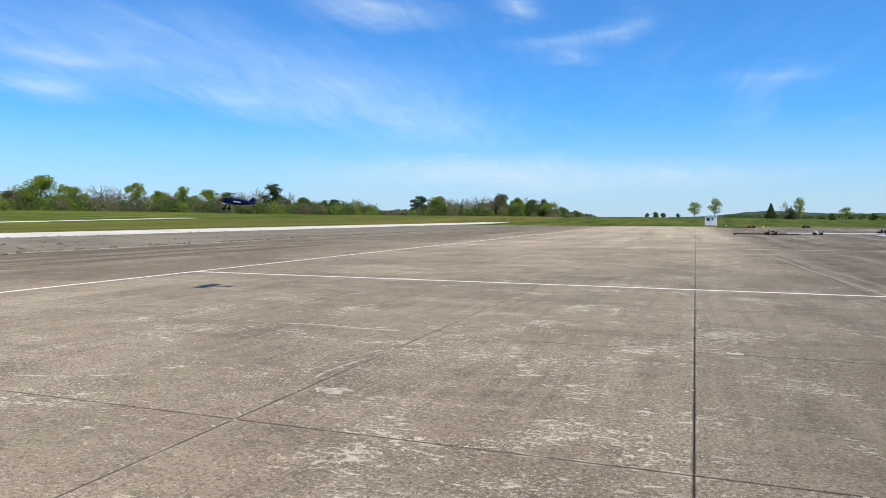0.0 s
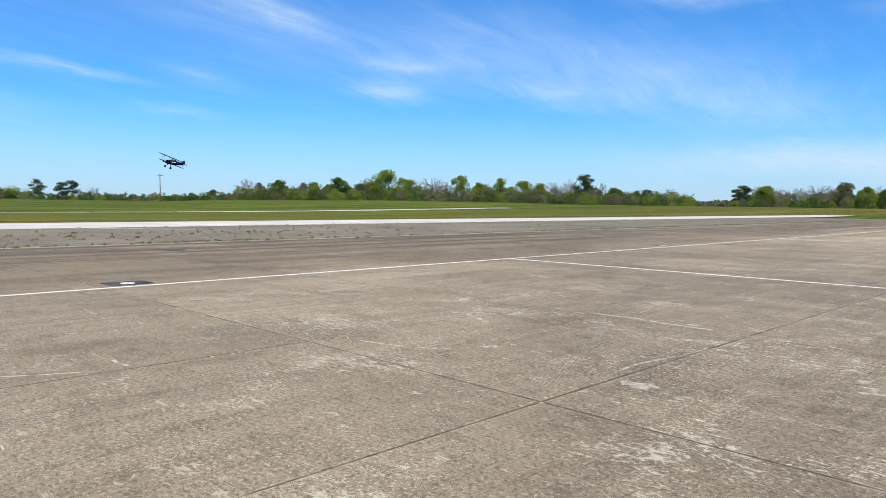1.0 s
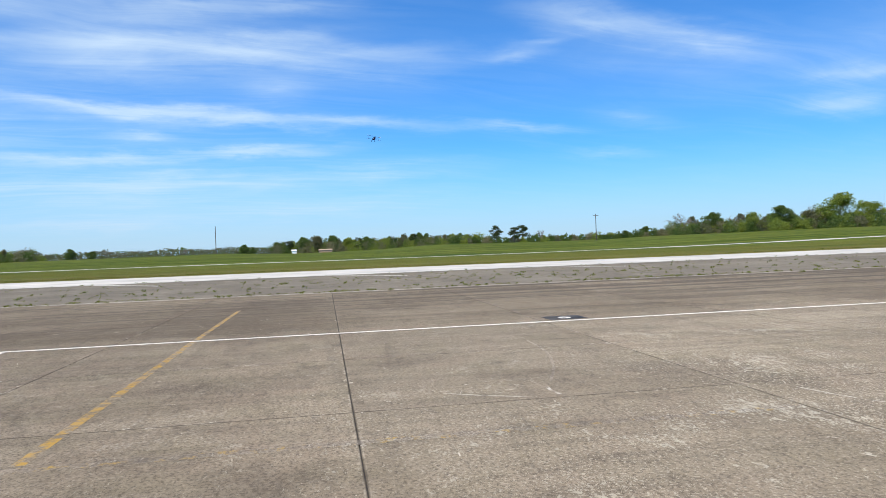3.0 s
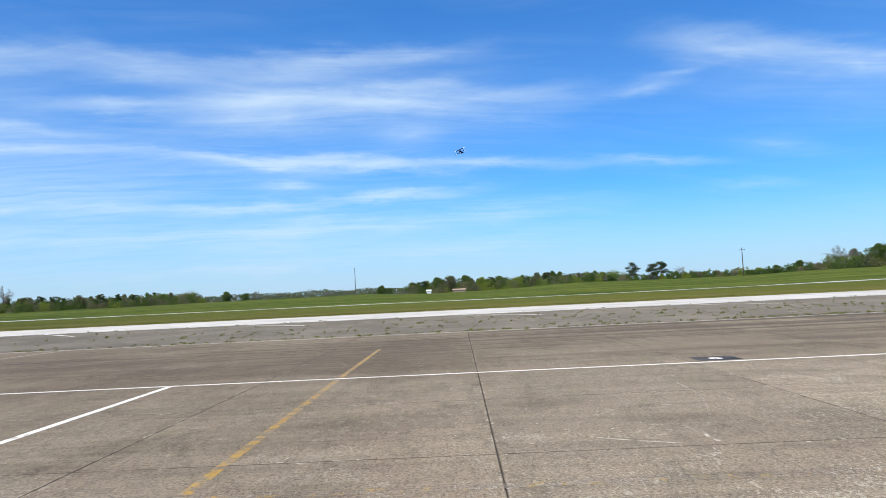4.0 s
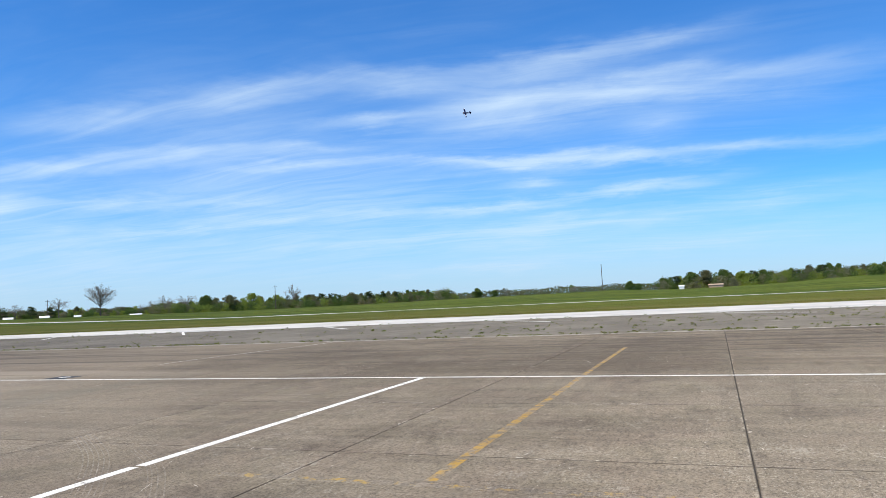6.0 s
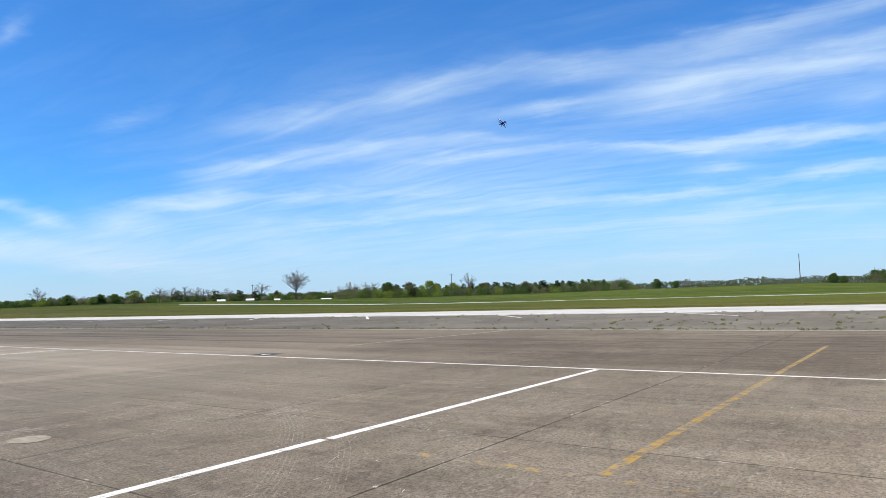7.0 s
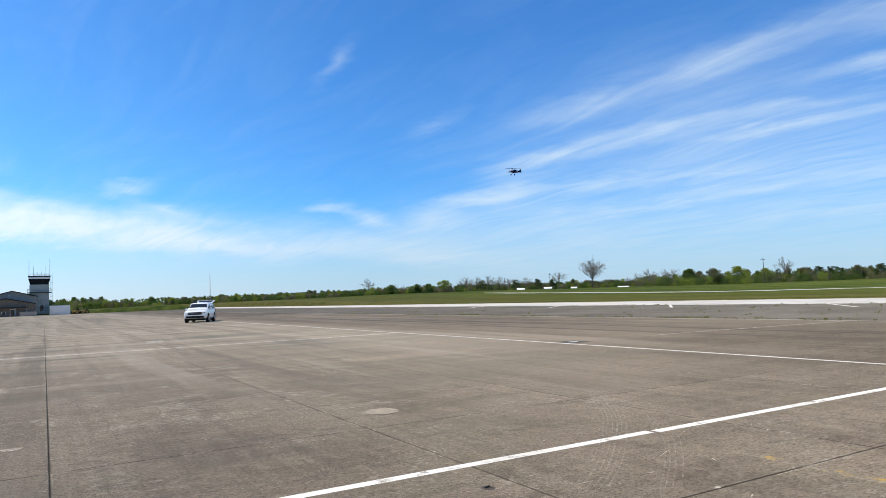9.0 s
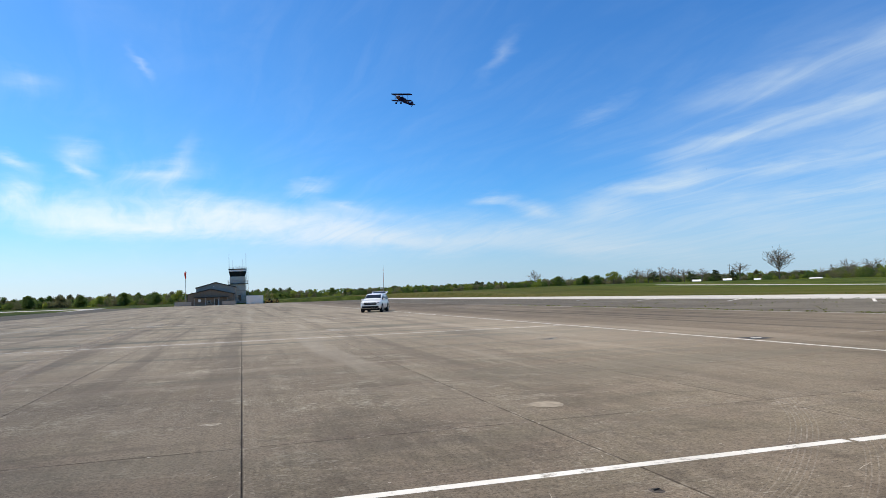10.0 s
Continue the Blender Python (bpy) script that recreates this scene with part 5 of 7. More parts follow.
far_wood("far_wood", 8, 63, 440, 2.5, 5, 9, LEAF_OLIVE, "low brownish scrub behind the tree line")
far_wood("far_wood", 60, 112, 820, 5, 9, 3, LEAF_GREEN, "distant low green woodland along the horizon")
far_wood("far_wood", 94, 135, 760, 5, 9, 4, LEAF_OLIVE, "distant brownish woodland along the horizon")
far_wood("far_wood", 130, 212, 640, 4, 7.5, 5, LEAF_GREEN, "distant dark green woodland along the horizon")
far_wood("far_wood", -25, -2, 900, 3, 6, 6, LEAF_GREEN, "distant low green woodland along the horizon")


def distant_hill():
    verts, faces = [], []
    azs = np.linspace(-22, 2, 60)
    for az in azs:
        h = 14 * math.exp(-((az + 5.5) / 3.4) ** 2) + 8 * math.exp(-((az + 14) / 4.0) ** 2) + 0.8 * math.sin(az * 5) + 9.0
        h *= min(1.0, max(0.0, (1.5 - az) / 5.0))
        a, b = bearing(az, 2300), bearing(az, 2700)
        verts += [(a.x, a.y, -2), (b.x, b.y, max(h, 1) + 2)]
    for k in range(len(azs) - 1):
        faces.append((2 * k, 2 * k + 2, 2 * k + 3, 2 * k + 1))
    tagged(raw("backdrop", verts, faces, HILL), "low wooded hill far on the horizon", "hill", kind="structure")


distant_hill()


for masters in KINDS.values():
    for ob in masters:
        if ob.name not in USED:
            for o in (*ob.children_recursive, ob):
                bpy.data.objects.remove(o)


# ---- poles, sheds and buildings ----
def utility_pole(az, d, height, arm=True):
    p = bearing(az, d)
    ob = thing("utility_pole", (p.x, p.y, float(terrain(p.x, p.y))), "tall wooden utility pole standing in the field", "pole", "utility poles", turn=az)
    part("post", tube(bmesh.new(), (0, 0, -0.5), (0, 0, height), 0.17, 0.11, 8), POLE_WOOD, ob)
    if arm:
        part("crossarm", box(bmesh.new(), -1.0, 1.0, 0.10, 0.22, height - 0.75, height - 0.6), POLE_WOOD, ob)
        for x in (-0.85, 0.0, 0.85):
            part("insulator", tube(bmesh.new(), (x, 0.16, height - 0.6), (x, 0.16, height - 0.42), 0.05, 0.03, 6), STEEL, ob)


utility_pole(67.66, 250, 9.6)
utility_pole(98.43, 300, 11.4, False)
utility_pole(125.07, 330, 11.0)
utility_pole(141.2, 390, 9.0)
utility_pole(144.9, 390, 7.2)


def gable_house(name, x, y, turn, w, d, eave, apex, wall_mat, roof_mat, label, category, openings=(), group="", fascia=None):
    """A gabled building, its gable end to local -y; openings: (x0, x1, z0, z1, is_door)."""
    ob = thing(name, (x, y, float(terrain(x, y))), label, category, group, turn=turn)
    bm = bmesh.new()
    ring = [(-w / 2, -0.3), (w / 2, -0.3), (w / 2, eave), (0, apex), (-w / 2, eave)]
    loft(bm, [[(a, -d / 2, z) for a, z in ring], [(a, d / 2, z) for a, z in ring]])
    part("wall", bm, wall_mat, ob)
    for s in (-1, 1):
        bm = bmesh.new()
        over = 0.35
        slope = (apex - eave) / (w / 2)
        a, b = (0, apex + 0.03), (s * (w / 2 + over), eave - slope * over + 0.03)
        loft(bm, [[(a[0], q, a[1]), (b[0], q, b[1]), (b[0], q, b[1] + 0.18), (a[0], q, a[1] + 0.18)] for q in (-d / 2 - over, d / 2 + over)])
        part("roof", bm, roof_mat, ob)
    if fascia:
        for s in (-1, 1):
            bm = bmesh.new()
            slope = (apex - eave) / (w / 2)
            a, b = (0, apex + 0.02), (s * (w / 2 + 0.37), eave - slope * 0.37 + 0.02)
            loft(bm, [[(a[0], q, a[1] - 0.06), (b[0], q, b[1] - 0.06), (b[0], q, b[1] + 0.2), (a[0], q, a[1] + 0.2)] for q in (-d / 2 - 0.42, -d / 2 - 0.355)])
            part("fascia", bm, fascia, ob)
    for x0, x1, z0, z1, is_door in openings:
        o = part("door" if is_door else "window", box(bmesh.new(), x0, x1, -d / 2 - 0.05, -d / 2 + 0.05, z0, z1), DARK_GLASS, ob)
        bm = bmesh.new()
        box(bm, x0 - 0.08, x0, -d / 2 - 0.09, -d / 2 + 0.03, z0, z1 + 0.08)
        box(bm, x1, x1 + 0.08, -d / 2 - 0.09, -d / 2 + 0.03, z0, z1 + 0.08)
        box(bm, x0, x1, -d / 2 - 0.09, -d / 2 + 0.03, z1, z1 + 0.08)
        part("frame", bm, WHITE_PAINT, o)
    return ob


def shed(x, y):
    """The small white cabin at the end of the apron."""
    ob = thing("shed", (x, y, 0.0), "small white painted cabin with a door and window", "shed", turn=-3)
    w, d, h = 2.25, 2.2, 1.95
    part("wall", box(bmesh.new(), -w / 2, w / 2, -d / 2, d / 2, 0.12, h), WHITE_PAINT, ob)
    for s in (-1, 1):
        part("skid", box(bmesh.new(), s * 0.8 - 0.08, s * 0.8 + 0.08, -d / 2 - 0.05, d / 2 + 0.05, -0.3, 0.12), DARK_TRIM, ob)
    bm = bmesh.new()
    ring = [(-w / 2 - 0.1, h), (w / 2 + 0.1, h), (w / 2 + 0.1, h + 0.06), (0, h + 0.24), (-w / 2 - 0.1, h + 0.06)]
    loft(bm, [[(a, q, z) for a, z in ring] for q in (-d / 2 - 0.12, d / 2 + 0.12)])
    part("roof", bm, WHITE_PAINT, ob)
    door = part("door", box(bmesh.new(), 0.0, 0.66, -d / 2 - 0.05, -d / 2, 0.14, 1.72), WHITE_PAINT, ob)
    part("pane", box(bmesh.new(), 0.16, 0.50, -d / 2 - 0.06, -d / 2 - 0.04, 1.15, 1.55), DARK_GLASS, door)
    part("handle", box(bmesh.new(), 0.06, 0.10, -d / 2 - 0.10, -d / 2 - 0.05, 0.85, 0.97), STEEL, door)
    window = part("window", box(bmesh.new(), -0.72, -0.25, -d / 2 - 0.03, -d / 2, 1.1, 1.55), DARK_GLASS, ob)
    part("frame", box(bmesh.new(), -0.78, -0.19, -d / 2 - 0.02, -d / 2 + 0.01, 1.04, 1.61), STEEL, window)


shed(2.95, 150.0)


def terminal():
    """The low gabled airfield building in front of the tower."""
    front = gable_house("terminal_building", 9.9, -246.5, 180, 14.6, 6.0, 3.95, 5.6, BRICK_TAN, ROOF_DARK,
                        "low taupe gabled airfield building with dark trim", "building",
                        [(1.2, 2.3, 0.05, 2.35, True), (-1.0, -0.1, 1.0, 1.7, False)], fascia=ROOF_DARK)
    part("canopy", box(bmesh.new(), -5.4, 5.6, -4.3, -3.0, 2.85, 3.05), ROOF_DARK, front)
    for x in (-5.2, -1.6, 2.6, 5.4):
        part("post", tube(bmesh.new(), (x, -4.2, 0), (x, -4.2, 2.80), 0.08, sides=8), STEEL, front)
    part("wall_unit", box(bmesh.new(), -4.0, -3.2, -3.35, -3.0, 1.5, 2.4, 0.03), WHITE_PAINT, front, "small white box on the wall")
    part("step", box(bmesh.new(), 1.0, 4.2, -5.4, -3.05, 0.0, 0.14, 0.02), WHITE_PAINT, front, "pale concrete step before the door")
    part("downpipe", tube(bmesh.new(), (-7.36, -2.9, 0), (-7.36, -2.9, 3.8), 0.07, sides=8), ROOF_DARK, front)
    hall = gable_house("terminal_building", 8.5, -254.8, 180, 12.9, 9.6, 5.7, 7.4, SIDING, ROOF_DARK, "taller grey gabled hall behind the airfield building", "building",
                       [(-6.0, -5.2, 1.0, 2.2, False)], fascia=ROOF_DARK)
    part("wall_lamp", box(bmesh.new(), -0.9, -0.6, -5.0, -4.8, 5.9, 6.2), WHITE_PAINT, hall)


terminal()


def control_tower():
    ob = thing("control_tower", (1.3, -258.0, 0), "pale grey control tower with dark glazed cab", "tower")
    part("shaft", box(bmesh.new(), -2.7, 2.7, -2.7, 2.7, -0.3, 9.8, 0.05), TOWER_WALL, ob)
    for z in (2.4, 4.7):
        part("band", box(bmesh.new(), -2.74, 2.74, -2.74, 2.74, z, z + 0.14), SIDING, ob)
    part("platform", box(bmesh.new(), -3.4, 3.4, -3.4, 3.4, 7.15, 7.34), ROOF_DARK, ob)
    for z in (7.9, 8.4):
        rail = bmesh.new()
        for s in (-1, 1):
            tube(rail, (-3.35, s * 3.35, z), (3.35, s * 3.35, z), 0.035, sides=5)
            tube(rail, (s * 3.35, -3.35, z), (s * 3.35, 3.35, z), 0.035, sides=5)
        part("rail", rail, STEEL, ob)
    for s in (-1, 1):
        for x in (-3.3, -1.1, 1.1, 3.3):
            part("rail_post", tube(bmesh.new(), (x, s * 3.35, 7.3), (x, s * 3.35, 8.4), 0.04, sides=5), STEEL, ob)
    bm = bmesh.new()
    loft(bm, [[(-2.5, -2.5, 9.8), (2.5, -2.5, 9.8), (2.5, 2.5, 9.8), (-2.5, 2.5, 9.8)], [(-2.95, -2.95, 11.6), (2.95, -2.95, 11.6), (2.95, 2.95, 11.6), (-2.95, 2.95, 11.6)]])
    cab = part("cab", bm, CAB_GLASS, ob)
    for s in (-1, 1):
        for x in (-1, -0.33, 0.33, 1):
            part("mullion", tube(bmesh.new(), (2.5 * x, s * 2.53, 9.8), (2.95 * x, s * 2.98, 11.6), 0.07, sides=5), ROOF_DARK, cab)
    part("roof_band", box(bmesh.new(), -2.98, 2.98, -2.98, 2.98, 11.6, 12.2, 0.03), WHITE_PAINT, ob, "pale band under the roof")
    part("roof", box(bmesh.new(), -3.1, 3.1, -3.1, 3.1, 12.2, 12.6, 0.08), ROOF_DARK, ob)
    roof_rail = bmesh.new()
    for s in (-1, 1):
        tube(roof_rail, (-2.9, s * 2.9, 13.2), (2.9, s * 2.9, 13.2), 0.03, sides=5)
        tube(roof_rail, (s * 2.9, -2.9, 13.2), (s * 2.9, 2.9, 13.2), 0.03, sides=5)
        for x in (-2.9, -1.4, 0, 1.4, 2.9):
            tube(roof_rail, (x, s * 2.9, 12.5), (x, s * 2.9, 13.2), 0.03, sides=5)
    part("roof_rail", roof_rail, STEEL, ob)
    for x, y, h, r in ((2.85, 2.8, 17.8, 0.06), (-2.9, 2.8, 18.0, 0.06), (1.6, 2.6, 15.8, 0.05), (-1.8, 2.6, 15.9, 0.05), (0.5, 0, 13.9, 0.05), (-0.6, 1, 14.0, 0.04)):
        part("aerial", tube(bmesh.new(), (x, y, 12.5), (x, y, h), r, r * 0.6, 6), STEEL, ob)
    mast = bmesh.new()
    for dx, dy in ((0, 0), (-0.6, 0), (0, 0.6)):
        tube(mast, (-3.0 + dx, 3.0 + dy, 0), (-3.0 + dx, 3.0 + dy, 13.0), 0.035, sides=5)
    for k in range(17):
        z = 0.6 + 0.75 * k
        tube(mast, (-3.0, 3.0, z), (-3.6, 3.0, z), 0.025, sides=4)
        tube(mast, (-3.0, 3.0, z), (-3.0, 3.6, z), 0.025, sides=4)
    part("ladder_mast", mast, STEEL, ob)
    window = part("window", box(bmesh.new(), -1.2, -0.1, 2.68, 2.74, 1.2, 3.2), DARK_GLASS, ob)
    part("frame", box(bmesh.new(), -1.32, 0.02, 2.66, 2.71, 1.1, 3.3), WHITE_PAINT, window)


control_tower()


def container(x, y, w, d, h, label):
    ob = thing("storage_container", (x, y, 0), label, "container")
    part("wall", box(bmesh.new(), -w / 2, w / 2, -d / 2, d / 2, 0.0, h, 0.03), WHITE_PAINT, ob)
    ribs = bmesh.new()
    for k in range(int(w / 0.45)):
        a = -w / 2 + 0.2 + 0.45 * k
        box(ribs, a, a + 0.12, d / 2, d / 2 + 0.04, 0.15, h - 0.15)
    part("ribbing", ribs, WHITE_PAINT, ob)
    part("roof", box(bmesh.new(), -w / 2 - 0.03, w / 2 + 0.03, -d / 2 - 0.03, d / 2 + 0.03, h, h + 0.08), STEEL, ob)


container(-4.4, -254.0, 5.8, 2.5, 2.9, "white ribbed storage container beside the tower")


def low_fence(x0, x1, y, h, label):
    ob = thing("fence", ((x0 + x1) / 2, y, 0), label, "fence")
    w = x1 - x0
    n = max(2, int(w / 1.2))
    for k in range(n):
        a = -w / 2 + w * k / n
        part("panel", box(bmesh.new(), a + 0.04, a + w / n - 0.04, -0.03, 0.03, 0.1, h), SIDING, ob)
        part("post", box(bmesh.new(), a - 0.04, a + 0.04, -0.05, 0.05, -0.1, h + 0.1), STEEL, ob)


low_fence(16.1, 21.3, -243.0, 1.4, "low grey panel fence beside the airfield building")
low_fence(1.9, 6.3, -241.8, 1.3, "low tan screen fence before the building")


def ground_machine(x, y, turn, label, body=YELLOW_GEAR):
    """A small parked tractor-like machine."""
    ob = thing("tractor", (x, y, 0), label, "machine", "parked machines", turn=turn)
    part("body", box(bmesh.new(), -0.5, 0.5, -1.2, 0.7, 0.5, 1.15, 0.08), body, ob)
    part("seat", box(bmesh.new(), -0.3, 0.3, 0.2, 0.7, 1.15, 1.6, 0.05), DARK_TRIM, ob)
    part("steering_wheel", tube(bmesh.new(), (0, -0.25, 1.5), (0, -0.22, 1.55), 0.2, sides=10), DARK_TRIM, ob)
    for sx in (-1, 1):
        for y0, r in ((-0.85, 0.36), (0.55, 0.55)):
            wheel = part("wheel", tube(bmesh.new(), (sx * 0.5, y0, r), (sx * 0.72, y0, r), r, sides=16), RUBBER, ob)
            part("rim", tube(bmesh.new(), (sx * 0.705, y0, r), (sx * 0.735, y0, r), r * 0.55, sides=12), body, wheel)


ground_machine(-9.1, -252.0, 60, "small yellow tractor parked beside the white container")
ground_machine(-11.5, -253.0, 95, "small yellow tractor parked beside the white container")


def windsock(x, y):
    ob = thing("windsock", (x, y, 0), "limp orange windsock on a steel mast", "windsock")
    part("mast", tube(bmesh.new(), (0, 0, -0.2), (0, 0, 12.0), 0.10, 0.06, 8), STEEL, ob)
    part("hoop", tube(bmesh.new(), (0, 0.12, 11.55), (0, 0.7, 11.5), 0.05, sides=6), STEEL, ob)
    rings = []
    for k in range(7):
        f = k / 6
        r = 0.42 - 0.2 * f
        rings.append([(r * math.cos(a) * 0.9 + 0.06 * math.sin(5 * f), 0.5 + r * math.sin(a) * 0.7 + 0.10 * f, 11.5 - 2.2 * f) for a in np.linspace(0, 2 * math.pi, 11)[:-1]])
    part("sock", loft(bmesh.new(), rings), ORANGE, ob, smooth=True)


windsock(18.4, -252.0)
for az, d, w, dep, eave, apex, mat, label in (
        (92.4, 495, 3.2, 4.0, 2.2, 2.9, WHITE_PAINT, "small white shed in front of the far wood"),
        (89.9, 500, 9.0, 5.0, 1.9, 2.6, TAN, "long low tan barn in front of the far wood"),
        (77.3, 500, 4.5, 4.0, 2.9, 3.6, WHITE_PAINT, "small white house at the wood's edge"),
        (141.4, 380, 3.6, 3.4, 1.8, 2.5, WHITE_PAINT, "white farm building beyond the field"),
        (143.6, 382, 3.6, 3.4, 1.7, 2.4, WHITE_PAINT, "white farm building beyond the field"),
        (139.3, 385, 2.6, 3.2, 1.7, 2.2, WHITE_PAINT, "white farm building beyond the field"),
        (135.4, 400, 5.4, 3.2, 1.4, 1.9, WHITE_PAINT, "long white farm building beyond the field")):
    p = bearing(az, d)
    farm = gable_house("farm_building", p.x, p.y, az + 90, dep, w, eave, apex, mat, WHITE_PAINT if mat is WHITE_PAINT else mat, label, "building",
                [(-0.4, 0.4, 0.1, eave - 0.2, True)], "farm buildings")
    farm.location.z -= 1.4 if az > 130 else 0.3


# ---- barricades at the end of the apron ----
def barricade(x0, x1, y, material, label):
    """A long low bar on feet that closes off the pavement."""
    ob = thing("barricade", ((x0 + x1) / 2, y, 0), label, "barricade", "barricades", turn=3)
    w = x1 - x0
    n = max(2, int(w / 1.9))
    for k in range(n):
        a = -w / 2 + w * k / n
        part("bar", box(bmesh.new(), a + 0.01, a + w / n - 0.01, -0.05, 0.05, 0.06, 0.16, 0.015), material, ob)
        part("foot", box(bmesh.new(), a + 0.2, a + 0.3, -0.15, 0.15, 0.0, 0.06), DARK_TRIM, ob)


barricade(3.5, 9.6, 74.2, DARK_TRIM, "long dark low barrier bar lying on the apron")
barricade(8.9, 17.8, 79.5, WHITE_PAINT, "long white low barrier bar on the apron")
barricade(15.4, 22.0, 72.0, WHITE_PAINT, "long white low barrier bar on the apron")
barricade(3.4, 8.8, 124.5, DARK_TRIM, "long dark low barrier bar lying on the apron")


def flagged_light(x, y, s, body, label):
    """A squat warning-light unit on a wheeled stand."""
    ob = thing("warning_light", (x, y, 0), label, "warning light", "warning lights", turn=20)
    stand = bmesh.new()
    for q in (-0.16, 0.16):
        tube(stand, (-0.5 * s, q * s, 0.2 * s), (0.5 * s, q * s, 0.24 * s), 0.03 * s, sides=6)
    for q in (-0.42, 0.0, 0.42):
        tube(stand, (q * s, -0.16 * s, 0.22 * s), (q * s, 0.16 * s, 0.22 * s), 0.03 * s, sides=6)
    part("stand", stand, body, ob)
    part("lamp", tube(bmesh.new(), (-0.22 * s, 0, 0.24 * s), (-0.20 * s, 0, 0.44 * s), 0.11 * s, 0.07 * s, 10), body, ob)
    part("battery_box", box(bmesh.new(), 0.02 * s, 0.30 * s, -0.12 * s, 0.12 * s, 0.24 * s, 0.36 * s, 0.015), DARK_TRIM, ob)
    part("handle", tube(bmesh.new(), (0.46 * s, 0, 0.24 * s), (0.66 * s, 0, 0.48 * s), 0.025 * s, sides=6), DARK_TRIM, ob)
    for sx in (-0.36, 0.30):
        part("wheel", tube(bmesh.new(), (sx * s, -0.24 * s, 0.14 * s), (sx * s, 0.24 * s, 0.14 * s), 0.14 * s, sides=12), RUBBER, ob)


flagged_light(7.0, 74.6, 1.1, RED, "red warning-light unit on small wheels")
flagged_light(8.7, 124.5, 1.2, RED, "red warning-light unit on small wheels")
flagged_light(11.5, 77.4, 0.9, WHITE_PAINT, "small white light unit on the apron")
flagged_light(18.2, 82.0, 1.2, DARK_TRIM, "dark light unit on small wheels")
flagged_light(17.2, 128.0, 1.1, DARK_TRIM, "dark light unit on small wheels")
for x, y in ((10.6, 126.0), (5.6, 144.0)):
    ob = thing("marker_post", (x, y, 0.0), "short white marker post at the apron's edge", "post", "marker posts")
    part("post", tube(bmesh.new(), (0, 0, -0.2), (0, 0, 0.22), 0.08, sides=10), WHITE_PAINT, ob)
    part("cap", tube(bmesh.new(), (0, 0, 0.22), (0, 0, 0.30), 0.10, 0.05, 10), WHITE_PAINT, ob)


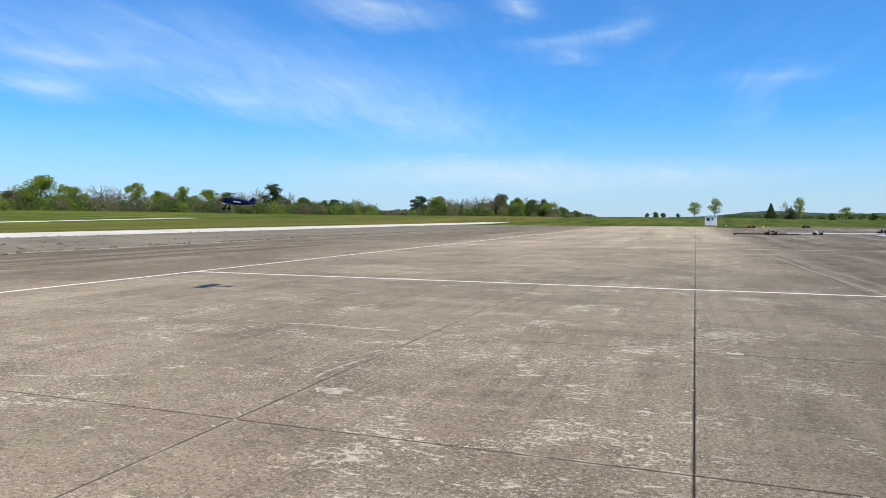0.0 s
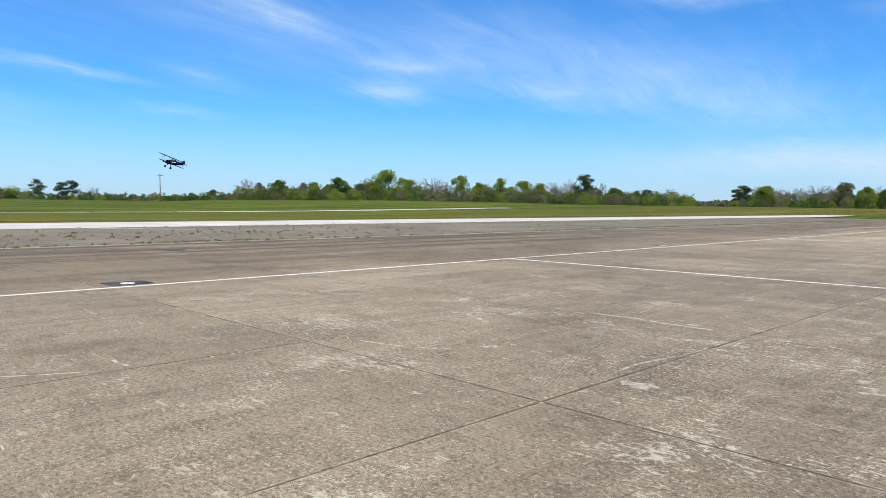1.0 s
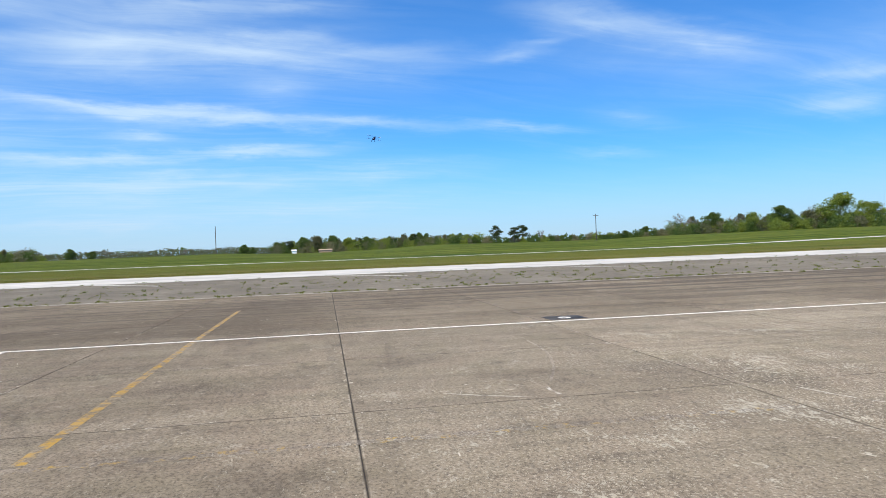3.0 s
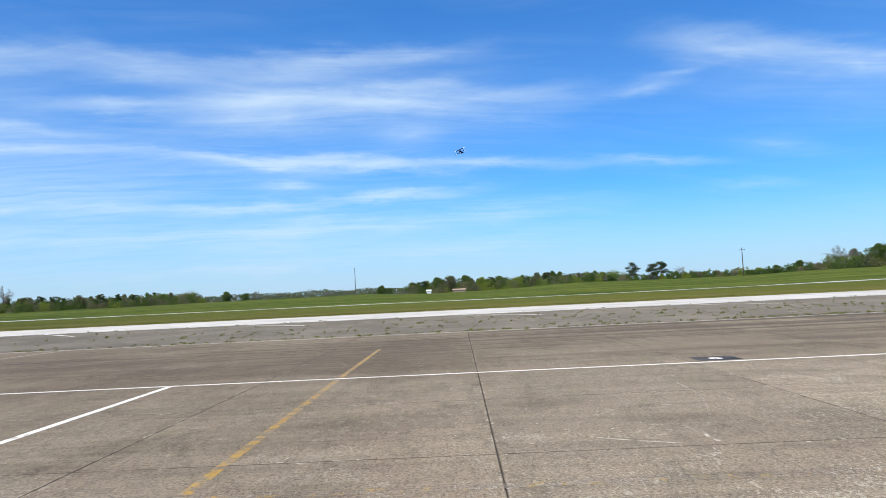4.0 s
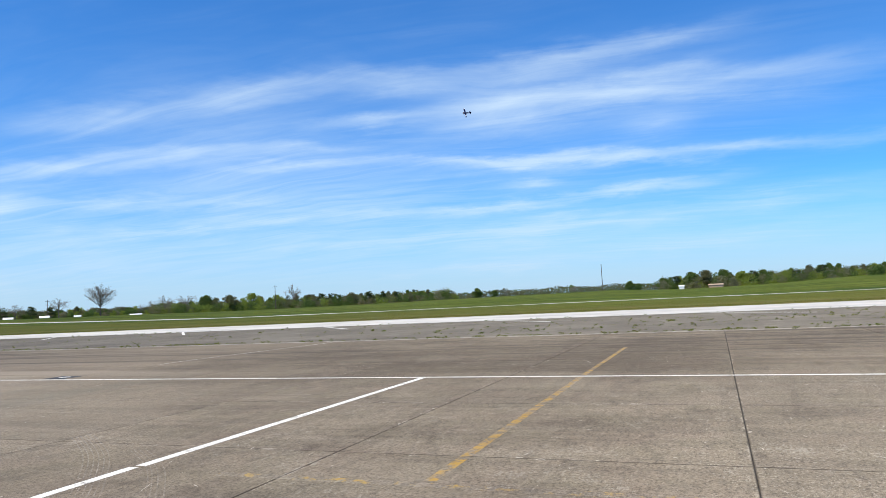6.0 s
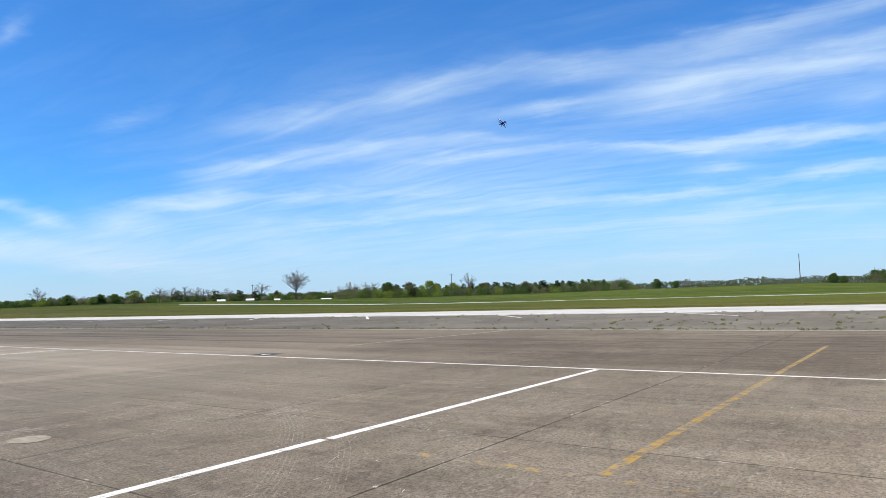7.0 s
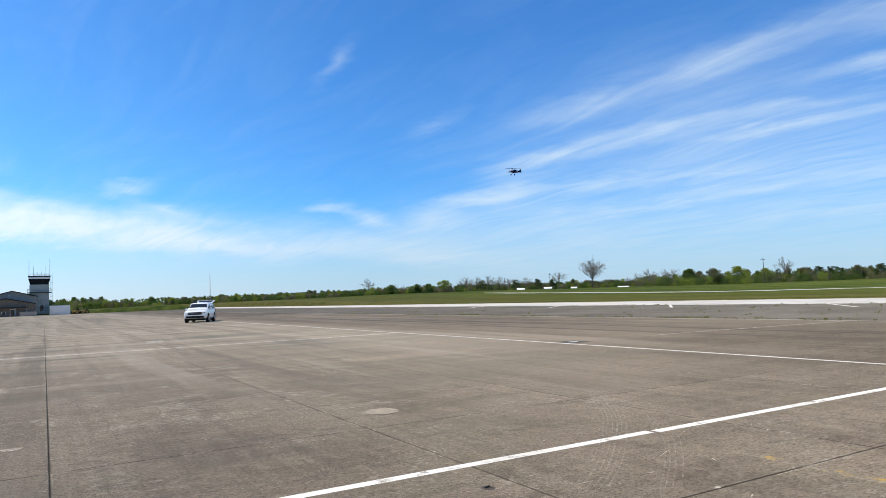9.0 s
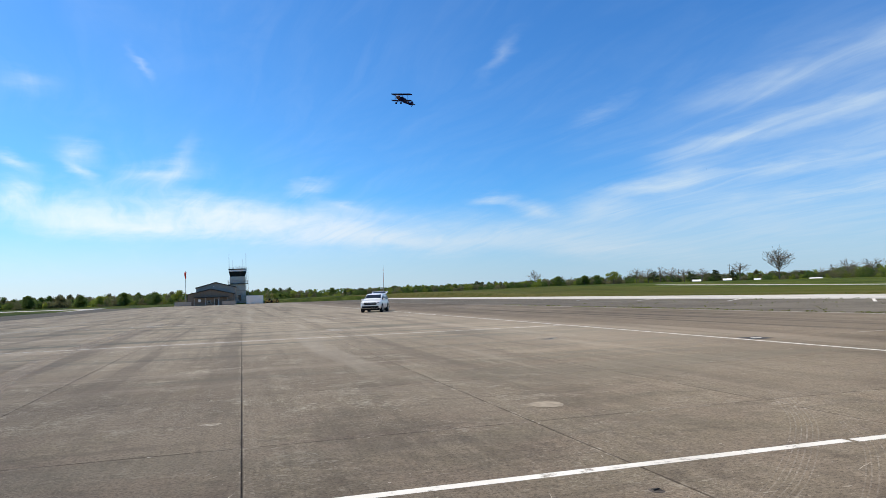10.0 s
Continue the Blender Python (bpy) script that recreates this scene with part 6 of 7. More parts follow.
# ---- the car ----
def car(x, y, turn):
    """White sport utility vehicle, nose to local +y, with its tailgate up."""
    ob = thing("car", (x, y, 0), "white sport utility vehicle parked with its tailgate open", "car", turn=turn)

    def ring(yy, hw, z0, z1, tuck=0.10):
        zm = z0 + 0.55 * (z1 - z0)
        return [(-hw + 0.12, yy, z0), (hw - 0.12, yy, z0), (hw - 0.01, yy, z0 + 0.12), (hw, yy, zm), (hw - 0.03, yy, z1 - 0.10), (hw - tuck, yy, z1),
                (-hw + tuck, yy, z1), (-hw + 0.03, yy, z1 - 0.10), (-hw, yy, zm), (-hw + 0.01, yy, z0 + 0.12)]
    bm = loft(bmesh.new(), [ring(-2.45, 0.80, 0.45, 0.95), ring(-2.36, 0.92, 0.34, 1.08), ring(-1.6, 0.96, 0.30, 1.12), ring(0.0, 0.965, 0.28, 1.12), ring(1.05, 0.96, 0.28, 1.15, 0.14),
                            ring(1.6, 0.95, 0.30, 1.12, 0.16), ring(2.2, 0.93, 0.32, 1.05, 0.20), ring(2.40, 0.88, 0.34, 0.98, 0.22), ring(2.47, 0.80, 0.40, 0.88, 0.22)])
    part("body", bm, CAR_WHITE, ob)

    def roof_ring(yy, wb, wt, zb, zt):
        return [(-wb, yy, zb), (wb, yy, zb), (wb - 0.02, yy, zb + 0.08), (wt + 0.05, yy, zt - 0.12), (wt, yy, zt - 0.05), (wt - 0.14, yy, zt), (0, yy, zt + 0.025), (-wt + 0.14, yy, zt), (-wt, yy, zt - 0.05), (-wt - 0.05, yy, zt - 0.12), (-wb + 0.02, yy, zb + 0.08)]
    bm = loft(bmesh.new(), [roof_ring(-2.30, 0.86, 0.70, 1.04, 1.54), roof_ring(-2.0, 0.90, 0.74, 1.04, 1.63), roof_ring(-1.2, 0.91, 0.76, 1.04, 1.69), roof_ring(-0.2, 0.91, 0.76, 1.04, 1.69),
                            roof_ring(0.10, 0.91, 0.75, 1.04, 1.66), roof_ring(0.30, 0.91, 0.74, 1.04, 1.60), roof_ring(1.25, 0.89, 0.80, 1.02, 1.17)])
    part("roof", bm, CAR_WHITE, ob)
    bm = bmesh.new()
    loft(bm, [[(-0.64, 0.40, 1.600), (0.64, 0.40, 1.600), (0.64, 0.36, 1.54), (-0.64, 0.36, 1.54)], [(-0.73, 1.03, 1.305), (0.73, 1.03, 1.305), (0.73, 0.99, 1.24), (-0.73, 0.99, 1.24)]])
    part("windscreen", bm, AUTO_GLASS, ob)
    for s in (-1, 1):
        for y0, y1 in ((0.02, 0.82), (-0.98, -0.06), (-2.05, -1.08)):
            top = 1.56 if y1 < 0.5 else 1.28
            bm = bmesh.new()
            a = [(s * 0.915, y0, 1.13), (s * 0.915, y1, 1.13), (s * (0.79 if y1 < 0.5 else 0.875), y1 if y1 < 0.5 else y1 - 0.02, top), (s * 0.80, y0, 1.56)]
            loft(bm, [a, [(p[0] - s * 0.06, p[1], p[2]) for p in a]])
            part("side_window", bm, AUTO_GLASS, ob)
        for y0 in (1.48, -1.48):
            arch = bmesh.new()
            tube(arch, (s * 0.80, y0, 0.38), (s * 0.968, y0, 0.38), 0.44, sides=20)
            part("wheel_arch", arch, DARK_TRIM, ob)
            wheel = part("wheel", tube(bmesh.new(), (s * 0.75, y0, 0.38), (s * 0.985, y0, 0.38), 0.38, sides=22), RUBBER, ob)
            part("rim", tube(bmesh.new(), (s * 0.975, y0, 0.38), (s * 0.995, y0, 0.38), 0.25, sides=14), ALLOY, wheel)
        bm = bmesh.new()
        loft(bm, [[(s * 0.52, 2.49, 0.78), (s * 0.82, 2.44, 0.79), (s * 0.82, 2.43, 0.90), (s * 0.52, 2.47, 0.89)], [(s * 0.52, 2.36, 0.78), (s * 0.90, 2.25, 0.79), (s * 0.90, 2.24, 0.92), (s * 0.52, 2.34, 0.90)]])
        part("headlight", bm, AUTO_GLASS, ob)
        part("mirror", box(bmesh.new(), min(s * 0.93, s * 1.13), max(s * 0.93, s * 1.13), 0.72, 0.86, 1.08, 1.24, 0.03), CAR_WHITE, ob)
        part("tail_light", box(bmesh.new(), min(s * 0.78, s * 0.93), max(s * 0.78, s * 0.93), -2.44, -2.33, 0.80, 1.02), RED, ob)
        part("roof_rack", tube(bmesh.new(), (s * 0.62, -1.7, 1.73), (s * 0.62, 0.0, 1.73), 0.025, sides=6), DARK_TRIM, ob)
    part("grille", box(bmesh.new(), -0.56, 0.56, 2.38, 2.50, 0.68, 0.90, 0.02), DARK_TRIM, ob)
    part("grille_bar", box(bmesh.new(), -0.50, 0.50, 2.495, 2.510, 0.80, 0.815), ALLOY, ob)
    part("lower_intake", box(bmesh.new(), -0.76, 0.76, 2.38, 2.50, 0.40, 0.58, 0.02), DARK_TRIM, ob)
    part("bumper", box(bmesh.new(), -0.84, 0.84, 2.28, 2.46, 0.30, 0.40, 0.03), DARK_TRIM, ob)
    part("underside", box(bmesh.new(), -0.78, 0.78, -2.3, 2.2, 0.20, 0.32), DARK_TRIM, ob)
    gate = bmesh.new()
    loft(gate, [[(-0.70, -2.20, 1.64), (0.70, -2.20, 1.64), (0.68, -2.20, 1.69), (-0.68, -2.20, 1.69)], [(-0.78, -2.95, 1.84), (0.78, -2.95, 1.84), (0.76, -2.93, 1.90), (-0.76, -2.93, 1.90)],
                [(-0.76, -3.22, 1.70), (0.76, -3.22, 1.70), (0.74, -3.27, 1.76), (-0.74, -3.27, 1.76)]])
    tailgate = part("tailgate", gate, CAR_WHITE, ob)
    lining = bmesh.new()
    loft(lining, [[(-0.66, -2.25, 1.650), (0.66, -2.25, 1.650), (0.66, -2.25, 1.628), (-0.66, -2.25, 1.628)], [(-0.74, -2.94, 1.832), (0.74, -2.94, 1.832), (0.74, -2.94, 1.810), (-0.74, -2.94, 1.810)],
                  [(-0.72, -3.20, 1.698), (0.72, -3.20, 1.698), (0.72, -3.19, 1.676), (-0.72, -3.19, 1.676)]])
    part("gate_lining", lining, DARK_TRIM, tailgate)
    pane = bmesh.new()
    loft(pane, [[(-0.60, -2.36, 1.745), (0.60, -2.36, 1.745), (0.60, -2.36, 1.715), (-0.60, -2.36, 1.715)], [(-0.66, -2.86, 1.885), (0.66, -2.86, 1.885), (0.66, -2.86, 1.855), (-0.66, -2.86, 1.855)]])
    part("rear_window", pane, AUTO_GLASS, tailgate)
    # low dark box and bar behind the rear bumper
    hitch = bmesh.new()
    box(hitch, -0.85, 0.75, -3.25, -2.62, 0.30, 0.42, 0.03)
    box(hitch, -0.06, 0.06, -2.65, -2.2, 0.32, 0.40)
    part("hitch_carrier", hitch, DARK_TRIM, ob, "dark low platform behind the rear bumper")
    ob.scale = (1.07, 1.07, 1.07)
    return ob


car(-12.85, -68.9, -21)
pole = thing("flag_pole", (-14.5, -72.5, 0), "thin orange and white flexible flag pole behind the car", "flag pole")
part("base", tube(bmesh.new(), (0, 0, 0), (0, 0, 0.12), 0.22, 0.16, 12), DARK_TRIM, pole)
part("rod", tube(bmesh.new(), (0, 0, 0.1), (0, 0, 3.0), 0.035, 0.03, 8), STEEL, pole)
part("tip", tube(bmesh.new(), (0, 0, 3.0), (0, 0, 4.8), 0.032, 0.015, 8), plain("faded_orange", (0.66, 0.32, 0.24), 0.7), pole)


# ---- the model biplane ----
def biplane():
    """A radio-controlled biplane, nose to local +y, just under a metre of span."""
    ob = thing("model_biplane", (0, 0, 0), "dark navy radio-controlled biplane with white wing flashes in flight", "model plane")

    def section(y, hw, zb, zt, n=14):
        zc, hz = (zb + zt) / 2, (zt - zb) / 2
        return [(hw * abs(math.cos(a)) ** 0.75 * (1 if math.cos(a) > 0 else -1), y, zc + hz * abs(math.sin(a)) ** 0.75 * (1 if math.sin(a) > 0 else -1)) for a in np.linspace(0, 2 * math.pi, n + 1)[:-1]]
    bm = loft(bmesh.new(), [section(0.27, 0.072, -0.075, 0.070), section(0.20, 0.078, -0.085, 0.078), section(0.05, 0.078, -0.09, 0.085), section(-0.10, 0.072, -0.085, 0.085),
                            section(-0.28, 0.055, -0.066, 0.078), section(-0.48, 0.032, -0.038, 0.055), section(-0.60, 0.014, -0.012, 0.040)])
    part("fuselage", bm, NAVY, ob, smooth=True)
    part("cowl", loft(bmesh.new(), [section(0.27, 0.078, -0.08, 0.076), section(0.31, 0.082, -0.083, 0.079), section(0.36, 0.070, -0.072, 0.068)]), COWL, ob, "reddish brown engine cowl", smooth=True)
    part("engine", tube(bmesh.new(), (0, 0.35, -0.002), (0, 0.375, -0.002), 0.045, 0.03, 12), DARK_TRIM, ob)
    for s in (-1, 1):
        band = bmesh.new()
        for y0, y1 in ((-0.03, -0.08), (-0.10, -0.135), (-0.15, -0.20), (-0.215, -0.25)):
            box(band, min(s * 0.070, s * 0.081), max(s * 0.070, s * 0.081), y1, y0, -0.008, 0.018)
        part("lettering", band, WING_WHITE, ob, "white bars of lettering")
    for y0 in (0.02, -0.13):
        part("windshield", box(bmesh.new(), -0.04, 0.04, y0 + 0.03, y0 + 0.04, 0.08, 0.125), DARK_GLASS, ob)
        part("cockpit_rim", tube(bmesh.new(), (0, y0 - 0.02, 0.076), (0, y0 - 0.02, 0.094), 0.046, 0.042, 14), DARK_TRIM, ob)

    def panel(x0, x1, yc, z, chord, rise):
        def foil(x, k=1.0):
            zz = z + rise * abs(x)
            return [(x, yc + chord * k * a, zz + chord * k * b) for a, b in ((0.5, 0.0), (0.42, 0.055), (0.15, 0.085), (-0.2, 0.06), (-0.5, 0.004), (-0.2, -0.012), (0.15, -0.02), (0.42, -0.025))]
        bm = bmesh.new()
        if abs(x1) > 0.58:
            mid = x0 + (x1 - x0) * 0.6
            loft(bm, [foil(x0), foil(mid, 0.99), foil(x0 + (x1 - x0) * 0.86, 0.86), foil(x1, 0.5)])
        else:
            loft(bm, [foil(x0), foil(x1)])
        return bm
    for name, yc, z, chord, rise in (("upper_wing", 0.16, 0.185, 0.185, 0.010), ("lower_wing", 0.06, -0.070, 0.175, 0.035)):
        wing = part(name, panel(-0.44, 0.44, yc, z, chord, rise), NAVY, ob)
        for s in (-1, 1):
            part("wing_tip", panel(s * 0.44, s * 0.60, yc, z, chord, rise), NAVY, wing)
            flash = bmesh.new()
            for x0, x1, k0, k1 in ((0.40, 0.50, 1.0, 0.99), (0.50, 0.565, 0.99, 0.82)):
                pts = []
                for x, k in ((x0, k0), (x1, k1)):
                    zz = z + rise * x + 0.002
                    pts.append([(s * x, yc + chord * k * a, zz + chord * k * b) for a, b in ((0.36, 0.060), (0.15, 0.083), (-0.2, 0.058), (-0.40, 0.022), (-0.2, 0.040), (0.15, 0.060))])
                loft(flash, pts)
            part("tip_flash", flash, WING_WHITE, wing, "white upper face of the wing tip")
    for s in (-1, 1):
        for y0, y1 in ((0.12, 0.21), (0.02, 0.11)):
            part("interplane_strut", tube(bmesh.new(), (s * 0.40, y0, -0.055), (s * 0.40, y1, 0.188), 0.004, sides=6), DARK_TRIM, ob)
            part("cabane_strut", tube(bmesh.new(), (s * 0.06, y0, 0.07), (s * 0.10, y1, 0.188), 0.006, sides=6), DARK_TRIM, ob)
        part("gear_leg", tube(bmesh.new(), (s * 0.05, 0.15, -0.07), (s * 0.135, 0.20, -0.205), 0.014, 0.010, 6), NAVY, ob)
        wheel = part("wheel", tube(bmesh.new(), (s * 0.125, 0.20, -0.215), (s * 0.155, 0.20, -0.215), 0.042, sides=18), RUBBER, ob)
        part("rim", tube(bmesh.new(), (s * 0.150, 0.20, -0.215), (s * 0.160, 0.20, -0.215), 0.020, sides=12), DARK_TRIM, wheel)
        bm = bmesh.new()
        loft(bm, [[(s * 0.0, -0.45, 0.030), (s * 0.0, -0.60, 0.030), (s * 0.0, -0.60, 0.022), (s * 0.0, -0.45, 0.022)], [(s * 0.18, -0.50, 0.029), (s * 0.18, -0.63, 0.029), (s * 0.18, -0.63, 0.023), (s * 0.18, -0.50, 0.023)],
                  [(s * 0.215, -0.55, 0.028), (s * 0.215, -0.62, 0.028), (s * 0.215, -0.62, 0.024), (s * 0.215, -0.55, 0.024)]])
        part("tailplane", bm, NAVY, ob)
    bm = bmesh.new()
    fin = [(-0.44, 0.045), (-0.53, 0.135), (-0.57, 0.165), (-0.60, 0.165), (-0.60, 0.02)]
    loft(bm, [[(-0.006, a, b) for a, b in fin], [(0.006, a, b) for a, b in fin]])
    part("fin", bm, NAVY, ob)
    bm = bmesh.new()
    rudder = [(-0.603, 0.165), (-0.64, 0.155), (-0.675, 0.10), (-0.675, 0.03), (-0.64, -0.01), (-0.603, -0.005)]
    loft(bm, [[(-0.005, a, b) for a, b in rudder], [(0.005, a, b) for a, b in rudder]])
    rud = part("rudder", bm, NAVY, ob)
    for z0, z1 in ((0.015, 0.035), (0.065, 0.085), (0.115, 0.135)):
        part("stripe", box(bmesh.new(), -0.0062, 0.0062, -0.668, -0.61, z0, z1), DULL_BLUE, rud, "pale blue rudder stripe")
    tail = bmesh.new()
    tube(tail, (0, -0.55, -0.01), (0, -0.60, -0.055), 0.006, sides=6)
    tube(tail, (-0.008, -0.605, -0.06), (0.008, -0.605, -0.06), 0.018, sides=10)
    part("tail_wheel", tail, RUBBER, ob)
    prop = bmesh.new()
    for s in (-1, 1):
        loft(prop, [[(s * 0.0, 0.385, 0.012), (s * 0.0, 0.395, 0.012), (s * 0.0, 0.395, -0.012), (s * 0.0, 0.385, -0.012)], [(s * 0.10, 0.380, 0.016), (s * 0.10, 0.392, 0.020), (s * 0.10, 0.398, -0.014), (s * 0.10, 0.388, -0.018)],
                    [(s * 0.17, 0.388, 0.008), (s * 0.17, 0.393, 0.008), (s * 0.17, 0.393, -0.008), (s * 0.17, 0.388, -0.008)]])
    tube(prop, (0, 0.375, 0), (0, 0.405, 0), 0.02, 0.008, 10)
    propeller = part("propeller", prop, DARK_TRIM, ob)
    ob.scale = (0.84, 0.84, 0.84)
    return ob, propeller


plane, propeller = biplane()


# ---- an insect that crosses the sky near the end ----
def insect():
    ob = thing("insect", (0, 0, 0), "small dark flying insect with blurred pale wings", "insect")
    rings = [[(r * math.cos(a), y, 0.8 * r * math.sin(a)) for a in np.linspace(0, 2 * math.pi, 9)[:-1]] for y, r in ((0.008, 0.0010), (0.006, 0.0022), (0.002, 0.0028), (-0.003, 0.0026), (-0.008, 0.0008))]
    part("body", loft(bmesh.new(), rings), DARK_TRIM, ob, smooth=True)
    for s in (-1, 1):
        wing = [(s * 0.001, 0.003, 0.002), (s * 0.010, 0.005, 0.004), (s * 0.012, 0.001, 0.005), (s * 0.006, -0.003, 0.003)]
        part("wing", loft(bmesh.new(), [wing, [(x, y, z + 0.0004) for x, y, z in wing]]), DARK_TRIM, ob)
    return ob


fly = insect()


# ---- weeds in the seams ----
def weeds():
    rng = random.Random(5)
    verts, faces = [], []

    def tuft(x, y, s):
        for k in range(rng.randint(7, 16)):
            a = rng.uniform(0, 6.283)
            r = s * 0.9 * rng.random()
            leaf(verts, faces, (x + r * math.cos(a), y + r * 1.8 * math.sin(a), s * 0.7 * rng.random() + 0.01), s * rng.uniform(0.16, 0.36), rng)
    for k in range(900):
        tuft(-28.9 - abs(rng.gauss(0, 0.3)), rng.uniform(-75, 125), rng.uniform(0.02, 0.11))
    for k in range(26):
        y0 = rng.uniform(-60, 70)
        for j in range(rng.randint(4, 12)):
            tuft(-29.0 - abs(rng.gauss(0, 0.35)), y0 + rng.gauss(0, 0.9), rng.uniform(0.03, 0.11))
    for k in range(900):
        tuft(rng.uniform(-49, -29.5), rng.uniform(-65, 110), rng.uniform(0.02, 0.085) * (1.0 if rng.random() < 0.88 else 1.7))
    for k in range(260):
        tuft(rng.gauss(-37, 4), rng.gauss(8, 14), rng.uniform(0.03, 0.13))
    for k in range(160):
        tuft(RUN_X1 + rng.uniform(0.0, 0.5), rng.uniform(-60, 90), rng.uniform(0.03, 0.12))
    tagged(raw("weeds", verts, faces, LEAF_WEED), "dry green weeds growing through the asphalt and its seams", "weeds", kind="stuff")


weeds()


# ---- concrete slabs of the apron ----
def slabs():
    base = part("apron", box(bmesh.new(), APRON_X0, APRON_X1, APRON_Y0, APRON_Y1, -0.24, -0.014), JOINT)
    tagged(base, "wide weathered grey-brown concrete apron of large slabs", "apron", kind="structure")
    rng = random.Random(9)

    def edges(lo, hi, step, first):
        k = math.floor((lo - first) / step) + 1
        out = [lo]
        while first + k * step < hi:
            out.append(first + k * step)
            k += 1
        return out + [hi]

    def gap(v, main, wide, thin):
        return wide if abs(v - main) < 0.01 else (0.009 if abs(v - main - 2 * SLAB_X) < 0.01 else thin)

    def block(x0, x1, y0, y1):
        """Corner points and faces of one slab with a small chamfer."""
        c = 0.006
        top = [(x0 + c, y0 + c, 0), (x1 - c, y0 + c, 0), (x1 - c, y1 - c, 0), (x0 + c, y1 - c, 0)]
        rim = [(x0, y0, -c), (x1, y0, -c), (x1, y1, -c), (x0, y1, -c)]
        low = [(x0, y0, -0.03), (x1, y0, -0.03), (x1, y1, -0.03), (x0, y1, -0.03)]
        faces = [(0, 1, 2, 3)]
        for k in range(4):
            j = (k + 1) % 4
            faces += [(k, 4 + k, 4 + j, j), (4 + k, 8 + k, 8 + j, 4 + j)]
        return top + rim + low, faces
    xs, ys = edges(APRON_X0, APRON_X1, SLAB_X, JOINT_X), edges(APRON_Y0, APRON_Y1, SLAB_Y, JOINT_Y)
    shared, verts, faces = {}, [], []
    for x0, x1 in zip(xs, xs[1:]):
        for y0, y1 in zip(ys, ys[1:]):
            a0, a1 = gap(x0, JOINT_X, 0.006, 0.006), gap(x1, JOINT_X, 0.006, 0.006)
            w, d = (x0 + a0, x1 - a1), (y0 + 0.006, y1 - 0.006)
            cx, cy = (w[0] + w[1]) / 2, (d[0] + d[1]) / 2
            hw, hd = (w[1] - w[0]) / 2, (d[1] - d[0]) / 2
            v, f = block(-hw, hw, -hd, hd)
            if x1 < 11.0 and -60 < cy < 60:
                key = (round(hw, 3), round(hd, 3))
                if key not in shared:
                    me = bpy.data.meshes.new("slab")
                    me.from_pydata(v, [], f)
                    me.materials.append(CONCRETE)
                    shared[key] = me
                ob = new("slab", shared[key])
                ob.parent = base
                ob.location = (cx, cy, rng.uniform(-0.0003, 0.0))
            else:
                n = len(verts)
                verts += [(cx + p[0], cy + p[1], p[2]) for p in v]
                faces += [tuple(n + i for i in q) for q in f]
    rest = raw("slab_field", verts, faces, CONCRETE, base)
    tagged(rest, kind="stuff")


slabs()


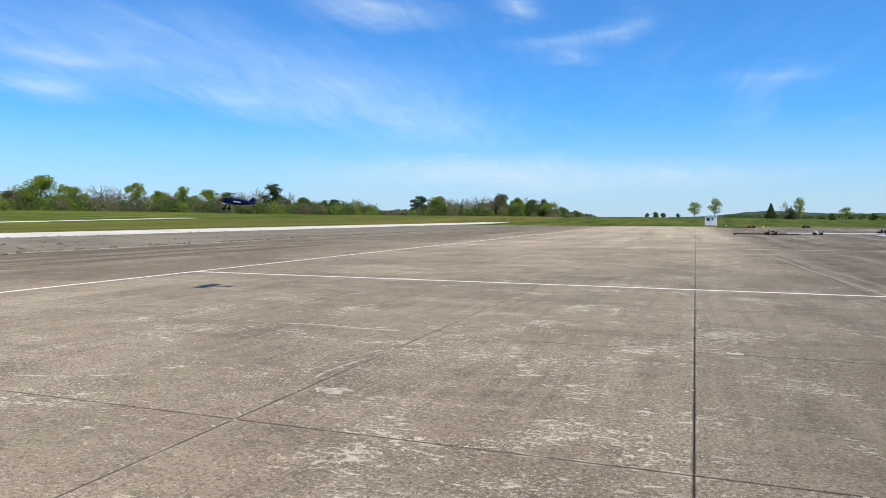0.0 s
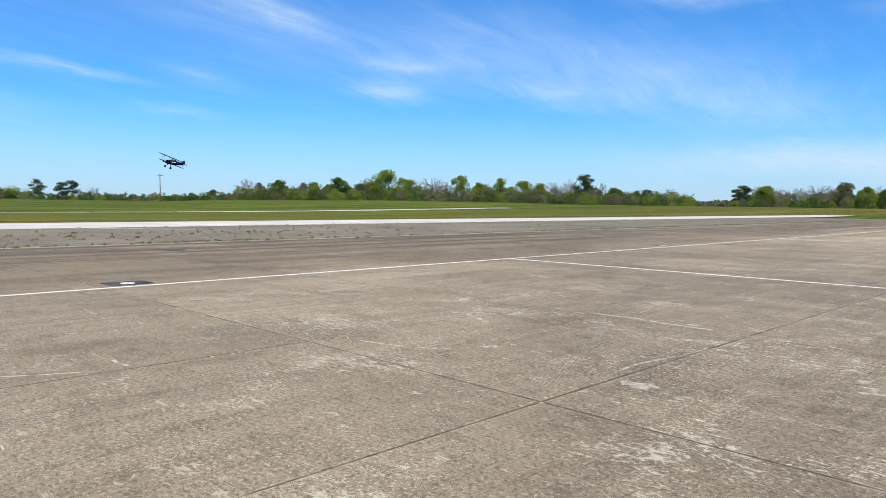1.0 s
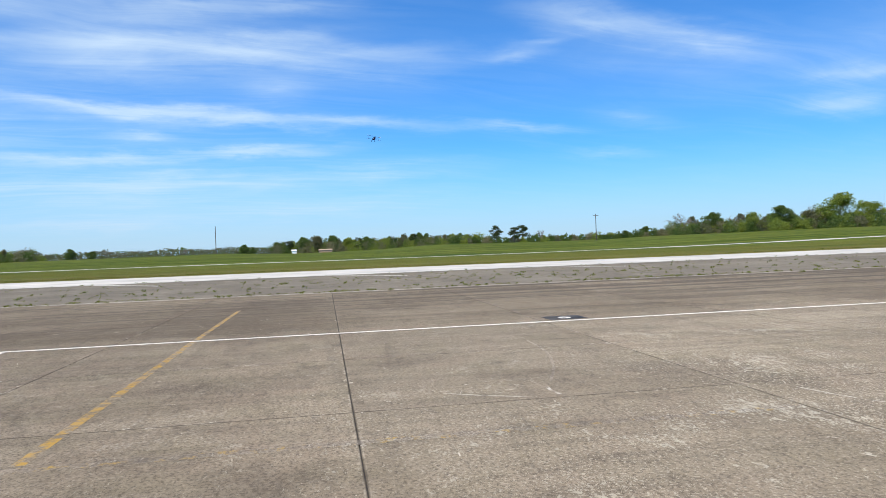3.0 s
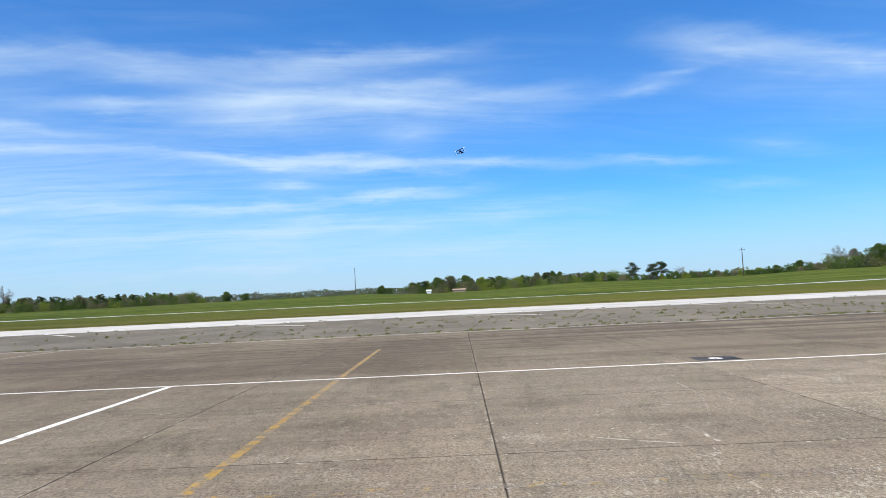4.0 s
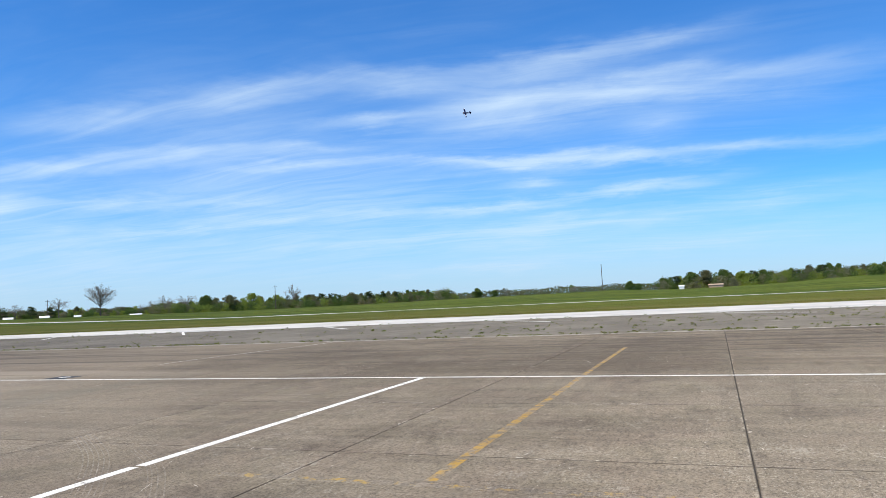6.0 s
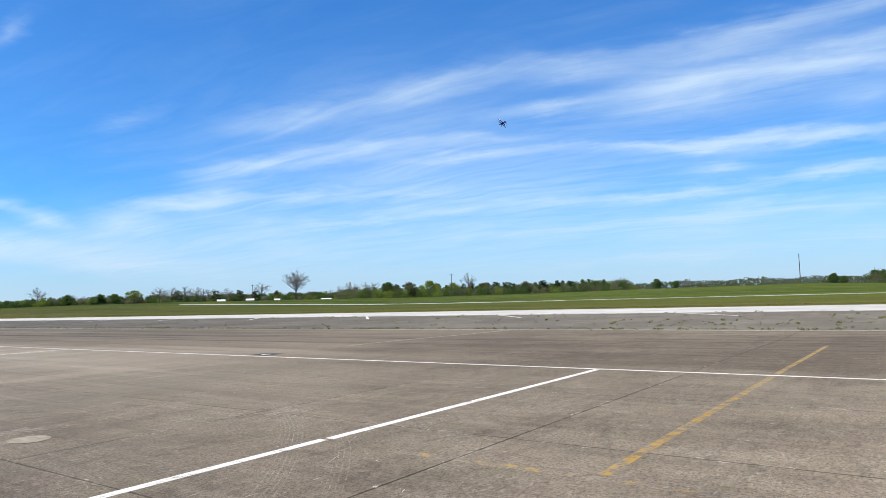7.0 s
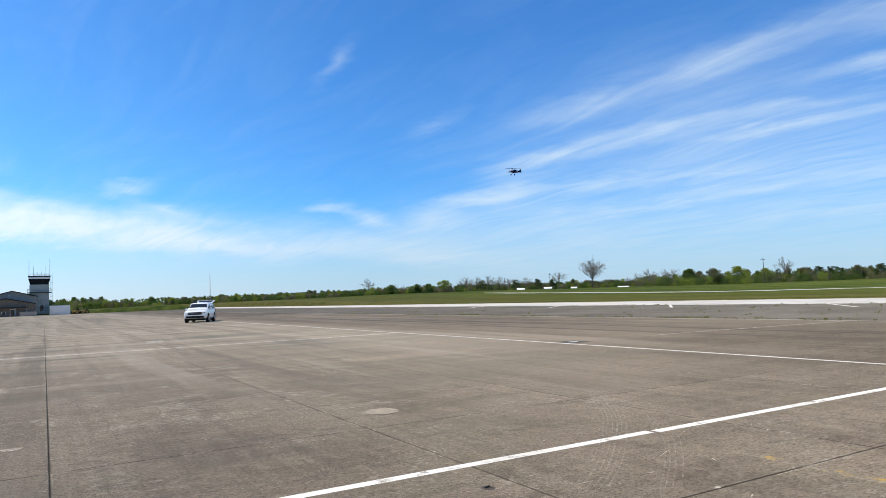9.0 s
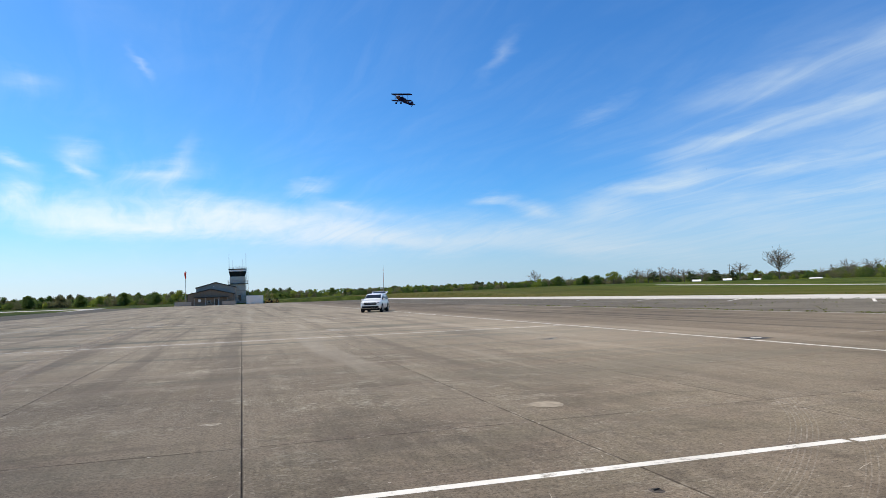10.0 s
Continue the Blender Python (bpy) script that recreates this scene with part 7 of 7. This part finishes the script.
# ---- what moves ----
FLIGHT = [
    (0.00, -10.01, 13.32, 2.04, 6.0, -2.0, 98.0),
    (0.30, -13.91, 12.81, 2.38, 5.0, 2.0, 99.0),
    (0.50, -16.72, 12.17, 2.66, 6.0, 6.0, 100.0),
    (0.70, -19.29, 11.41, 2.95, 8.0, 10.0, 103.0),
    (1.00, -22.88, 9.84, 3.05, 9.0, 15.0, 109.0),
    (1.50, -28.01, 7.15, 3.40, 10.0, 20.0, 111.0),
    (2.00, -33.53, 5.38, 4.76, 9.0, 19.0, 106.0),
    (2.50, -41.14, 4.51, 6.97, 8.0, 16.0, 100.0),
    (3.00, -46.68, 3.66, 9.22, 10.0, 10.0, 97.0),
    (3.20, -49.14, 3.28, 10.19, 12.0, 4.0, 96.0),
    (3.70, -54.96, 2.23, 12.26, 20.0, -16.0, 97.0),
    (4.30, -61.66, -1.36, 15.01, 34.0, -34.0, 103.0),
    (4.50, -62.85, -3.21, 15.83, 35.0, -42.0, 108.0),
    (4.80, -64.69, -6.35, 17.17, 40.0, -49.0, 118.0),
    (5.00, -65.60, -8.72, 18.19, 41.0, -55.0, 128.0),
    (5.20, -65.98, -11.32, 18.92, 36.0, -64.0, 142.0),
    (5.75, -65.68, -18.55, 20.45, 8.0, -72.0, 200.0),
    (6.30, -61.75, -25.20, 19.82, -21.0, -64.0, 256.0),
    (6.50, -59.82, -27.46, 19.50, -23.0, -60.0, 266.0),
    (6.80, -56.63, -30.24, 18.39, -31.0, -54.0, 281.0),
    (7.00, -54.04, -31.53, 17.31, -33.0, -46.0, 289.0),
    (7.50, -47.32, -33.63, 14.45, -24.0, -22.0, 296.0),
    (8.00, -39.15, -33.48, 12.02, -18.0, -7.0, 294.0),
    (8.50, -30.54, -32.21, 10.20, -9.0, -7.0, 287.0),
    (9.00, -21.92, -30.02, 8.19, -4.0, -8.0, 287.0),
    (9.30, -16.69, -28.23, 7.48, 4.0, -6.0, 292.0),
    (9.50, -13.25, -26.97, 7.58, 7.0, -6.0, 295.0),
    (9.80, -8.53, -25.28, 8.27, 10.0, -9.0, 300.0),
    (10.00, -5.69, -24.05, 8.68, 11.0, -12.0, 304.0),
]


def motions():
    walk(plane, [(t, pose(x, y, z, pitch, roll, heading)) for t, x, y, z, pitch, roll, heading in FLIGHT])
    walk(fly, [(0.0, pose(3.0, 1.5, 1.2, 0, 0, 190)), (5.0, pose(2.6, 0.6, 1.4, 0, 0, 190)), (9.0, pose(1.6, -1.0, 2.2, 5, 0, 190)), (9.3, pose(0.64, -1.93, 2.39, 5, 8, 170)),
               (9.5, pose(0.26, -3.02, 2.56, 5, 8, 165)), (9.6, pose(-0.14, -4.24, 2.71, 5, 8, 160)), (9.7, pose(-1.06, -5.97, 2.81, 5, 5, 150)),
               (10.0, pose(-9.65, -12.71, 4.16, 5, 0, 140))])
    walk(propeller, [(k / 10, pose(0, 0, 0, 0, 70 * k, 0)) for k in range(101)])


motions()
